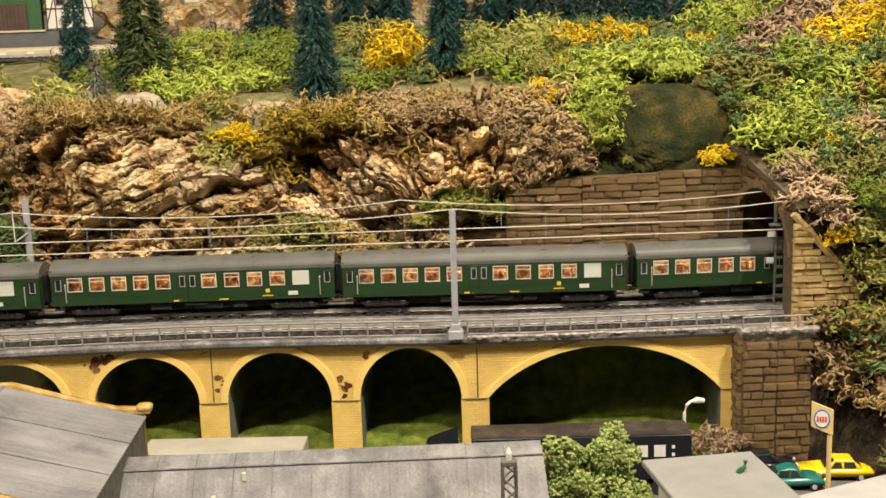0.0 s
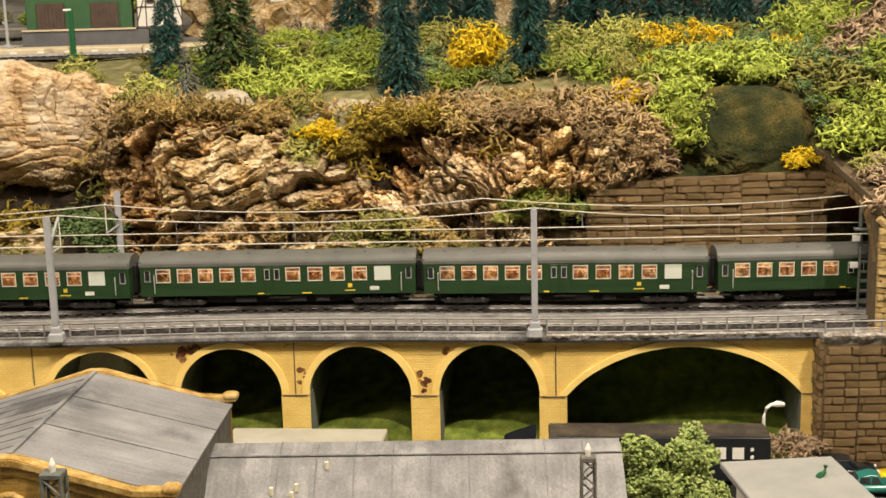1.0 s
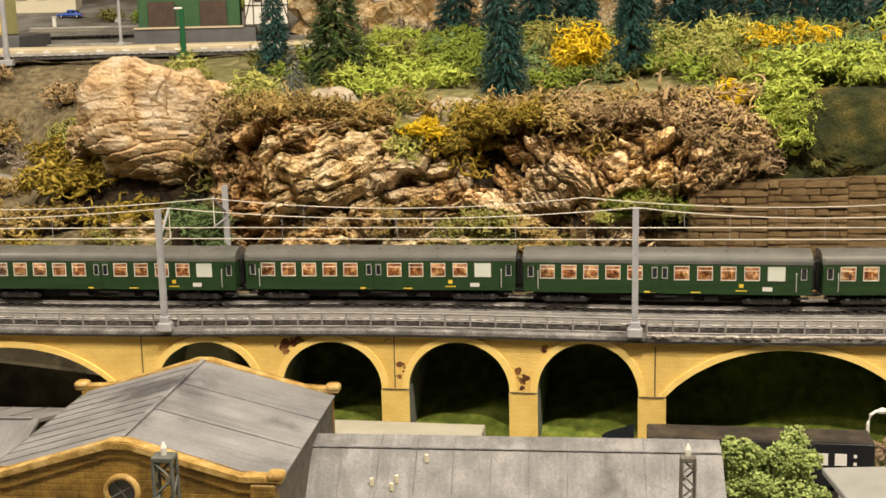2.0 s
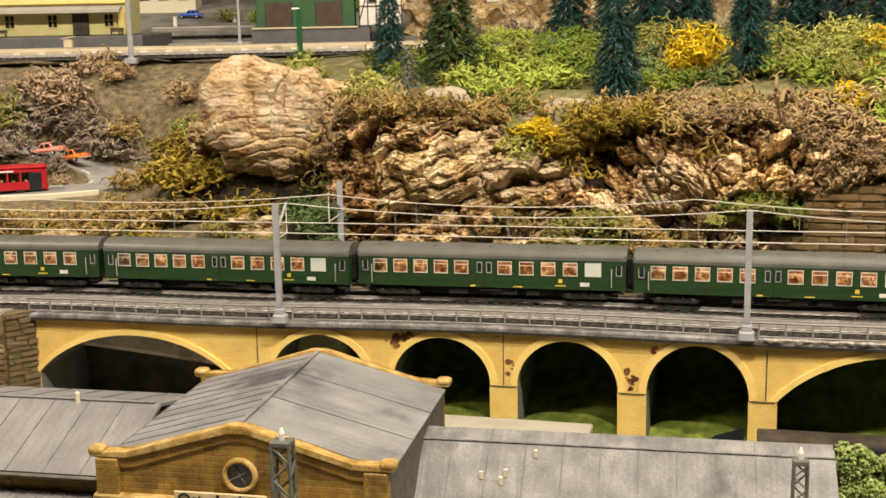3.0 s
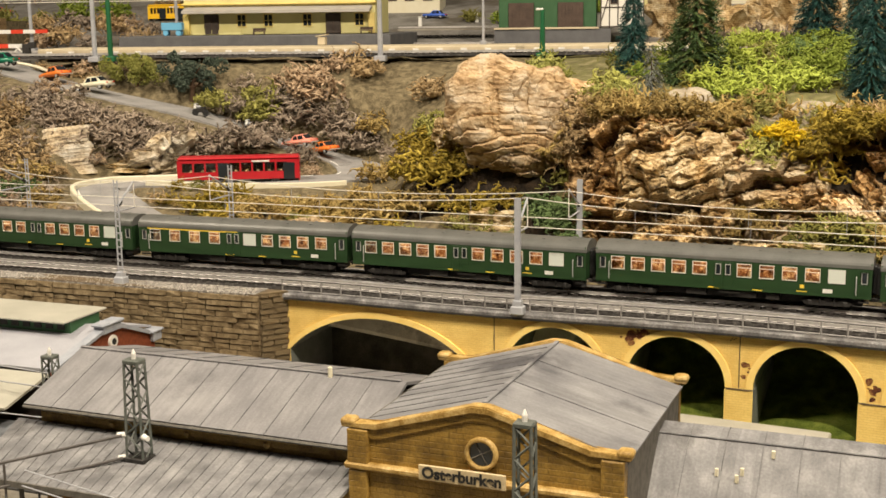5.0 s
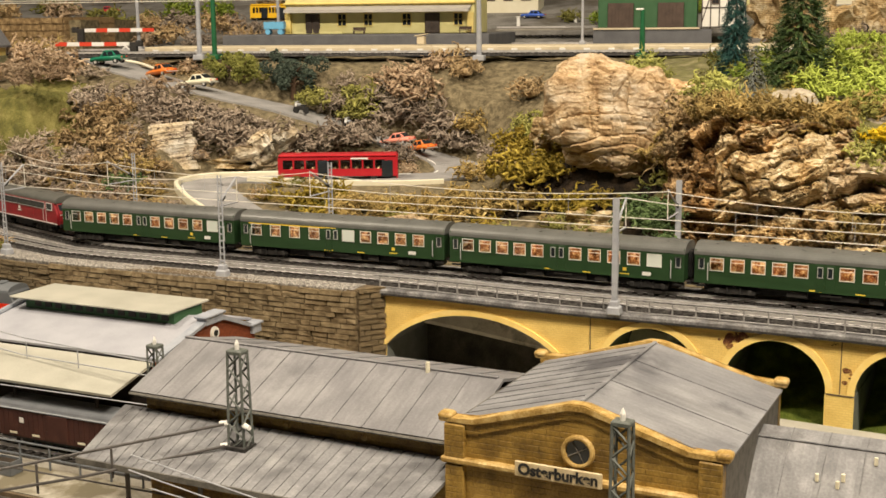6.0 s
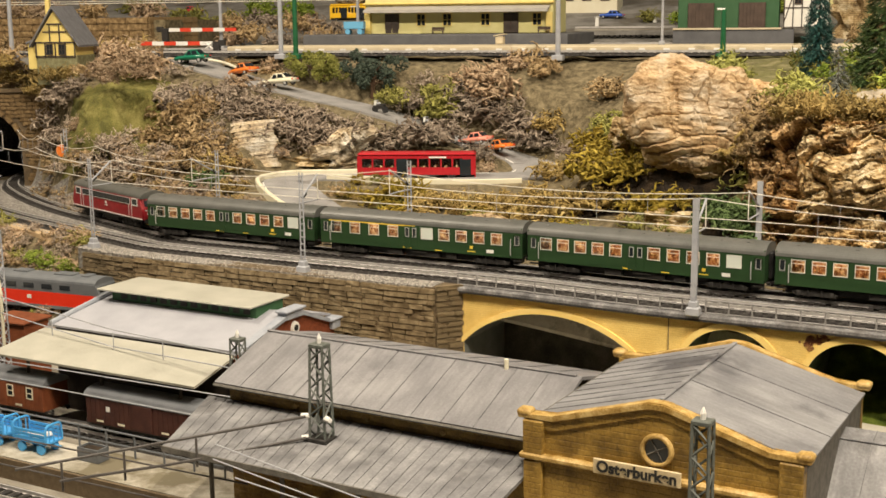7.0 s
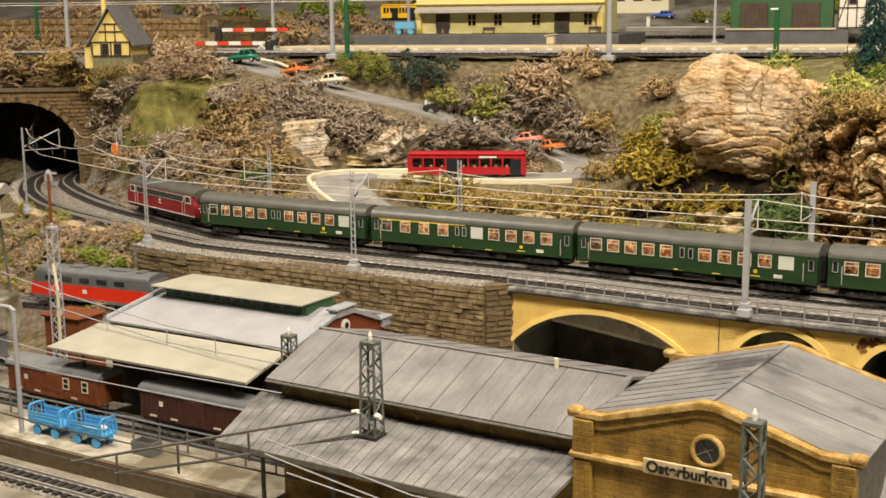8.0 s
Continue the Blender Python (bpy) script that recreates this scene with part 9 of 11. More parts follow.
def half_timber(m, w, d, h, plaster, label, roof_axis, windows):
    root = thing("half_timbered_house", m, label, "house")
    part("wall", box((0, d / 2, h / 2), (w, d, h)), plaster, root)
    bm = bmesh.new()
    n = 5
    for i in range(n + 1):
        add_box(bm, (-w / 2 + w * i / n, -0.0004, h / 2), (0.0018, 0.0014, h))
    for k in (0.02, 0.36, 0.66, 0.98):
        add_box(bm, (0, -0.0005, h * k), (w, 0.0016, 0.0018))
    part("timber_frame", bm, M_TIMBER, root, "dark timber framing")
    bm = bmesh.new()
    add_tube(bm, [(-w / 2, -0.0006, 0.01), (-w / 2 + w / n, -0.0006, h * 0.6)], 0.0009, 4)
    add_tube(bm, [(w / 2, -0.0006, 0.01), (w / 2 - w / n, -0.0006, h * 0.6)], 0.0009, 4)
    tagged(part("brace", bm, M_TIMBER, root), kind="stuff")
    for x in windows:
        windowed(root, x, h * 0.5, 0.009, 0.012, -0.0014, M_DOOR, M_GLASSDARK)
    if roof_axis == "x":
        part("roof", prism([(-0.008, h), (d / 2, h + 0.05), (d + 0.008, h)], -w / 2 - 0.005, w / 2 + 0.005, "x"), M_SLATE, root)
    return root


half_timber(pose(0.0, 2.145, UP + 0.0305), 0.072, 0.11, 0.095, M_PLASTERW, "white half-timbered annexe beside the green shed", "x", (-0.014, 0.016))


M_PLINTH = material("mossy_plinth", (0.13, 0.125, 0.06), [(0.2, 0.19, 0.1), (0.27, 0.26, 0.15)], 0.85, size=0.008, bump=0.0006)


def gatehouse():
    root = thing("gatekeeper_house", pose(-1.117, 1.66, 0.2945, 0, 0, 10) @ Matrix.Diagonal((0.86, 0.86, 0.98, 1)), "yellow half-timbered gatekeeper house with steep grey roof", "house")
    w, d, h, peak = 0.074, 0.085, 0.046, 0.097
    part("plinth", box((0.002, d / 2, 0.0), (w + 0.002, d, 0.046)), M_PLINTH, root, "mossy grey-green plinth")
    part("wall", prism([(-w / 2, 0.02), (w / 2, 0.02), (w / 2, h), (0, peak - 0.004), (-w / 2, h)], 0.0, d, "y"), M_PLASTERY, root)
    bm = bmesh.new()
    for x in (-0.036, -0.019, 0.0, 0.019, 0.036):
        add_box(bm, (x, -0.0006, 0.031), (0.0022, 0.0016, 0.023))
    for z, hw in ((0.0215, 0.037), (0.0435, 0.037), (0.06, 0.022), (0.072, 0.014)):
        add_box(bm, (0, -0.0006, z), (2 * hw, 0.0016, 0.0022))
    for x in (-0.009, 0.009):
        add_box(bm, (x, -0.0006, 0.058), (0.002, 0.0016, 0.028))
    part("timber_frame", bm, M_TIMBER, root, "brown timber framing")
    for x in (-0.0105, 0.0125):
        windowed(root, x, 0.0325, 0.0095, 0.0145, -0.0015, M_TIMBER, M_GLASSDARK)
    for s in (-1, 1):
        o = [(s * 0.0, peak + 0.0035), (s * 0.0, peak), (s * (w / 2 + 0.009), h - 0.010), (s * (w / 2 + 0.0095), h - 0.0068)]
        part("roof", prism(o, -0.007, d + 0.006, "y"), M_SLATE, root, "grey slate roof slope")
    part("chimney", box((-0.022, 0.03, 0.092), (0.008, 0.008, 0.045), 0, 0.001), M_PLASTERY, root)
    ann = part("annexe", box((-0.046, 0.03, 0.022), (0.02, 0.04, 0.04)), M_PLASTERY, root)
    part("annexe_roof", prism([(-0.058, 0.041), (-0.035, 0.049), (-0.035, 0.052), (-0.058, 0.044)], 0.006, 0.054, "y"), M_SLATE, ann)


gatehouse()
stone_wall("raised_bed_wall", "brown stone retaining wall behind the crossing", [(-1.72, 2.1), (-1.2, 2.1), (-1.16, 2.22)], (0.372, 0.374, 0.374), UP, 0.012, 0.03, M_STONE_DARK, 40, 71)
tagged(part("raised_bed", box((-1.48, 2.28, 0.342), (0.62, 0.34, 0.058)), M_SLOPE, None), "raised earth bed behind the stone wall", "terrain", kind="structure")


def post(name, x, y, z, h, r, mt, label, category, group):
    root = thing(name, pose(x, y, z), label, category, group)
    part("base", box((0, 0, 0.004), (r * 4.2, r * 4.2, 0.008), 0, 0.001), mt, root)
    part("pole", tube([(0, 0, 0.006), (0, 0, h)], [r, r * 0.8], 8), mt, root)
    return root


for x, y, z, r, h, mt, lb in ((-0.344, 1.742, 0.307, 0.004, 0.13, M_MAST, "grey upper-line catenary mast"), (-0.775, 1.742, 0.309, 0.004, 0.13, M_MAST, "grey upper-line catenary mast"), (-1.252, 1.742, 0.307, 0.004, 0.13, M_MAST, "grey upper-line catenary mast"), (-1.02, 2.04, UP, 0.0035, 0.12, M_MAST, "grey upper-line catenary mast"), (-0.85, 2.3, UP, 0.0035, 0.12, M_MAST, "grey upper-line catenary mast"), (-0.209, 1.87, UP + 0.008, 0.0022, 0.11, M_MAST, "slim grey platform lamp pole"), (-0.754, 1.75, 0.309, 0.0042, 0.13, M_POSTG, "dark green steel post"), (0.77, 1.6, 0.325, 0.004, 0.1, M_POSTG, "dark green steel post"), (-1.5, 2.0, UP, 0.004, 0.12, M_POSTG, "dark green steel post")):
    post("line_post", x, y, z, h, r, mt, lb, "post", "posts along the upper line")
lampg = post("platform_lamp", -0.112, 1.748, 0.309, 0.068, 0.0042, M_POSTG, "dark green lamp post with a small white head", "lamp", "")
part("lamp_head", box((-0.004, 0, 0.0685), (0.011, 0.005, 0.003), 0, 0.0008), M_WHITE, lampg)
wr = thing("upper_wire", pose(0, 0, 0), "thin wire over the upper line", "overhead wire")
for y, z in ((1.775, 0.398), (1.96, 0.405)):
    part("wire", tube([(-2, y, z), (-1.25, y, z - 0.001), (-0.3, y, z), (0.3, y, z)], 0.0006, 4), M_WIRE, wr)


# ---- road vehicles ----
def car(m, paint, label, L=0.05, W=0.0205, H=0.0165, kind="saloon"):
    """A model car heading along +x."""
    root = thing("car", m, label, "car", "model cars")
    l = L / 2
    sill, belt = H * 0.22, H * 0.58
    if kind == "estate":
        low = [(-l, sill), (l * 0.98, sill), (l, belt * 0.75), (l * 0.86, belt * 0.95), (l * 0.4, belt), (-l * 0.96, belt), (-l, belt * 0.8)]
        top = [(l * 0.42, belt), (l * 0.1, H), (-l * 0.78, H * 0.98), (-l * 0.95, belt)]
    elif kind == "beetle":
        low = [(-l, sill), (l, sill), (l * 0.99, belt * 0.7), (l * 0.75, belt * 0.98), (l * 0.35, belt), (-l * 0.6, belt), (-l * 0.9, belt * 0.8)]
        top = [(l * 0.36, belt), (l * 0.1, H * 0.95), (-l * 0.15, H), (-l * 0.5, H * 0.86), (-l * 0.75, belt)]
    else:
        low = [(-l, sill), (l * 0.98, sill), (l, belt * 0.78), (l * 0.85, belt * 0.93), (l * 0.4, belt), (-l * 0.62, belt), (-l * 0.97, belt * 0.93)]
        top = [(l * 0.36, belt), (l * 0.05, H), (-l * 0.42, H * 0.98), (-l * 0.7, belt)]
    bm = prism(low, -W / 2, W / 2, "y")
    bmesh.ops.bevel(bm, geom=list(bm.edges), offset=H * 0.07, segments=2, affect="EDGES")
    body = part("body", bm, paint, root, smooth=True)
    bm = prism(top, -W * 0.42, W * 0.42, "y")
    for v in bm.verts:
        if v.co.z > belt + 0.001:
            v.co.y *= 0.86
    bmesh.ops.bevel(bm, geom=list(bm.edges), offset=H * 0.045, segments=1, affect="EDGES")
    part("cabin", bm, paint, root)
    cx = [p[0] for p in top]
    x0, x1 = min(cx), max(cx)
    for side in (-1, 1):
        for a, b in ((0.2, 0.5), (0.54, 0.8)):
            za, zb = belt + 0.0006, H * 0.9
            pts = [(x0 + (x1 - x0) * (a if a > 0.3 else a * 0.9), za), (x0 + (x1 - x0) * b * (1.0 if b < 0.6 else 1.04), za), (x0 + (x1 - x0) * (b if b < 0.6 else b * 0.9), zb), (x0 + (x1 - x0) * (a + 0.04), zb)]
            bm = bmesh.new()
            vs = [bm.verts.new((x, side * W * (0.427 - 0.055 * (z - belt) / (H - belt)), z)) for x, z in pts]
            vs2 = [bm.verts.new((x, side * W * (0.41 - 0.055 * (z - belt) / (H - belt)), z)) for x, z in pts]
            bm.faces.new(vs)
            bm.faces.new(vs2)
            for i in range(4):
                bm.faces.new((vs[i], vs[(i + 1) % 4], vs2[(i + 1) % 4], vs2[i]))
            part("side_window", bm, M_GLASSDARK, root)
    for i, name in ((0, "windscreen"), (len(top) - 2, "rear_window")):
        (xa, za), (xb, zb) = top[i], top[i + 1]
        bm = bmesh.new()
        d = Vector((zb - za, 0, xa - xb)).normalized()
        if d.z < 0:
            d = -d
        cs = [Vector((xa + (xb - xa) * t, s * W * (0.36 - 0.04 * (t if i == 0 else 1 - t)), za + (zb - za) * t)) for t, s in ((0.1, -1), (0.1, 1), (0.88, 1), (0.88, -1))]
        vs = [bm.verts.new(c + d * 0.0003) for c in cs] + [bm.verts.new(c - d * 0.0003) for c in cs]
        for f in ((0, 1, 2, 3), (4, 7, 6, 5), (0, 4, 5, 1), (1, 5, 6, 2), (2, 6, 7, 3), (3, 7, 4, 0)):
            bm.faces.new([vs[k] for k in f])
        part(name, bm, M_GLASSDARK, root)
    for x in (-l * 0.62, l * 0.62):
        for side in (-1, 1):
            y = side * W * 0.44
            r = H * 0.2
            t = part("wheel", prism([(x + r * math.cos(6.283 * i / 16), r + r * math.sin(6.283 * i / 16)) for i in range(16)], y - 0.0012, y + 0.0012, "y"), M_TYRE, root)
            part("hub", prism([(x + r * 0.55 * math.cos(6.283 * i / 12), r + r * 0.55 * math.sin(6.283 * i / 12)) for i in range(12)], y - 0.0016, y + 0.0016, "y"), M_ALU, t)
    for sx in (-1, 1):
        part("bumper", box((sx * l * 1.005, 0, sill + H * 0.05), (0.0012, W * 0.94, H * 0.07), 0, 0.0004), M_ALU if paint != M_CARBLACK else M_UNDER, root)
        for side in (-1, 1):
            part("headlight" if sx > 0 else "tail_light", box((sx * l * 0.985, side * W * 0.34, belt * 0.78), (0.0016, W * 0.13, H * 0.1), 0, 0.0004), M_WHITE if sx > 0 else M_RED, root)
    return root


def on_road(x, y):
    return ROAD_LINE[int(np.hypot(ROAD_LINE[:, 0] - x, ROAD_LINE[:, 1] - y).argmin()), 2] + 0.001


car(pose(-0.912, 1.716, on_road(-0.912, 1.72) + 0.003, 0, 4, 178), M_CARGREEN, "emerald green saloon car near the level crossing", 0.054, 0.023, 0.0205)
car(pose(-0.818, 1.698, on_road(-0.818, 1.698) + 0.0035, 0, 8, 150), M_ORANGE, "orange hatchback car on the hill road", 0.055, 0.022, 0.0185)
car(pose(-0.748, 1.668, on_road(-0.748, 1.668) + 0.003, 0, 6, 168), M_CARWHITE, "cream white saloon car on the hill road", 0.06, 0.0225, 0.019)
car(pose(-0.43, 1.6, on_road(-0.43, 1.6) + 0.002, 0, 8, 160), M_SALMON, "salmon pink car on the hill road")
car(pose(-0.395, 1.59, on_road(-0.395, 1.59) + 0.002, 0, 9, 142), M_ORANGE, "orange-red car on the hill road")
car(pose(-0.435, 1.262, 0.114, 0, 0, 170), M_ORANGE, "bright orange saloon car beside the track")
car(pose(-0.385, 2.56, yard_z(2.56), 0, 0, 170), M_CARBLUE, "blue car parked in the upper yard")
car(pose(-1.174, 2.4, yard_z(2.4), 0, 0, 10), M_CARWHITE, "white car waiting behind the barrier")
car(pose(-0.462, 1.285, 0.1205, 0, 4, 150), M_ORANGE, "orange car on the lower end of the hill road")
car(pose(-1.41, 2.69, yard_z(2.69), 0, 0, 15), M_BUSRED, "red car behind the crossing")


M_BUSSEAT = material("tan_bus_seats", (0.2, 0.13, 0.07), [(0.3, 0.2, 0.12)], 0.6, size=0.004)


def bus(m, paint, L, W, H, label, glow=False):
    root = thing("bus", m, label, "bus")
    wins = [(-L / 2 + 0.006 + i * (L - 0.02) / 9, -L / 2 + 0.005 + (i + 1) * (L - 0.02) / 9 - 0.001, H * 0.42, H * 0.78) for i in range(9)]
    for side in (-1, 1):
        side_wall(root, "side_panel", L, side * (W / 2 - 0.0006), 0.004, H * 0.88, wins, paint)
        for a, b, c, d in wins:
            part("window", box(((a + b) / 2, side * (W / 2 - 0.0011), (c + d) / 2), (b - a, 0.0005, d - c)), M_PANE, root).visible_shadow = False
        part("destination_board", box((L * 0.18, side * (W / 2 + 0.0003), H * 0.83), (0.022, 0.0005, 0.002)), M_WHITE, root)
        for x in (L / 2 - 0.013, -L * 0.12):
            part("door", box((x, side * (W / 2 + 0.0002), H * 0.42), (0.014, 0.0006, H * 0.66), 0, 0.0002), M_GLASSDARK, root)
    bm = box((0, 0, H * 0.94), (L, W, H * 0.12), 0, 0.0022)
    part("roof", bm, paint, root)
    part("floor", box((0, 0, 0.0045), (L - 0.002, W - 0.002, 0.002)), M_UNDER, root)
    for sx in (-1, 1):
        part("end_panel", box((sx * (L / 2 - 0.0008), 0, H * 0.45), (0.0016, W - 0.0005, H * 0.84), 0, 0.0003), paint, root)
        part("windscreen", box((sx * (L / 2 + 0.0001), 0, H * 0.58), (0.0008, W * 0.84, H * 0.4), 0, 0.0002), M_GLASSDARK, root)
    for x in (-L * 0.32, L * 0.3):
        for side in (-1, 1):
            part("wheel", prism([(x + 0.0058 * math.cos(6.283 * i / 16), 0.0056 + 0.0058 * math.sin(6.283 * i / 16)) for i in range(16)], side * W * 0.44 - 0.0015, side * W * 0.44 + 0.0015, "y"), M_TYRE, root)
    bm = bmesh.new()
    for i in range(9):
        for sy in (-1, 1):
            add_box(bm, (-L / 2 + 0.016 + i * (L - 0.04) / 8, sy * W * 0.25, H * 0.34), (0.0035, W * 0.34, H * 0.26), 0, 0.0006)
    part("seats", bm, M_BUSSEAT, root, "tan moulded seats")
    part("aisle_partition", box((0, W * 0.05, H * 0.45), (L * 0.94, 0.0008, H * 0.72)), M_DOOR, root, "dark brown partition")


bus(pose(-0.472, 1.462, 0.17, 0, 0, 13), M_BUSRED, 0.15, 0.029, 0.0315, "red model bus on the road behind the parapet")
bus(pose(-0.967, 2.575, yard_z(2.575), 0, 0, 4), M_BUSY, 0.085, 0.026, 0.034, "yellow model bus behind the upper platform")


def motorbike(x, y, rz):
    root = thing("motorcycle", pose(x, y, on_road(x, y), 0, 0, rz), "dark model motorcycle on the hill road", "motorcycle", "motorcycles on the road")
    for d in (-0.009, 0.009):
        part("wheel", prism([(d + 0.005 * math.cos(6.283 * i / 14), 0.005 + 0.005 * math.sin(6.283 * i / 14)) for i in range(14)], -0.0008, 0.0008, "y"), M_TYRE, root)
    part("frame_body", box((0, 0, 0.0085), (0.014, 0.0038, 0.006), 0, 0.0012), M_UNDER, root)
    part("tank", box((0.0025, 0, 0.0128), (0.008, 0.0044, 0.004), 0, 0.0015), M_MAST, root)
    part("fairing", box((0.0085, 0, 0.0138), (0.004, 0.0055, 0.008), 0, 0.0013, 0.7), M_WHITE, root)
    part("seat", box((-0.005, 0, 0.0122), (0.009, 0.004, 0.002), 0, 0.0006), M_UNDER, root)
    part("handlebar", tube([(0.007, -0.005, 0.017), (0.008, 0, 0.0175), (0.007, 0.005, 0.017)], 0.0006, 5), M_MAST, root)


motorbike(-0.575, 1.622, 160)
motorbike(-0.5, 1.61, 150)


def barrier(x, y, z, ln, rz, label):
    root = thing("level_crossing_barrier", pose(x, y, z, 0, 0, rz), label, "barrier", "crossing barriers")
    for i in range(6):
        part("boom_band", box((ln * (i + 0.5) / 6, 0, 0.02), (ln / 6 - 0.0002, 0.003, 0.0065)), (M_RED, M_WHITE)[i % 2], root)
    st = part("stand", box((ln + 0.008, 0, 0.011), (0.012, 0.009, 0.024), 0, 0.001), M_UNDER, root)
    part("counterweight", box((ln + 0.018, 0, 0.021), (0.012, 0.008, 0.01), 0, 0.001), M_UNDER, st)


barrier(-1.105, 1.9, UP - 0.006, 0.138, -1.5, "red and white lowered level-crossing barrier")
barrier(-0.985, 2.03, UP + 0.016, 0.133, 181, "red and white level-crossing barrier on the far side")


def warning_cross(x, y, z):
    root = thing("warning_cross", pose(x, y, z), "small white crossing sign on a post", "sign", "crossing signs")
    part("pole", tube([(0, 0, 0), (0, 0, 0.016)], 0.0008, 6), M_MAST, root)
    for a in (0.7, -0.7):
        bm = tube([(-0.008 * math.cos(a), -0.001, 0.016 - 0.008 * math.sin(a)), (0.008 * math.cos(a), -0.001, 0.016 + 0.008 * math.sin(a))], 0.0014, 4)
        part("arm", bm, M_WHITE, root)


warning_cross(-1.06, 1.8, UP - 0.012)
warning_cross(-0.925, 1.8, UP - 0.004)
cartk = thing("luggage_cart", pose(-0.757, 2.025, UP + 0.0262, 0, 0, 4), "pale blue luggage cart on the station platform", "cart")
part("body", box((0, 0, 0.0155), (0.036, 0.016, 0.013), 0, 0.001), M_LIGHTBLUE, cartk)
for d in (-0.011, 0.011):
    for s in (-0.006, 0.006):
        part("wheel", prism([(d + 0.0048 * math.cos(6.283 * i / 12), 0.0048 + 0.0048 * math.sin(6.283 * i / 12)) for i in range(12)], s - 0.001, s + 0.001, "y"), M_LIGHTBLUE, cartk)
sign = thing("platform_sign", pose(-0.455, 1.85, UP + 0.0122), "small sand-coloured platform stairhead", "stairhead")
part("body", box((0, 0, 0.006), (0.012, 0.014, 0.012), 0, 0.001), M_PLATF, sign)
part("roof", prism([(-0.009, 0.012), (0.009, 0.015), (0.009, 0.0165), (-0.009, 0.0135)], -0.0085, 0.0085, "y"), M_PLATF, sign)

# bushes and rocks behind the upper line
FAR_MATS = {}
for kind, x, y, z, r in (("brown", -1.7, 1.9, 0.318, 0.045), ("pale", -1.6, 1.88, 0.318, 0.04), ("pale", -1.45, 1.87, 0.318, 0.035), ("brown", -1.3, 1.62, 0.3, 0.035), ("pale", -1.35, 1.68, 0.305, 0.035), ("brown", -1.22, 1.68, 0.305, 0.03), ("ochre", -1.2, 1.63, 0.3, 0.028), ("pale", -1.02, 1.62, 0.285, 0.024), ("pale", -0.98, 1.66, 0.305, 0.028), ("grey", -1.1, 1.63, 0.255, 0.014), ("pale", -1.62, 2.25, 0.375, 0.045), ("pale", -1.5, 2.22, 0.375, 0.045), ("brown", -1.38, 2.2, 0.374, 0.04), ("pale", -1.3, 2.28, 0.375, 0.045), ("olive", -1.2, 2.45, 0.33, 0.05), ("green", -1.1, 2.6, 0.33, 0.05), ("pale", -1.0, 2.42, 0.33, 0.045), ("grey", -0.93, 2.35, 0.325, 0.045), ("brown", -0.88, 2.18, 0.322, 0.04), ("grey", -0.95, 2.14, 0.32, 0.034), ("pale", -1.06, 2.16, 0.32, 0.034), ("brown", -1.01, 2.15, 0.33, 0.042), ("grey", -1.03, 2.24, 0.352, 0.045), ("brown", -0.965, 2.25, 0.35, 0.04), ("brown", -1.1, 2.26, 0.35, 0.036), ("olive", -1.28, 2.42, 0.36, 0.05), ("green", -1.2, 2.62, 0.37, 0.05), ("brown", -0.866, 1.756, 0.297, 0.014), ("grey", -0.838, 1.752, 0.29, 0.015), ("brown", -0.808, 1.75, 0.284, 0.016), ("brown", -0.782, 1.746, 0.28, 0.016), ("grey", -0.755, 1.742, 0.275, 0.014), ("brown", -0.82, 2.5, 0.33, 0.05), ("grey", -0.85, 2.1, 0.32, 0.03), ("brown", -1.02, 2.75, 0.34, 0.06), ("pale", -0.72, 2.7, 0.34, 0.06), ("fern", -0.95, 2.95, 0.35, 0.07), ("olive", -1.55, 2.7, 0.36, 0.06), ("brown", -1.75, 2.5, 0.37, 0.06)):
    FAR_MATS.setdefault(kind, []).append((x, y, (max(z, yard_z(y)) if y > 1.88 else z) + 0.2 * r, r))
for i, (x, y, rx, rz) in enumerate(((0.12, 2.35, 0.07, 0.07), (0.2, 2.25, 0.06, 0.055), (0.3, 2.3, 0.07, 0.08), (0.42, 2.35, 0.08, 0.09), (0.55, 2.2, 0.08, 0.08), (0.7, 2.05, 0.08, 0.08), (0.85, 1.95, 0.08, 0.08))):
    bark_rock(x, y, yard_z(y) + 0.3 * rz, rx, 0.05, rz, M_ROCK, "reddish tan bark rock behind the firs", 90 + i, 0.4, 6, 4, 0.14)
for kind, x, y, r in (("grey", 0.16, 2.08, 0.035), ("grey", 0.22, 2.05, 0.04), ("grey", 0.28, 2.06, 0.035), ("fern", 0.34, 1.95, 0.03), ("brown", 0.1, 2.2, 0.04)):
    FAR_MATS.setdefault(kind, []).append((x, y, yard_z(y) + 0.2 * r, r))
hg = thing("hedge", pose(0, 0, 0), "low dark green hedge in front of the firs", "hedge")
rnd = random.Random(8)
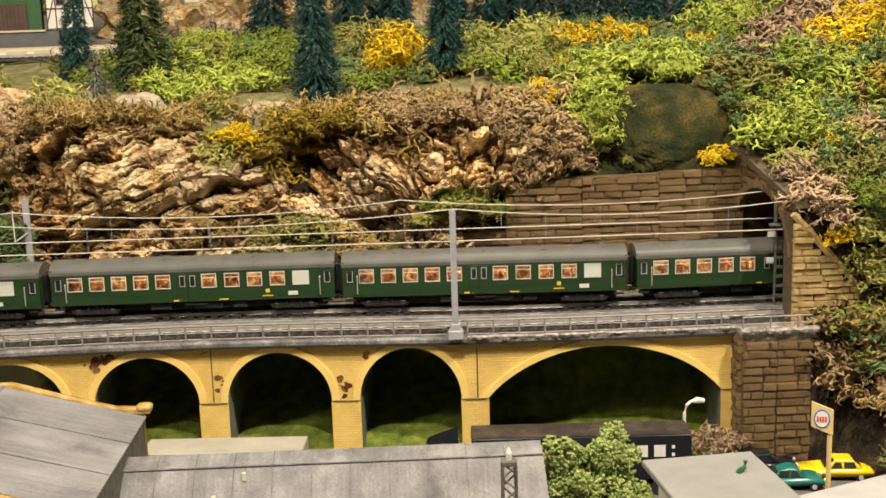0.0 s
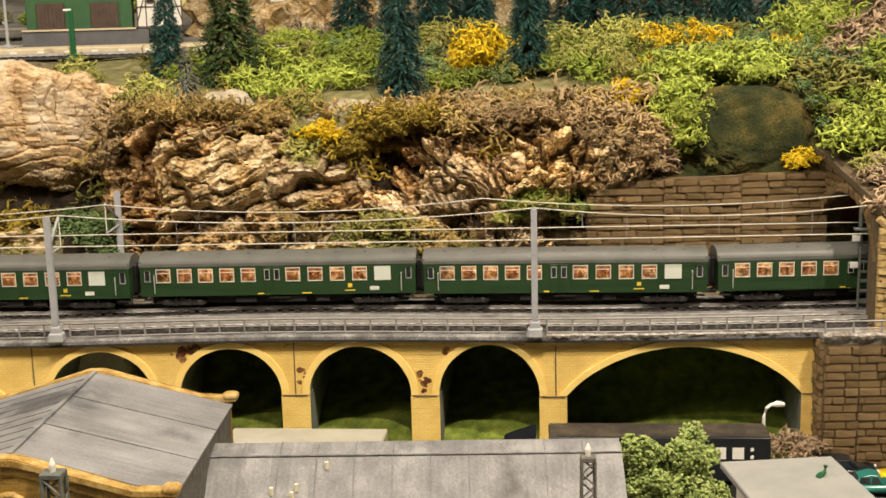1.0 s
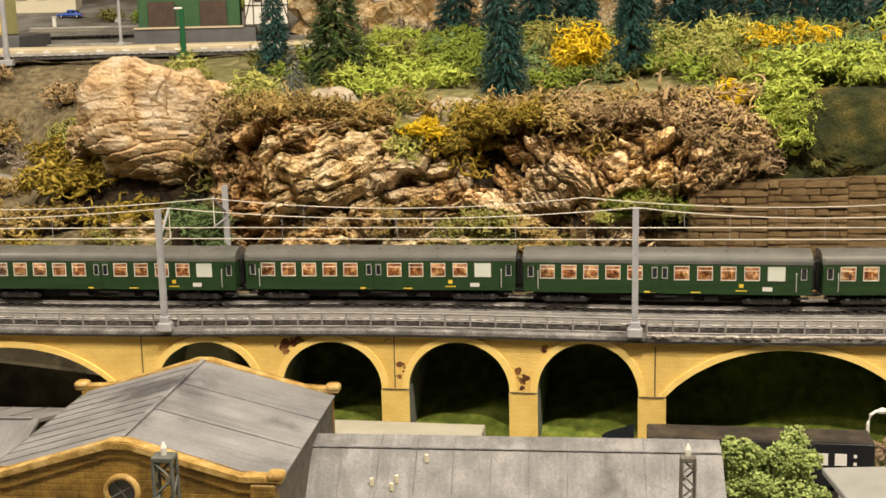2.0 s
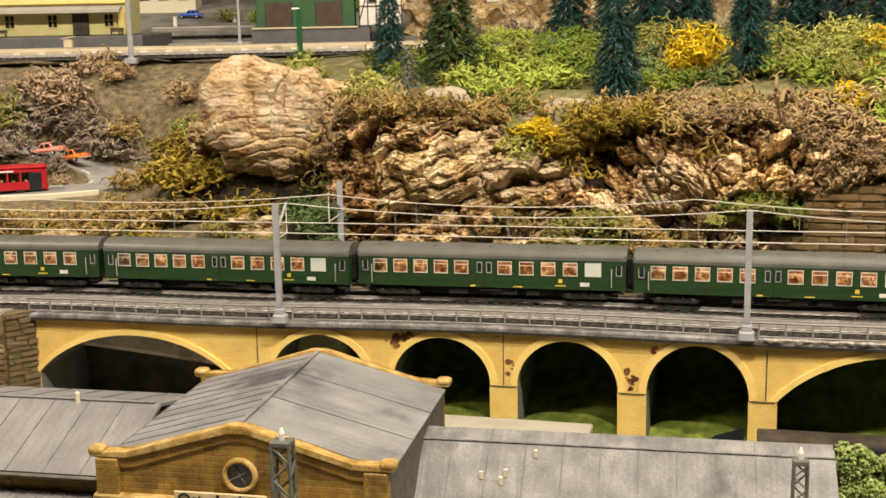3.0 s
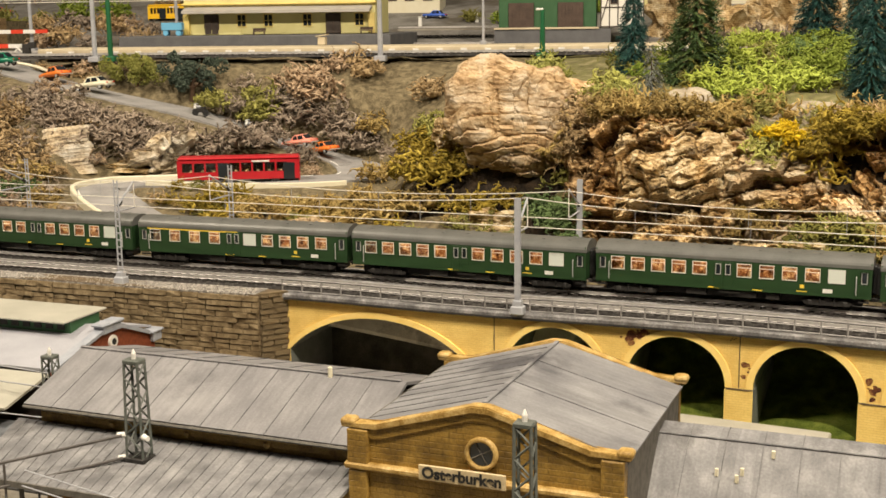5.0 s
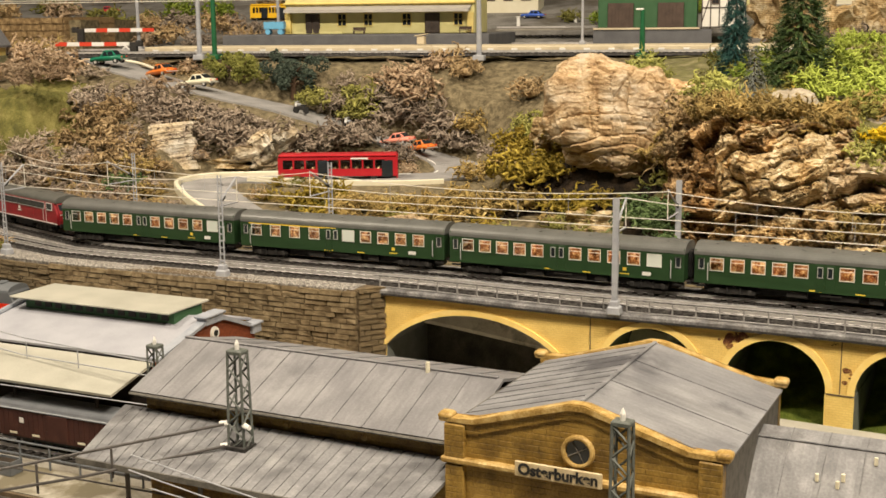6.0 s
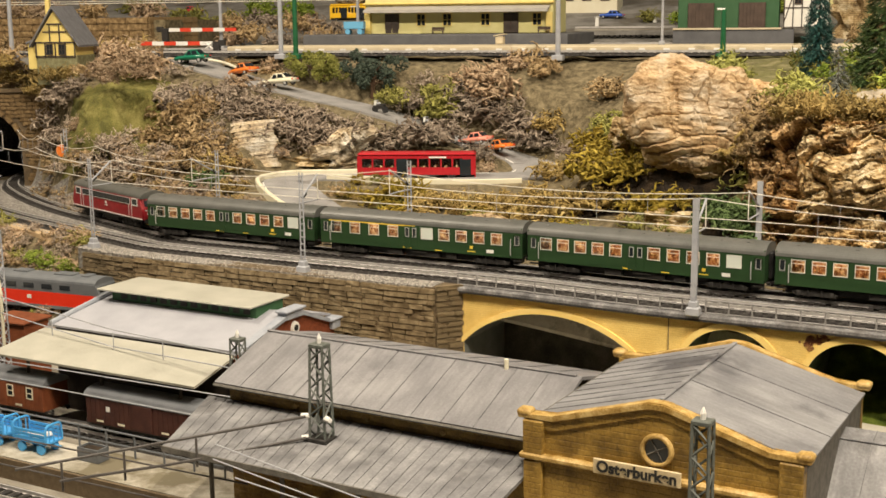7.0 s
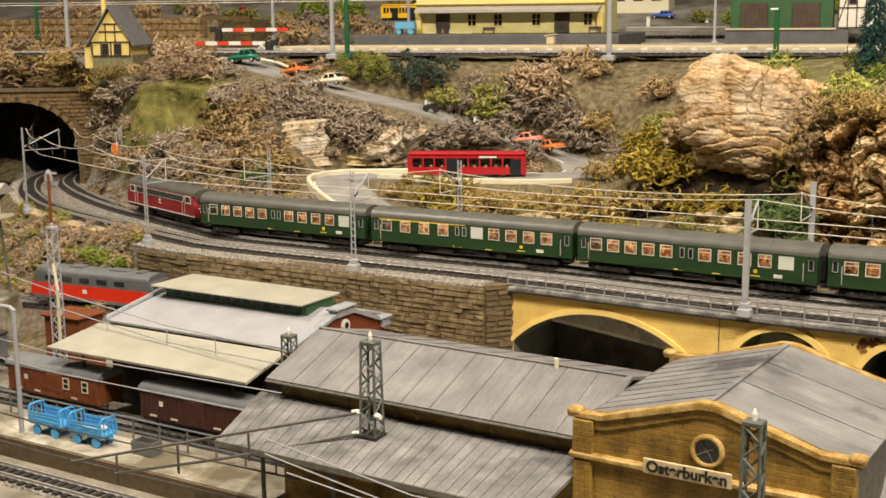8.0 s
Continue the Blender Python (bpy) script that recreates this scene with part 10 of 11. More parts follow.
for a, b in (((0.36, 1.62), (0.62, 1.46)), ((0.62, 1.46), (0.8, 1.34))):
    verts, faces = [], []
    for i in range(70):
        t = rnd.random()
        c = Vector((a[0] + (b[0] - a[0]) * t, a[1] + (b[1] - a[1]) * t + rnd.uniform(-0.008, 0.008), 0.326 + rnd.uniform(0, 0.011)))
        n0 = len(verts)
        for k in range(9):
            d = Vector((rnd.uniform(-1, 1), rnd.uniform(-1, 1), rnd.uniform(-0.6, 1))).normalized() * 0.008
            e = Vector((rnd.uniform(-1, 1), rnd.uniform(-1, 1), rnd.uniform(-1, 1))).normalized() * 0.004
            n0 = len(verts)
            verts += [tuple(c + d), tuple(c + d * 0.3 + e), tuple(c + d * 0.3 - e), tuple(c - d * 0.2)]
            faces += [(n0, n0 + 1, n0 + 2), (n0 + 1, n0 + 3, n0 + 2)]
    tagged(mesh_object("hedge_leaf_mass", verts, faces, LICHEN["fern"][0], hg), kind="stuff")
hall = thing("town_house", pose(0.2, 2.75, yard_z(2.7)), "tan half-timbered house far behind the upper line", "house")
part("wall", box((0, 0, 0.06), (0.2, 0.1, 0.12)), M_CREAM, hall)
for x in (-0.06, 0.0, 0.06):
    windowed(hall, x, 0.07, 0.02, 0.025, -0.051, M_DOOR, M_GLASSDARK)
part("roof", prism([(-0.06, 0.12), (0, 0.17), (0.06, 0.12)], -0.11, 0.11, "x"), M_SLATE, hall)

for kind, x, y, r in (("brown", -0.55, 2.75, 0.05), ("olive", -0.35, 2.85, 0.05), ("grey", -0.2, 2.7, 0.045), ("green", -0.05, 2.6, 0.045), ("pale", 0.05, 2.8, 0.05), ("olive", -0.3, 2.5, 0.03), ("green", -0.24, 2.48, 0.028), ("brown", -0.1, 2.95, 0.06), ("brown", -1.25, 2.9, 0.07), ("pale", -1.45, 2.85, 0.07), ("grey", -0.6, 3.0, 0.07), ("fern", -0.15, 3.05, 0.07), ("brown", 0.35, 2.6, 0.06), ("grey", 0.5, 2.5, 0.06), ("brown", 0.8, 2.3, 0.06), ("pale", 0.65, 2.4, 0.06)):
    FAR_MATS.setdefault(kind, []).append((x, y, yard_z(y) + 0.3 * r, r))
for kind, rows in FAR_MATS.items():
    clump_mat("undergrowth", kind, "behind the upper line", [(x, y, z, r, BUSH_RND.uniform(0, 6.28), BUSH_RND.randrange(6)) for x, y, z, r in rows], FINE, 0.9)
for i, (x, y, w, h, mt) in enumerate(((-0.62, 2.62, 0.16, 0.09, M_PLASTERW), (-0.45, 2.68, 0.13, 0.1, M_CREAM), (-0.02, 2.66, 0.15, 0.1, M_PALEY), (-1.12, 3.0, 0.18, 0.1, M_PLASTERW))):
    hs = thing("town_house", pose(x, y, yard_z(y - 0.05)), ("white", "cream", "pale yellow", "white")[i] + " model town house behind the station yard", "house", "town houses")
    part("wall", box((0, 0, h / 2), (w, 0.09, h)), mt, hs)
    for k in (-0.3, 0.0, 0.3):
        windowed(hs, k * w, h * 0.4, 0.018, 0.024, -0.0462, M_DOOR, M_GLASSDARK)
    part("roof", prism([(-0.055, h), (0, h + 0.05), (0.055, h)], -w / 2 - 0.006, w / 2 + 0.006, "x"), M_SLATE, hs)

# ---- lower yard in the west: shed, wagons, platform ----
M_LILAC = material("pale_grey_sheet_roof", (0.31, 0.315, 0.35), [(0.35, 0.355, 0.39), (0.39, 0.395, 0.43)], 0.6, size=0.03, bump=0.0002)
M_CREAMROOF = material("cream_canopy_roof", (0.34, 0.33, 0.275), [(0.39, 0.38, 0.32), (0.43, 0.415, 0.35)], 0.6, size=0.03, bump=0.0002)
M_BRICKRED = material("red_brick_gable", (0.13, 0.032, 0.012), [(0.24, 0.062, 0.024)], 0.7, size=0.004)
M_GREYTRIM = material("blue_grey_trim", (0.26, 0.28, 0.32), [(0.36, 0.38, 0.42)], 0.6, size=0.01)
M_WAGON = material("oxide_brown_wagon", (0.15, 0.042, 0.016), [(0.22, 0.068, 0.026)], 0.6, size=0.01)
M_WAGOND = material("dark_oxide_wagon", (0.05, 0.018, 0.014), [(0.08, 0.03, 0.022)], 0.6, size=0.01)
M_WROOF = material("wagon_roof_grey", (0.15, 0.16, 0.175), [(0.21, 0.22, 0.235)], 0.6, size=0.02)
M_CONCRETE = material("worn_concrete", (0.36, 0.34, 0.28), [(0.48, 0.45, 0.38), (0.58, 0.55, 0.48)], 0.85, size=0.03, bump=0.0004, grime=(0.15, 0.13, 0.085), grime_at=0.48)
M_LOCORED = material("bright_red_loco", (0.68, 0.028, 0.008), [(0.75, 0.04, 0.014)], 0.4, size=0.02, spec=0.5)
M_GREYMID = material("mid_grey_plastic", (0.11, 0.12, 0.13), [(0.16, 0.17, 0.18)], 0.5, size=0.02)
M_PIPE = material("dark_pipe", (0.06, 0.055, 0.05), [(0.1, 0.09, 0.085)], 0.5, size=0.01)
M_COBBLE = material("brown_cobble_yard", (0.13, 0.1, 0.075), [(0.22, 0.17, 0.13), (0.3, 0.25, 0.2)], 0.9, size=0.006, bump=0.001)


def engine_shed():
    root = thing("goods_depot", pose(-0.692, 0.968, 0, 0, 0, -12.5), "goods depot with pale grey roof, raised vent and cream canopy", "depot")
    w = 0.222
    part("wall", box((w / 2, 0.075, 0.04), (w - 0.01, 0.14, 0.08)), M_TIMBER, root)
    seam_roof(root, "roof", (0.01, 0.085, 0.1005), (w, 0.085, 0.1005), (w, 0.0, 0.0835), (0, 0.0, 0.0835), 0.3, M_LILAC, "smooth pale grey roof")
    seam_roof(root, "roof", (0.01, 0.085, 0.1005), (w, 0.085, 0.1005), (w, 0.155, 0.084), (0, 0.155, 0.084), 0.3, M_LILAC, "smooth pale grey roof")
    seam_roof(root, "canopy", (-0.003, -0.001, 0.08), (w + 0.003, -0.001, 0.08), (w + 0.006, -0.06, 0.0685), (-0.012, -0.06, 0.0685), 0.3, M_CREAMROOF, "cream canopy roof")
    cl = part("clerestory", box((0.112, 0.085, 0.1015), (0.176, 0.042, 0.011)), M_GREENSHED, root, "dark green vent strip")
    for i in range(13):
        part("vent_opening", box((0.04 + 0.0125 * i, 0.0635, 0.1022), (0.0075, 0.001, 0.0055)), M_UNDER, cl)
    part("vent_roof", box((0.108, 0.084, 0.1082), (0.188, 0.062, 0.002), 0, 0.0006), M_CREAMROOF, root, "cream slab over the vent")
    part("verge", tube([(0.004, 0.0, 0.0845), (0.006, 0.03, 0.0905), (0.012, 0.085, 0.1025)], 0.0028, 8), M_GREYTRIM, root)
    g = part("gable", prism([(0.0, 0.0), (0.15, 0.0), (0.15, 0.0775), (0.097, 0.0975), (0.07, 0.0985), (0.0, 0.0815)], w + 0.001, w + 0.006, "x"), M_BRICKRED, root, "dark red brick gable with blue-grey coping")
    part("coping", prism([(0.0, 0.0805), (0.07, 0.0975), (0.07, 0.1005), (0.0, 0.0835)], w - 0.0005, w + 0.009, "x"), M_GREYTRIM, g)
    part("coping", prism([(0.094, 0.0975), (0.144, 0.078), (0.144, 0.0815), (0.094, 0.1015)], w - 0.0005, w + 0.009, "x"), M_GREYTRIM, g)
    part("cap_block", box((w + 0.004, 0.0825, 0.0995), (0.011, 0.027, 0.007), 0, 0.0008), M_GREYTRIM, g)
    part("cap_slab", box((w + 0.004, 0.0825, 0.1042), (0.014, 0.032, 0.0026), 0, 0.0008), M_GREYTRIM, g)
    part("end_block", box((w + 0.004, 0.15, 0.0755), (0.012, 0.014, 0.0085), 0, 0.0008), M_GREYTRIM, g)
    part("end_slab", box((w + 0.004, 0.149, 0.0808), (0.015, 0.02, 0.0026), 0, 0.0008), M_GREYTRIM, g)
    part("round_window", tube([(w + 0.005, 0.0845, 0.0865), (w + 0.0082, 0.0845, 0.0865)], [0.0062, 0.0056], 18), M_PLASTERW, g, "white round window surround")
    part("window_pane", tube([(w + 0.0078, 0.0845, 0.0865), (w + 0.0088, 0.0845, 0.0865)], [0.003, 0.003], 14), M_GLASSDARK, g)
    for u in (0.02, 0.11, 0.2):
        part("post", tube([(u, -0.045, 0.0), (u, -0.045, 0.07)], 0.0016, 8), M_TIMBER, root)


engine_shed()

YARD = [(Vector((x, 0.9 - 0.232 * (x + 0.58), 0)), Vector((0.226, 0.974, 0))) for x in np.arange(-1.25, -0.3, 0.03)]
track("track_yard", YARD, -0.0005, "model track in front of the goods depot")
FRONTY = [(p - n * 0.145, n) for p, n in YARD]
track("track_platform", FRONTY, -0.0005, "model track along the lower platform", M_BALLAST)
FRONTY2 = [(p - n * 0.2, n) for p, n in YARD]
track("track_near", FRONTY2, -0.0005, "model track nearest the layout edge")


def wagon(x, paint, label, windows):
    y = 0.9 - 0.232 * (x + 0.58)
    root = thing("freight_wagon", pose(x, y, 0.007, 0, 0, -13.05), label, "freight wagon", "covered wagons at the depot")
    L, W = 0.122, 0.03
    b = part("body", box((0, 0, 0.0235), (L, W, 0.025), 0, 0.0006), paint, root)
    for i in range(22):
        for s in (-1, 1):
            part("plank", box((-L / 2 + L * (i + 0.5) / 22, s * (W / 2 + 0.0001), 0.0235), (L / 22 - 0.0005, 0.0007, 0.024)), paint, b)
    prof = [((W / 2 + 0.0015) * math.cos(a), 0.0355 + 0.0075 * math.sin(a)) for a in (math.pi * i / 12 for i in range(13))]
    part("roof", prism(prof, -L / 2 - 0.002, L / 2 + 0.002, "x"), M_WROOF, root, "grey barrel roof")
    for x2 in windows:
        for s in (-1, 1):
            bm = bmesh.new()
            rect_frame(bm, x2 - 0.0032, x2 + 0.0032, 0.0225, 0.0318, s * (W / 2 + 0.0009), 0.0009)
            add_box(bm, (x2, s * (W / 2 + 0.0009), 0.027), (0.0064, 0.0006, 0.0007))
            fr = part("window_frame", bm, M_CREAM, root)
            part("pane", box((x2, s * (W / 2 + 0.0006), 0.027), (0.0064, 0.0005, 0.0093)), M_GLASSDARK, fr)
    for s in (-1, 1):
        part("door", box((0.005, s * (W / 2 + 0.0011), 0.0232), (0.022, 0.0012, 0.023), 0, 0.0004), paint, root)
        part("marking", box((-0.035, s * (W / 2 + 0.0008), 0.0265), (0.0045, 0.0004, 0.0045)), M_WHITE, root)
        for k in (-0.045, -0.02, 0.03):
            part("marking", box((k, s * (W / 2 + 0.0008), 0.0145), (0.008, 0.0004, 0.0018)), M_CREAM, root)
        part("solebar", box((0, s * 0.0115, 0.0098), (L, 0.0025, 0.0028)), M_UNDER, root)
    for d in (-0.036, 0.036):
        wheelset(root, d, 0.0055)
    for sx in (-1, 1):
        for yy in (-0.0095, 0.0095):
            part("buffer", tube([(sx * L / 2, yy, 0.0105), (sx * (L / 2 + 0.005), yy, 0.0105), (sx * (L / 2 + 0.0053), yy, 0.0105)], [0.001, 0.001, 0.0024], 8), M_UNDER, root)


wagon(-0.542, M_WAGOND, "dark brown covered wagon with grey barrel roof", ())
wagon(-0.7135, M_WAGON, "rust brown guard van with small white windows", (0.02, 0.045))
wagon(-0.885, M_WAGON, "rust brown covered wagon at the depot", ())

pf = thing("lower_platform", pose(0, 0, 0), "worn pale concrete platform in the lower yard", "platform", kind="structure")
bm = bmesh.new()
add_sweep(bm, YARD[:-2], ((-0.112, 0.0), (-0.112, 0.018), (-0.064, 0.018), (-0.064, 0.0)))
part("platform_slab", bm, M_CONCRETE, pf)
bm = bmesh.new()
add_sweep(bm, YARD[:-2], ((-0.1145, 0.0), (-0.1145, 0.0172), (-0.1118, 0.0172), (-0.1118, 0.0)))
part("platform_edge", bm, M_JOINT, pf)
tagged(part("yard_boards", box((-0.47, 0.695, 0.0045), (0.16, 0.03, 0.009), -0.228), M_WAGON, None), "rust-brown boards beside the platform track", "boards", kind="structure")


def hand_cart(x, y, label, load):
    root = thing("platform_cart", pose(x, y, 0.018, 0, 0, -13) @ Matrix.Scale(1.22, 4), label, "cart", "blue platform carts")
    part("deck", box((0, 0, 0.0085), (0.031, 0.015, 0.0014)), M_SKYBLUE, root)
    for s in (-1, 1):
        for z in (0.0108, 0.0134, 0.016):
            part("side_board", box((0, s * 0.0072, z), (0.03, 0.0008, 0.0018)), M_SKYBLUE, root)
        bm = bmesh.new()
        arch = [(s * 0.0152, 0.0072 * math.copysign(abs(math.cos(a)) ** 0.4, math.cos(a)), 0.0135 + 0.0075 * max(0.0, math.sin(a)) ** 0.4) for a in (math.pi * i / 10 for i in range(11))]
        add_tube(bm, [(s * 0.0152, 0.0072, 0.0085)] + arch + [(s * 0.0152, -0.0072, 0.0085)], 0.0008, 5)
        for k in (-0.004, 0, 0.004):
            add_tube(bm, [(s * 0.0152, k, 0.009), (s * 0.0152, k, 0.019)], 0.0006, 4)
        part("end_hoop", bm, M_SKYBLUE, root)
        for d in (-0.009, 0.009):
            part("wheel", prism([(d + 0.0036 * math.cos(6.283 * i / 14), 0.0036 + 0.0036 * math.sin(6.283 * i / 14)) for i in range(14)], s * 0.006 - 0.0008, s * 0.006 + 0.0008, "y"), M_SKYBLUE, root)
    part("drawbar", tube([(0.016, 0, 0.007), (0.0215, 0, 0.006)], 0.0008, 5), M_SKYBLUE, root)
    if load:
        for i, (dx, dy) in enumerate(((-0.006, 0.001), (0.002, -0.002), (0.008, 0.002))):
            sk = box((x + dx, y + dy, 0.018 + 0.0137), (0.008, 0.006, 0.004), 0.4 * i, 0.0014)
            tagged(part("sack", sk, M_PLASTERW, None), "pale sack lying in the blue cart", "sack", "sacks in the cart")


hand_cart(-0.652, 0.826, "bright blue platform cart with slatted hoop ends", False)
hand_cart(-0.604, 0.815, "bright blue platform cart loaded with pale sacks", True)
tub = thing("coal_tub", pose(-0.547, 0.806, 0.018, 0, 0, -13), "dark grey open tub on the platform", "tub")
bm = bmesh.new()
for c, sz in (((0, 0.006, 0.006), (0.022, 0.001, 0.011)), ((0, -0.006, 0.006), (0.022, 0.001, 0.011)), ((-0.0105, 0, 0.006), (0.001, 0.012, 0.011)), ((0.0105, 0, 0.006), (0.001, 0.012, 0.011)), ((0, 0, 0.002), (0.021, 0.012, 0.001))):
    add_box(bm, c, sz)
part("body", bm, M_GREYMID, tub)
part("contents", box((0, 0, 0.0075), (0.0198, 0.0108, 0.006), 0, 0.001), M_EARTH, tub)
part("foot", box((0, 0, 0.0008), (0.018, 0.01, 0.0016)), M_UNDER, tub)


def lattice_mast(x, y, z, h, w, mt, label, arms=(), spin=-14):
    """A square lattice tower that narrows a little, with diagonal struts."""
    root = thing("lattice_mast", pose(x, y, z, 0, 0, spin), label, "lattice mast", "lattice masts")
    def c(sx, sy, k):
        q = w / 2 * (1 - 0.2 * k)
        return Vector((sx * q, sy * q * 0.8, k * h))
    for sx in (-1, 1):
        for sy in (-1, 1):
            part("leg", tube([c(sx, sy, 0), c(sx, sy, 1)], w * 0.09, 4), mt, root)
    n = max(4, int(h / (w * 0.75)))
    for face in range(4):
        bm = bmesh.new()
        for i in range(n):
            a, b = i / n, (i + 1) / n
            (p, q) = (((-1, -1), (1, -1)), ((1, -1), (1, 1)), ((1, 1), (-1, 1)), ((-1, 1), (-1, -1)))[face]
            if i % 2:
                p, q = q, p
            add_tube(bm, [c(*p, a), c(*q, b)], w * 0.06, 4)
        part("lattice", bm, mt, root)
    part("cap", box((0, 0, h + 0.001), (w * 0.95, w * 0.78, 0.003), 0, 0.0006), mt, root)
    part("finial", tube([(0, 0, h), (0, 0, h + 0.006), (0, 0, h + 0.009)], [0.0014, 0.0016, 0.0004], 8), M_WHITE, root)
    part("plinth", box((0, 0, 0.002), (w * 1.3, w * 1.1, 0.004), 0, 0.0006), M_UNDER, root)
    for k, s in arms:
        part("insulator", tube([(s * w * 0.5, -w * 0.3, h * k), (s * w * 0.95, -w * 0.5, h * k)], [0.0022, 0.0016], 8), M_WHITE, root)
    return root


lattice_mast(-0.308, 0.707, 0.0885, 0.066, 0.0125, M_MAST_GREEN, "grey-green lattice mast standing on the canopy", ((0.28, -1), (0.05, -1), (0.28, 1)))
lattice_mast(-0.051, 0.6, 0.0, 0.158, 0.0115, M_MAST_GREEN, "grey-green lattice mast in front of the station", ((0.55, 1), (0.55, -1), (0.42, -1)))
lattice_mast(-0.446, 0.87, 0.0, 0.108, 0.012, M_MAST_GREEN, "grey-green lattice mast behind the wing roof")
lattice_mast(0.214, 0.6, 0.0, 0.138, 0.0085, M_DARKWOOD, "weathered brown lattice mast in front of the goods hall")
lm = lattice_mast(-0.752, 0.98, 0.0, 0.168, 0.0105, M_MAST, "light grey lattice mast with pale insulators", ((0.62, 1), (0.5, 1)))
part("top_pole", tube([(0, 0, 0.168), (0, 0, 0.222)], 0.0016, 6), M_WAGON, lm)
part("conduit", tube([(0.009, -0.006, 0.05), (0.012, -0.008, 0.11), (0.006, -0.006, 0.135)], 0.0016, 6), M_CREAM, lm)
lampp = thing("yard_lamp", pose(-0.68, 0.821, 0.018, 0, 0, -13), "light grey platform lamp mast with a side arm", "lamp")
part("pole", tube([(0, 0, 0), (0, 0, 0.108)], 0.0021, 8), M_LILAC, lampp)
part("arm", tube([(0.002, 0, 0.108), (-0.004, 0, 0.111), (-0.05, 0, 0.111)], 0.0019, 8), M_LILAC, lampp)

# wires and pipe rails of the lower yard
def wires(name, label, runs, mt, r):
    root = thing(name, pose(0, 0, 0), label, "wire", "wires of the lower yard")
    for run in runs:
        part("strand", tube(run, r, 5), mt, root)
    return root


wires("stay_wire", "dark stay wires fixed to the lattice mast", (((-0.317, 0.702, 0.107), (-0.4, 0.672, 0.093), (-0.5, 0.64, 0.075)), ((-0.317, 0.702, 0.092), (-0.4, 0.668, 0.078), (-0.47, 0.645, 0.068))), M_PIPE, 0.0011)
for x, y, z in ((-0.385, 0.676, 0.095), (-0.43, 0.66, 0.087), (-0.47, 0.648, 0.08)):
    wires("dropper_rod", "short dark vertical rod between the stay wires", (((x, y, z), (x, y, z - 0.02)),), M_PIPE, 0.0009)
wires("canopy_wire", "thin pale wires in front of the platform canopy", (((-0.36, 0.655, 0.1), (-0.25, 0.625, 0.086), (-0.05, 0.585, 0.088)), ((-0.36, 0.65, 0.092), (-0.2, 0.61, 0.07), (-0.05, 0.58, 0.07)), ((-0.34, 0.64, 0.085), (-0.2, 0.6, 0.075), (-0.05, 0.57, 0.078))), M_MAST, 0.0005)
wires("depot_wire", "thin wires crossing in front of the depot canopy", (((-0.752, 0.972, 0.108), (-0.6, 0.93, 0.093), (-0.446, 0.865, 0.097)), ((-0.752, 0.972, 0.092), (-0.6, 0.925, 0.079), (-0.446, 0.865, 0.085)), ((-0.9, 1.02, 0.125), (-0.752, 0.972, 0.108))), M_MAST, 0.0006)
for x in (-0.66, -0.58, -0.52):
    y = 0.972 - 0.35 * (x + 0.752)
    wires("wire_dropper", "short vertical wire between contact and messenger wire", (((x, y - 0.012, 0.099), (x, y - 0.012, 0.084)),), M_MAST, 0.0005)
wires("yard_wire", "catenary wires over the wagons", (((-0.95, 0.985, 0.07), (-0.7, 0.905, 0.064), (-0.35, 0.82, 0.07)), ((-0.95, 0.985, 0.05), (-0.7, 0.9, 0.048), (-0.35, 0.815, 0.05))), M_MAST, 0.0006)
wires("platform_wire", "catenary wires over the platform track", (((-0.95, 0.86, 0.052), (-0.6, 0.76, 0.05), (-0.36, 0.7, 0.056)), ((-0.95, 0.84, 0.034), (-0.6, 0.745, 0.034), (-0.36, 0.69, 0.036))), M_PIPE, 0.0007)


def pipe_fence():
    root = thing("pipe_fence", pose(0, 0, 0), "grey pipe fence along the back of the lower platform", "fence")
    line = [(p - n * 0.0665, n) for p, n in YARD[4:-3]]
    for z in (0.027, 0.0375):
        part("rail", tube([p + Vector((0, 0, z)) for p, n in line], 0.0009, 6), M_GREYMID, root)
    for p, n in line:
        part("post", tube([p + Vector((0, 0, 0.017)), p + Vector((0, 0, 0.038))], 0.0009, 6), M_GREYMID, root)


pipe_fence()


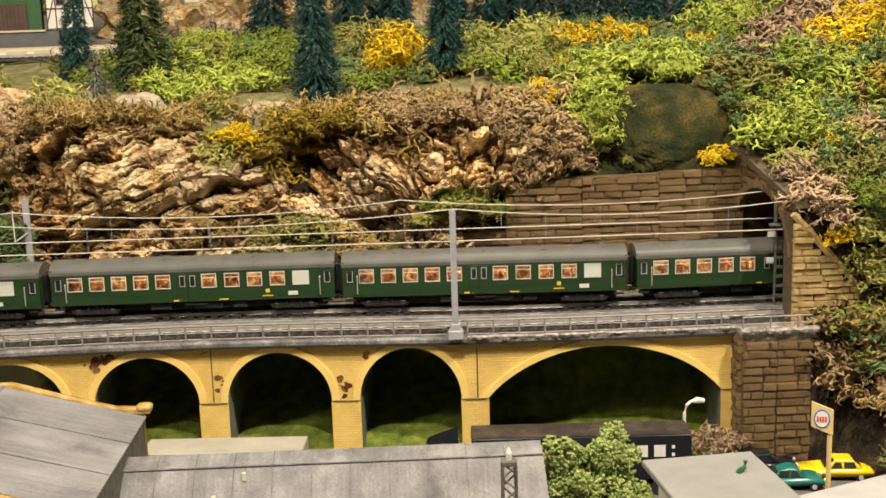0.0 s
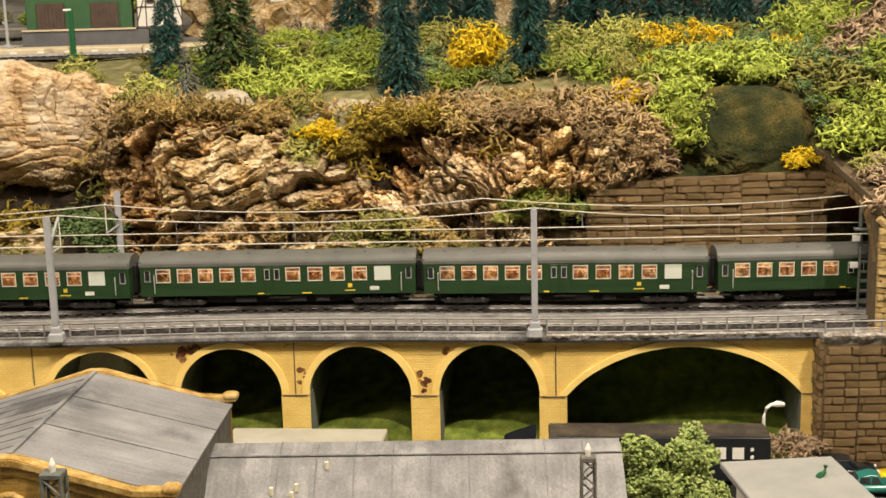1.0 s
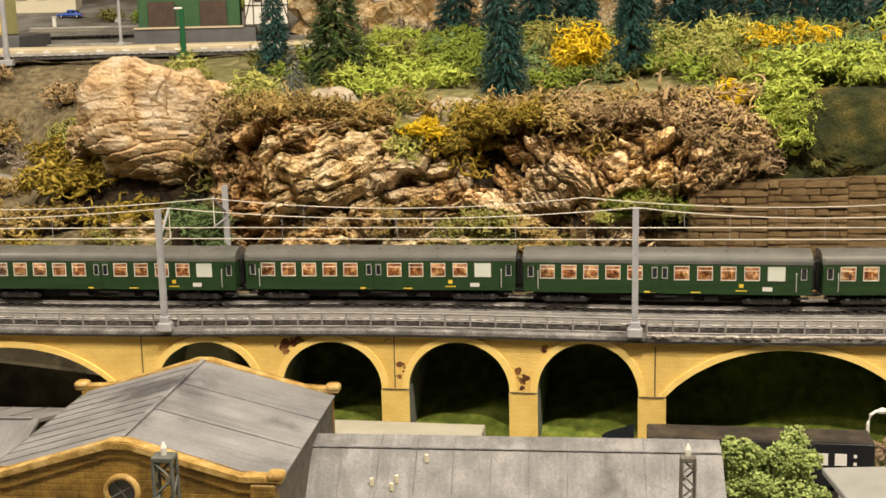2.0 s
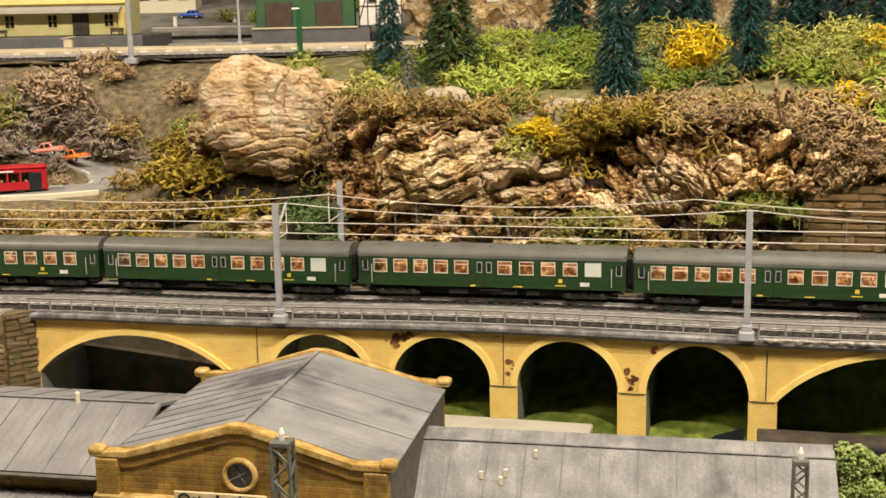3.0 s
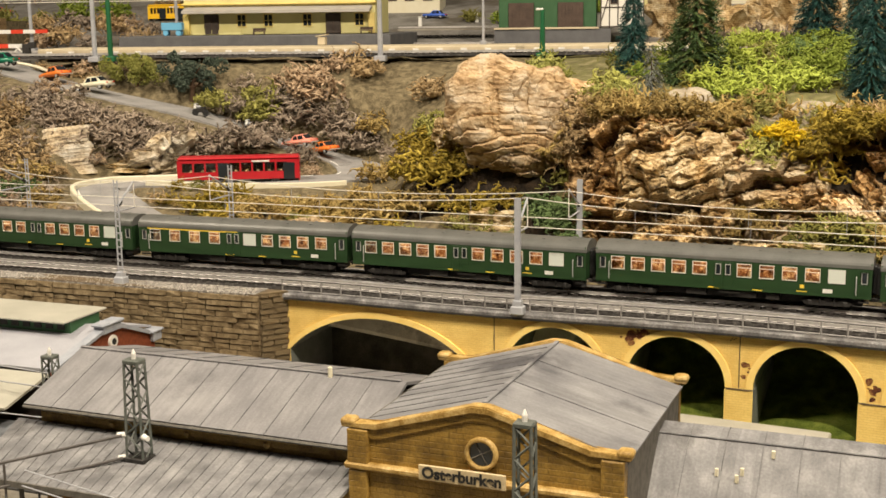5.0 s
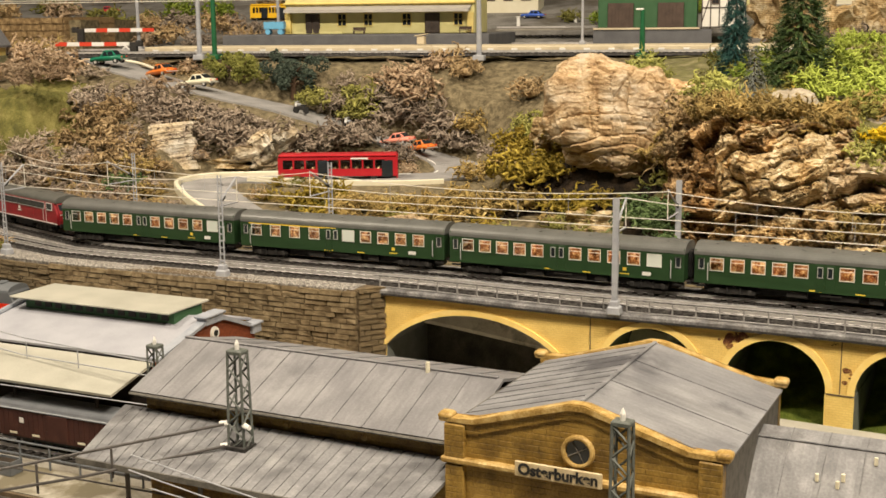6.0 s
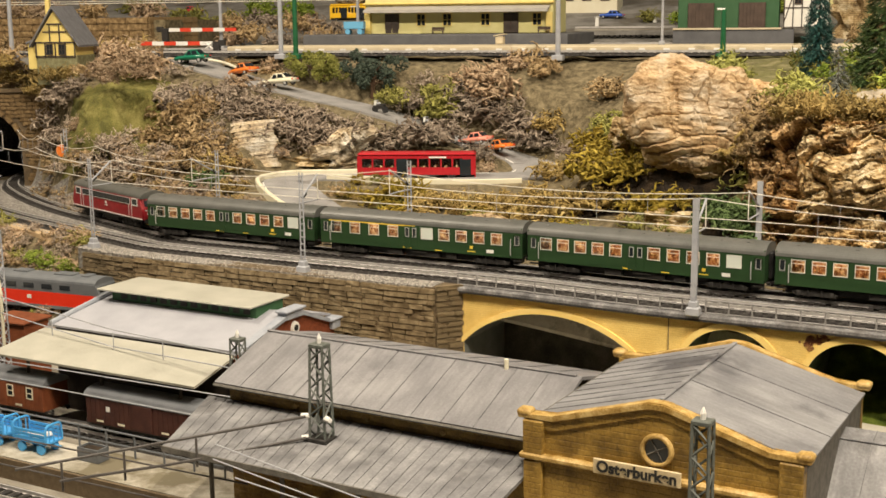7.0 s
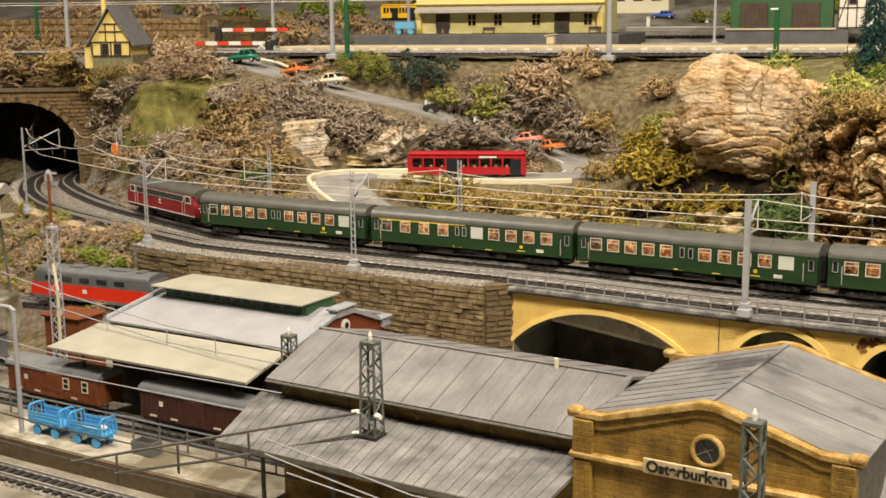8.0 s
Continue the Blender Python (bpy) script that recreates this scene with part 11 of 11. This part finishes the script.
def loco_red():
    m = pose(-0.818, 1.155, 0.0465, 0, 0, -6.5)
    root = thing("diesel_locomotive", m, "bright red model diesel locomotive with grey upper body", "locomotive")
    L, W = 0.176, 0.0172
    bm = prism([(-L / 2, 0.0105), (L / 2, 0.0105), (L / 2 + 0.001, 0.015), (L / 2, 0.0255), (-L / 2, 0.0255), (-L / 2 - 0.001, 0.015)], -W, W, "y")
    part("body", bm, M_LOCORED, root, "bright red lower body")
    bm = prism([(-L / 2 + 0.001, 0.0255), (L / 2 - 0.001, 0.0255), (L / 2 - 0.007, 0.0375), (-L / 2 + 0.007, 0.0375)], -W * 0.985, W * 0.985, "y")
    part("upper_body", bm, M_GREYMID, root, "grey upper body")
    prof = [(W * 0.97 * math.cos(a), 0.0373 + 0.0068 * math.sin(a) ** 0.8) for a in (math.pi * i / 12 for i in range(13))]
    part("roof", prism(prof, -L / 2 + 0.007, L / 2 - 0.007, "x"), M_GREYMID, root)
    for x, w in ((0.03, 0.026), (-0.03, 0.02), (0.06, 0.01)):
        part("roof_fan", box((x, 0, 0.0445), (w, 0.013, 0.002), 0, 0.0006), M_GREYMID, root)
    for s in (-1, 1):
        for x in (-0.06, -0.035, -0.01, 0.015, 0.04):
            part("window", box((x, s * (W * 0.985 + 0.0002), 0.0318), (0.014, 0.0005, 0.0055)), M_GLASSDARK, root)
        part("badge", box((-0.01, s * (W + 0.0002), 0.019), (0.006, 0.0004, 0.0045)), M_PLASTERW, root)
        part("sill", box((0, s * (W - 0.001), 0.009), (L * 0.96, 0.003, 0.0035)), M_GREYMID, root)
    for sx in (-1, 1):
        bogie(root, sx * 0.05, 0.0155)
        part("windscreen", box((sx * (L / 2 - 0.0035), 0, 0.0315), (0.0012, 0.027, 0.008)), M_GLASSDARK, root)


loco_red()
BED = [(Vector((x, 1.155 - 0.114 * (x + 0.818), 0)), Vector((0.113, 0.994, 0))) for x in np.arange(-1.3, -0.5, 0.03)]
bm = bmesh.new()
add_sweep(bm, BED, ((-0.05, 0.0), (-0.024, 0.0385), (0.03, 0.0385), (0.05, 0.0385), (0.05, 0.0)))
tagged(part("siding_bank", bm, M_COBBLE, None), "brown gritty bank under the siding", "embankment", kind="structure")
track("track_siding", BED, 0.039, "model siding track below the stone wall")


def signal_tower():
    root = thing("signal_tower", pose(-0.94, 1.12, 0.0, 0, 0, 5), "small green lattice tower with a pale cabin roof", "tower")
    part("plinth", box((0.0, 0, 0.03), (0.05, 0.04, 0.06), 0, 0.002), M_CONCRETE, root)
    bm = bmesh.new()
    for sx in (-1, 1):
        for sy in (-1, 1):
            add_tube(bm, [(sx * 0.015, sy * 0.012, 0.06), (sx * 0.009, sy * 0.009, 0.15)], 0.0018, 4)
    for i in range(5):
        k = 0.015 - 0.0012 * i
        add_tube(bm, [(-k, -0.011, 0.064 + 0.018 * i), (k, -0.011, 0.078 + 0.018 * i)], 0.0012, 4)
        add_tube(bm, [(k, -0.011, 0.064 + 0.018 * i), (-k, -0.011, 0.078 + 0.018 * i)], 0.0012, 4)
    part("lattice_legs", bm, M_MAST_GREEN, root)
    part("deck", box((0, 0, 0.151), (0.046, 0.036, 0.003)), M_CREAM, root)
    part("cabin", box((-0.004, 0, 0.165), (0.03, 0.024, 0.026), 0, 0.001), M_PLASTERW, root)
    windowed(root, -0.004, 0.168, 0.02, 0.012, -0.0126, M_TIMBER, M_GLASSDARK)
    part("cabin_roof", prism([(-0.022, 0.178), (0.0, 0.19), (0.022, 0.178)], -0.03, 0.026, "x"), M_AWN, root)


signal_tower()
hut = thing("brick_hut", pose(-0.79, 1.06, 0, 0, 0, -10), "small red-brown hut beside the depot", "hut")
part("wall", box((0, 0, 0.03), (0.05, 0.035, 0.06)), M_WAGON, hut)
part("roof", box((0, 0, 0.0615), (0.056, 0.042, 0.003), 0, 0.001), M_WAGON, hut)
part("door", box((-0.01, -0.0178, 0.02), (0.012, 0.001, 0.03)), M_TIMBER, hut)
tank = thing("tank_wagon", pose(-0.9, 1.02, 0.007, 0, 0, -13), "dark blue-grey box wagon behind the mast", "freight wagon")
part("body", box((0, 0, 0.024), (0.1, 0.03, 0.026), 0, 0.001), M_GREYMID, tank)
part("roof", box((0, 0, 0.0385), (0.103, 0.032, 0.003), 0, 0.001), M_TIMBER, tank)
part("underframe", box((0, 0, 0.008), (0.09, 0.022, 0.004)), M_UNDER, tank)
for d in (-0.03, 0.03):
    wheelset(tank, d)
track("track_depot", [(p + n * 0.092, n) for p, n in YARD if p.x < -0.72], -0.0005, "model siding beside the depot")

# ---- trackside in the west ----
for x, y, arm, h in ((-1.078, 1.375, 0.05, 0.118),):
    mast(x, y, D - 0.003, -37, (arm,), "grey lattice catenary mast with a long arm by the tunnel", True, h)
mast(-1.035, 1.545, D + 0.002, 205, (0.04,), "grey lattice catenary mast beside the tunnel mouth", True, 0.1)
sg = thing("distant_signal", pose(-1.05, 1.56, D), "round orange disc signal on a short post", "signal")
part("post", tube([(0, 0, -0.005), (0, 0, 0.062)], 0.0016, 6), M_UNDER, sg)
part("disc", tube([(0, -0.0012, 0.068), (0, -0.003, 0.068)], [0.0092, 0.0092], 20), M_ORANGE, sg)
part("disc_rim", tube([(0, -0.0005, 0.068), (0, -0.0018, 0.068)], [0.0102, 0.0102], 20), M_WHITE, sg)
part("lamp_box", box((0.0, 0.0, 0.056), (0.007, 0.006, 0.009), 0, 0.001), M_UNDER, sg)
bs = thing("bell_signal", pose(-1.2, 1.594, D - 0.003), "small grey trackside bell on a post", "bell")
part("post", tube([(0, 0, -0.004), (0, 0, 0.02)], 0.002, 6), M_MAST, bs)
part("bell", tube([(0, 0, 0.014), (0, 0, 0.019), (0, 0, 0.028), (0, 0, 0.032)], [0.0075, 0.007, 0.005, 0.001], 12), M_MAST, bs)
part("bracket", box((0.008, 0, 0.026), (0.014, 0.003, 0.003)), M_MAST, bs)
es = thing("signal_mast", pose(0.554, 0.905, D, 0, 0, -14), "dark green lattice signal mast at the tunnel mouth", "signal mast")
for sx in (-1, 1):
    part("upright", tube([(sx * 0.0042, 0, 0), (sx * 0.0034, 0, 0.072)], 0.0012, 4), M_MAST_GREEN, es)
for i in range(9):
    part("rung", box((0, 0, 0.006 + 0.008 * i), (0.0085, 0.0016, 0.0022)), M_MAST_GREEN, es)
part("platform", box((0, -0.002, 0.0735), (0.019, 0.007, 0.0014)), M_WROOF, es)
part("top_post", tube([(-0.004, 0, 0.073), (-0.004, 0, 0.095)], 0.0018, 6), M_MAST_GREEN, es)
for z, x in ((0.044, -0.009), (0.066, -0.008)):
    part("plate", box((x, -0.002, z), (0.0065, 0.001, 0.005), 0, 0.0003), M_WHITE, es)
railing([(Vector((*p, 0)), Vector((0, 1, 0))) for p in [tuple((Vector((*AB[0], 0)) * (1 - t) + Vector((*AB[-1], 0)) * t).xy) for t in (i / 10 for i in range(11))]], D - 0.001, "pale grey railing on the stone abutment", "viaduct railings")

# ---- street before the viaduct ----
M_STREET = material("dark_street", (0.1, 0.098, 0.095), [(0.15, 0.147, 0.142)], 0.8, size=0.03)
bm = bmesh.new()
add_sweep(bm, line_at(0, -0.05, 0.62, 0.02), ((-0.17, 0.0), (-0.17, 0.0022), (-0.03, 0.0022), (-0.03, 0.0)))
tagged(part("street", bm, M_STREET, None), "dark grey street in front of the viaduct", "road", kind="structure")


def lorry():
    root = thing("articulated_lorry", pose(0.3585, 0.8604, 0.0022, 0, 0, -16.7), "black articulated lorry with white markings", "lorry")
    box_ = part("trailer_box", box((0, 0, 0.0305), (0.165, 0.03, 0.035), 0, 0.0008), M_CARBLACK, root, "black box trailer")
    # dusty roof panel, browner and lighter to hold the overhead light in colour
    part("roof", box((0, 0, 0.0483), (0.164, 0.0292, 0.0008), 0, 0.0003), material("dusty_lit_trailer_roof", (0.016, 0.014, 0.012), [(0.035, 0.028, 0.021), (0.07, 0.054, 0.036)], 0.9, size=0.02), box_, "dusty brown roof, lightened for the light from above")
    for s in (-1, 1):
        for x, z, w, h in ((0.0455, 0.0355, 0.008, 0.009), (0.0585, 0.0355, 0.0085, 0.009), (0.0687, 0.0385, 0.0024, 0.0024), (0.0687, 0.0325, 0.0024, 0.0024)):
            part("marking", box((x, s * 0.0152, z), (w, 0.0004, h)), M_WHITE, root)
        part("red_panel", box((-0.03, s * 0.0152, 0.0365), (0.0125, 0.0004, 0.007)), M_SALMON, root)
    part("trailer_frame", box((0, 0, 0.011), (0.15, 0.012, 0.004)), M_UNDER, root)
    cab = part("cab", box((-0.104, 0, 0.0235), (0.027, 0.028, 0.037), 0, 0.0025, 0.94), M_CARBLACK, root, "black driver's cab")
    part("windscreen", box((-0.1178, 0, 0.0295), (0.001, 0.023, 0.012), 0, 0.0003), M_GLASSDARK, cab)
    for s in (-1, 1):
        part("side_window", box((-0.108, s * 0.0138, 0.03), (0.012, 0.0008, 0.0095)), M_GLASSDARK, cab)
        part("mirror", box((-0.1165, s * 0.0165, 0.031), (0.0015, 0.0025, 0.007)), M_UNDER, cab)
    part("wind_deflector", prism([(-0.113, 0.042), (-0.092, 0.0415), (-0.092, 0.049)], -0.012, 0.012, "y"), M_CARBLACK, cab)
    for x in (-0.11, -0.08, 0.045, 0.058, 0.071):
        for s in (-1, 1):
            part("wheel", prism([(x + 0.0057 * math.cos(6.283 * i / 16), 0.0057 + 0.0057 * math.sin(6.283 * i / 16)) for i in range(16)], s * 0.0125 - 0.002, s * 0.0125 + 0.002, "y"), M_TYRE, root)


lorry()
M_TRAILER = material("dull_cream_panel", (0.3, 0.285, 0.23), [(0.38, 0.36, 0.3)], 0.55, size=0.02)
vt = thing("cream_trailer", pose(0.097, 0.9125, 0.0022, 0, 0, -17.4), "long cream box trailer parked before the viaduct", "trailer")
part("trailer_box", box((0, 0, 0.031), (0.12, 0.032, 0.043), 0, 0.001), M_TRAILER, vt)
for x in (-0.045, -0.03, 0.012, 0.03):
    part("window", box((x, -0.0162, 0.043), (0.008, 0.0006, 0.005)), M_DOOR, vt)
for x in (-0.04, 0.04):
    for s in (-1, 1):
        part("wheel", prism([(x + 0.0057 * math.cos(6.283 * i / 16), 0.0057 + 0.0057 * math.sin(6.283 * i / 16)) for i in range(16)], s * 0.0125 - 0.002, s * 0.0125 + 0.002, "y"), M_TYRE, vt)
part("chassis", box((0, 0, 0.0085), (0.1, 0.014, 0.004)), M_UNDER, vt)
car(pose(0.5525, 0.8165, 0.0022, 0, 0, 160), M_CARYELLOW, "bright yellow coupe car parked by the abutment", 0.056, 0.0215, 0.0165)
car(pose(0.5115, 0.81, 0.0022, 0, 0, -18), M_CARTEAL, "dark teal beetle-shaped car parked beside the kiosk", 0.046, 0.0195, 0.0175, "beetle")
car(pose(0.508, 0.8455, 0.0022, 0, 0, -20), M_CARBLACK, "glossy black estate car beside the abutment", 0.05, 0.0205, 0.0165, "estate")
sl = thing("street_lamp", pose(0.447, 0.862, 0.0022), "white curved street lamp beside the lorry", "lamp")
part("pole", tube([(0, 0, 0), (0, 0, 0.05), (0.002, 0, 0.0565), (0.006, 0, 0.059), (0.011, 0, 0.059)], 0.0013, 8), M_WHITE, sl)
part("lamp_head", tube([(0.007, 0, 0.0588), (0.011, 0, 0.0592), (0.0165, 0, 0.0582)], [0.0014, 0.0026, 0.0018], 10), M_WHITE, sl)
rs = thing("round_sign", pose(0.237, 0.925, 0.006), "small round red-rimmed road sign", "sign")
part("pole", tube([(0, 0, 0), (0, 0, 0.012)], 0.0006, 6), M_MAST, rs)
part("disc", tube([(0, -0.0006, 0.016), (0, -0.0014, 0.016)], [0.0055, 0.0055], 18), M_RED, rs)
part("disc_centre", tube([(0, -0.0013, 0.016), (0, -0.0018, 0.016)], [0.0036, 0.0036], 18), M_PLASTERW, rs)

ks = thing("filling_station", pose(0.4095, 0.736, 0, 0, 0, -8), "filling station with a flat grey roof slab", "kiosk")
M_FLAT = material("flat_grey_roof", (0.24, 0.245, 0.235), [(0.3, 0.3, 0.29)], 0.8, size=0.02)
part("roof_slab", box((0, 0, 0.048), (0.081, 0.092, 0.005), 0, 0.0008), M_FLAT, ks, "flat grey roof slab")
part("wall", box((0.0, 0.01, 0.0228), (0.06, 0.06, 0.0456)), M_PLASTERW, ks)
windowed(ks, -0.012, 0.026, 0.022, 0.016, -0.021, M_ALU, M_GLASSDARK)
part("door", box((0.016, -0.0208, 0.017), (0.014, 0.001, 0.032)), M_DOOR, ks)
for x in (-0.037, 0.037):
    part("pillar", tube([(x, -0.038, 0), (x, -0.038, 0.046)], 0.0018, 8), M_WHITE, ks)
gv = thing("roof_cowl", pose(0.4265, 0.742, 0.0505), "small green bent pipe on the flat roof", "roof cowl")
part("pipe", tube([(0, 0, 0), (0.002, 0, 0.002), (0.005, 0, 0.0035), (0.0055, 0, 0.008)], [0.0022, 0.002, 0.0016, 0.0018], 7), M_POSTG, gv)
M_FLATW = material("dull_white_slab", (0.38, 0.38, 0.38), [(0.46, 0.46, 0.455)], 0.7, size=0.02, grime=(0.3, 0.3, 0.29))
wb = thing("white_canopy", pose(0.535, 0.7, 0, 0, 0, 9), "white flat canopy beside the filling station", "canopy")
part("roof_slab", box((0, 0, 0.033), (0.15, 0.075, 0.004), 0, 0.0008), M_FLATW, wb)
part("edge_trim", box((0, -0.038, 0.0315), (0.15, 0.0015, 0.006)), M_CREAM, wb)
for x in (-0.06, 0.06):
    part("pillar", tube([(x, 0.0, 0), (x, 0.0, 0.032)], 0.002, 8), M_WHITE, wb)
fs = thing("fuel_sign", pose(0.491, 0.74, 0.0, 0, 0, -32), "cream pole sign with a red and blue oval emblem", "sign")
M_SIGNY = material("cream_sign_plastic", (0.68, 0.52, 0.22), (), 0.5)
part("pole", tube([(0.004, 0, 0), (0.004, 0, 0.07)], 0.0019, 6), M_SIGNY, fs)
part("panel", prism([(-0.0085, 0.0765), (0.0062, 0.0705), (0.0062, 0.0885), (-0.0085, 0.094)], -0.0012, 0.0012, "y"), M_SIGNY, fs)
for r, d, mt in ((1.0, 0.0016, M_CARBLUE), (0.84, 0.0019, M_WHITE)):
    part("emblem", prism([(-0.0014 + 0.0054 * r * math.cos(6.283 * i / 24), 0.0822 + 0.0068 * r * math.sin(6.283 * i / 24)) for i in range(24)], -d, d, "y"), mt, fs)
for x in (-0.0042, -0.0024, -0.0006, 0.0012):
    part("emblem_bar", box((x, 0, 0.0822), (0.0012, 0.0044, 0.0036)), M_RED, fs)
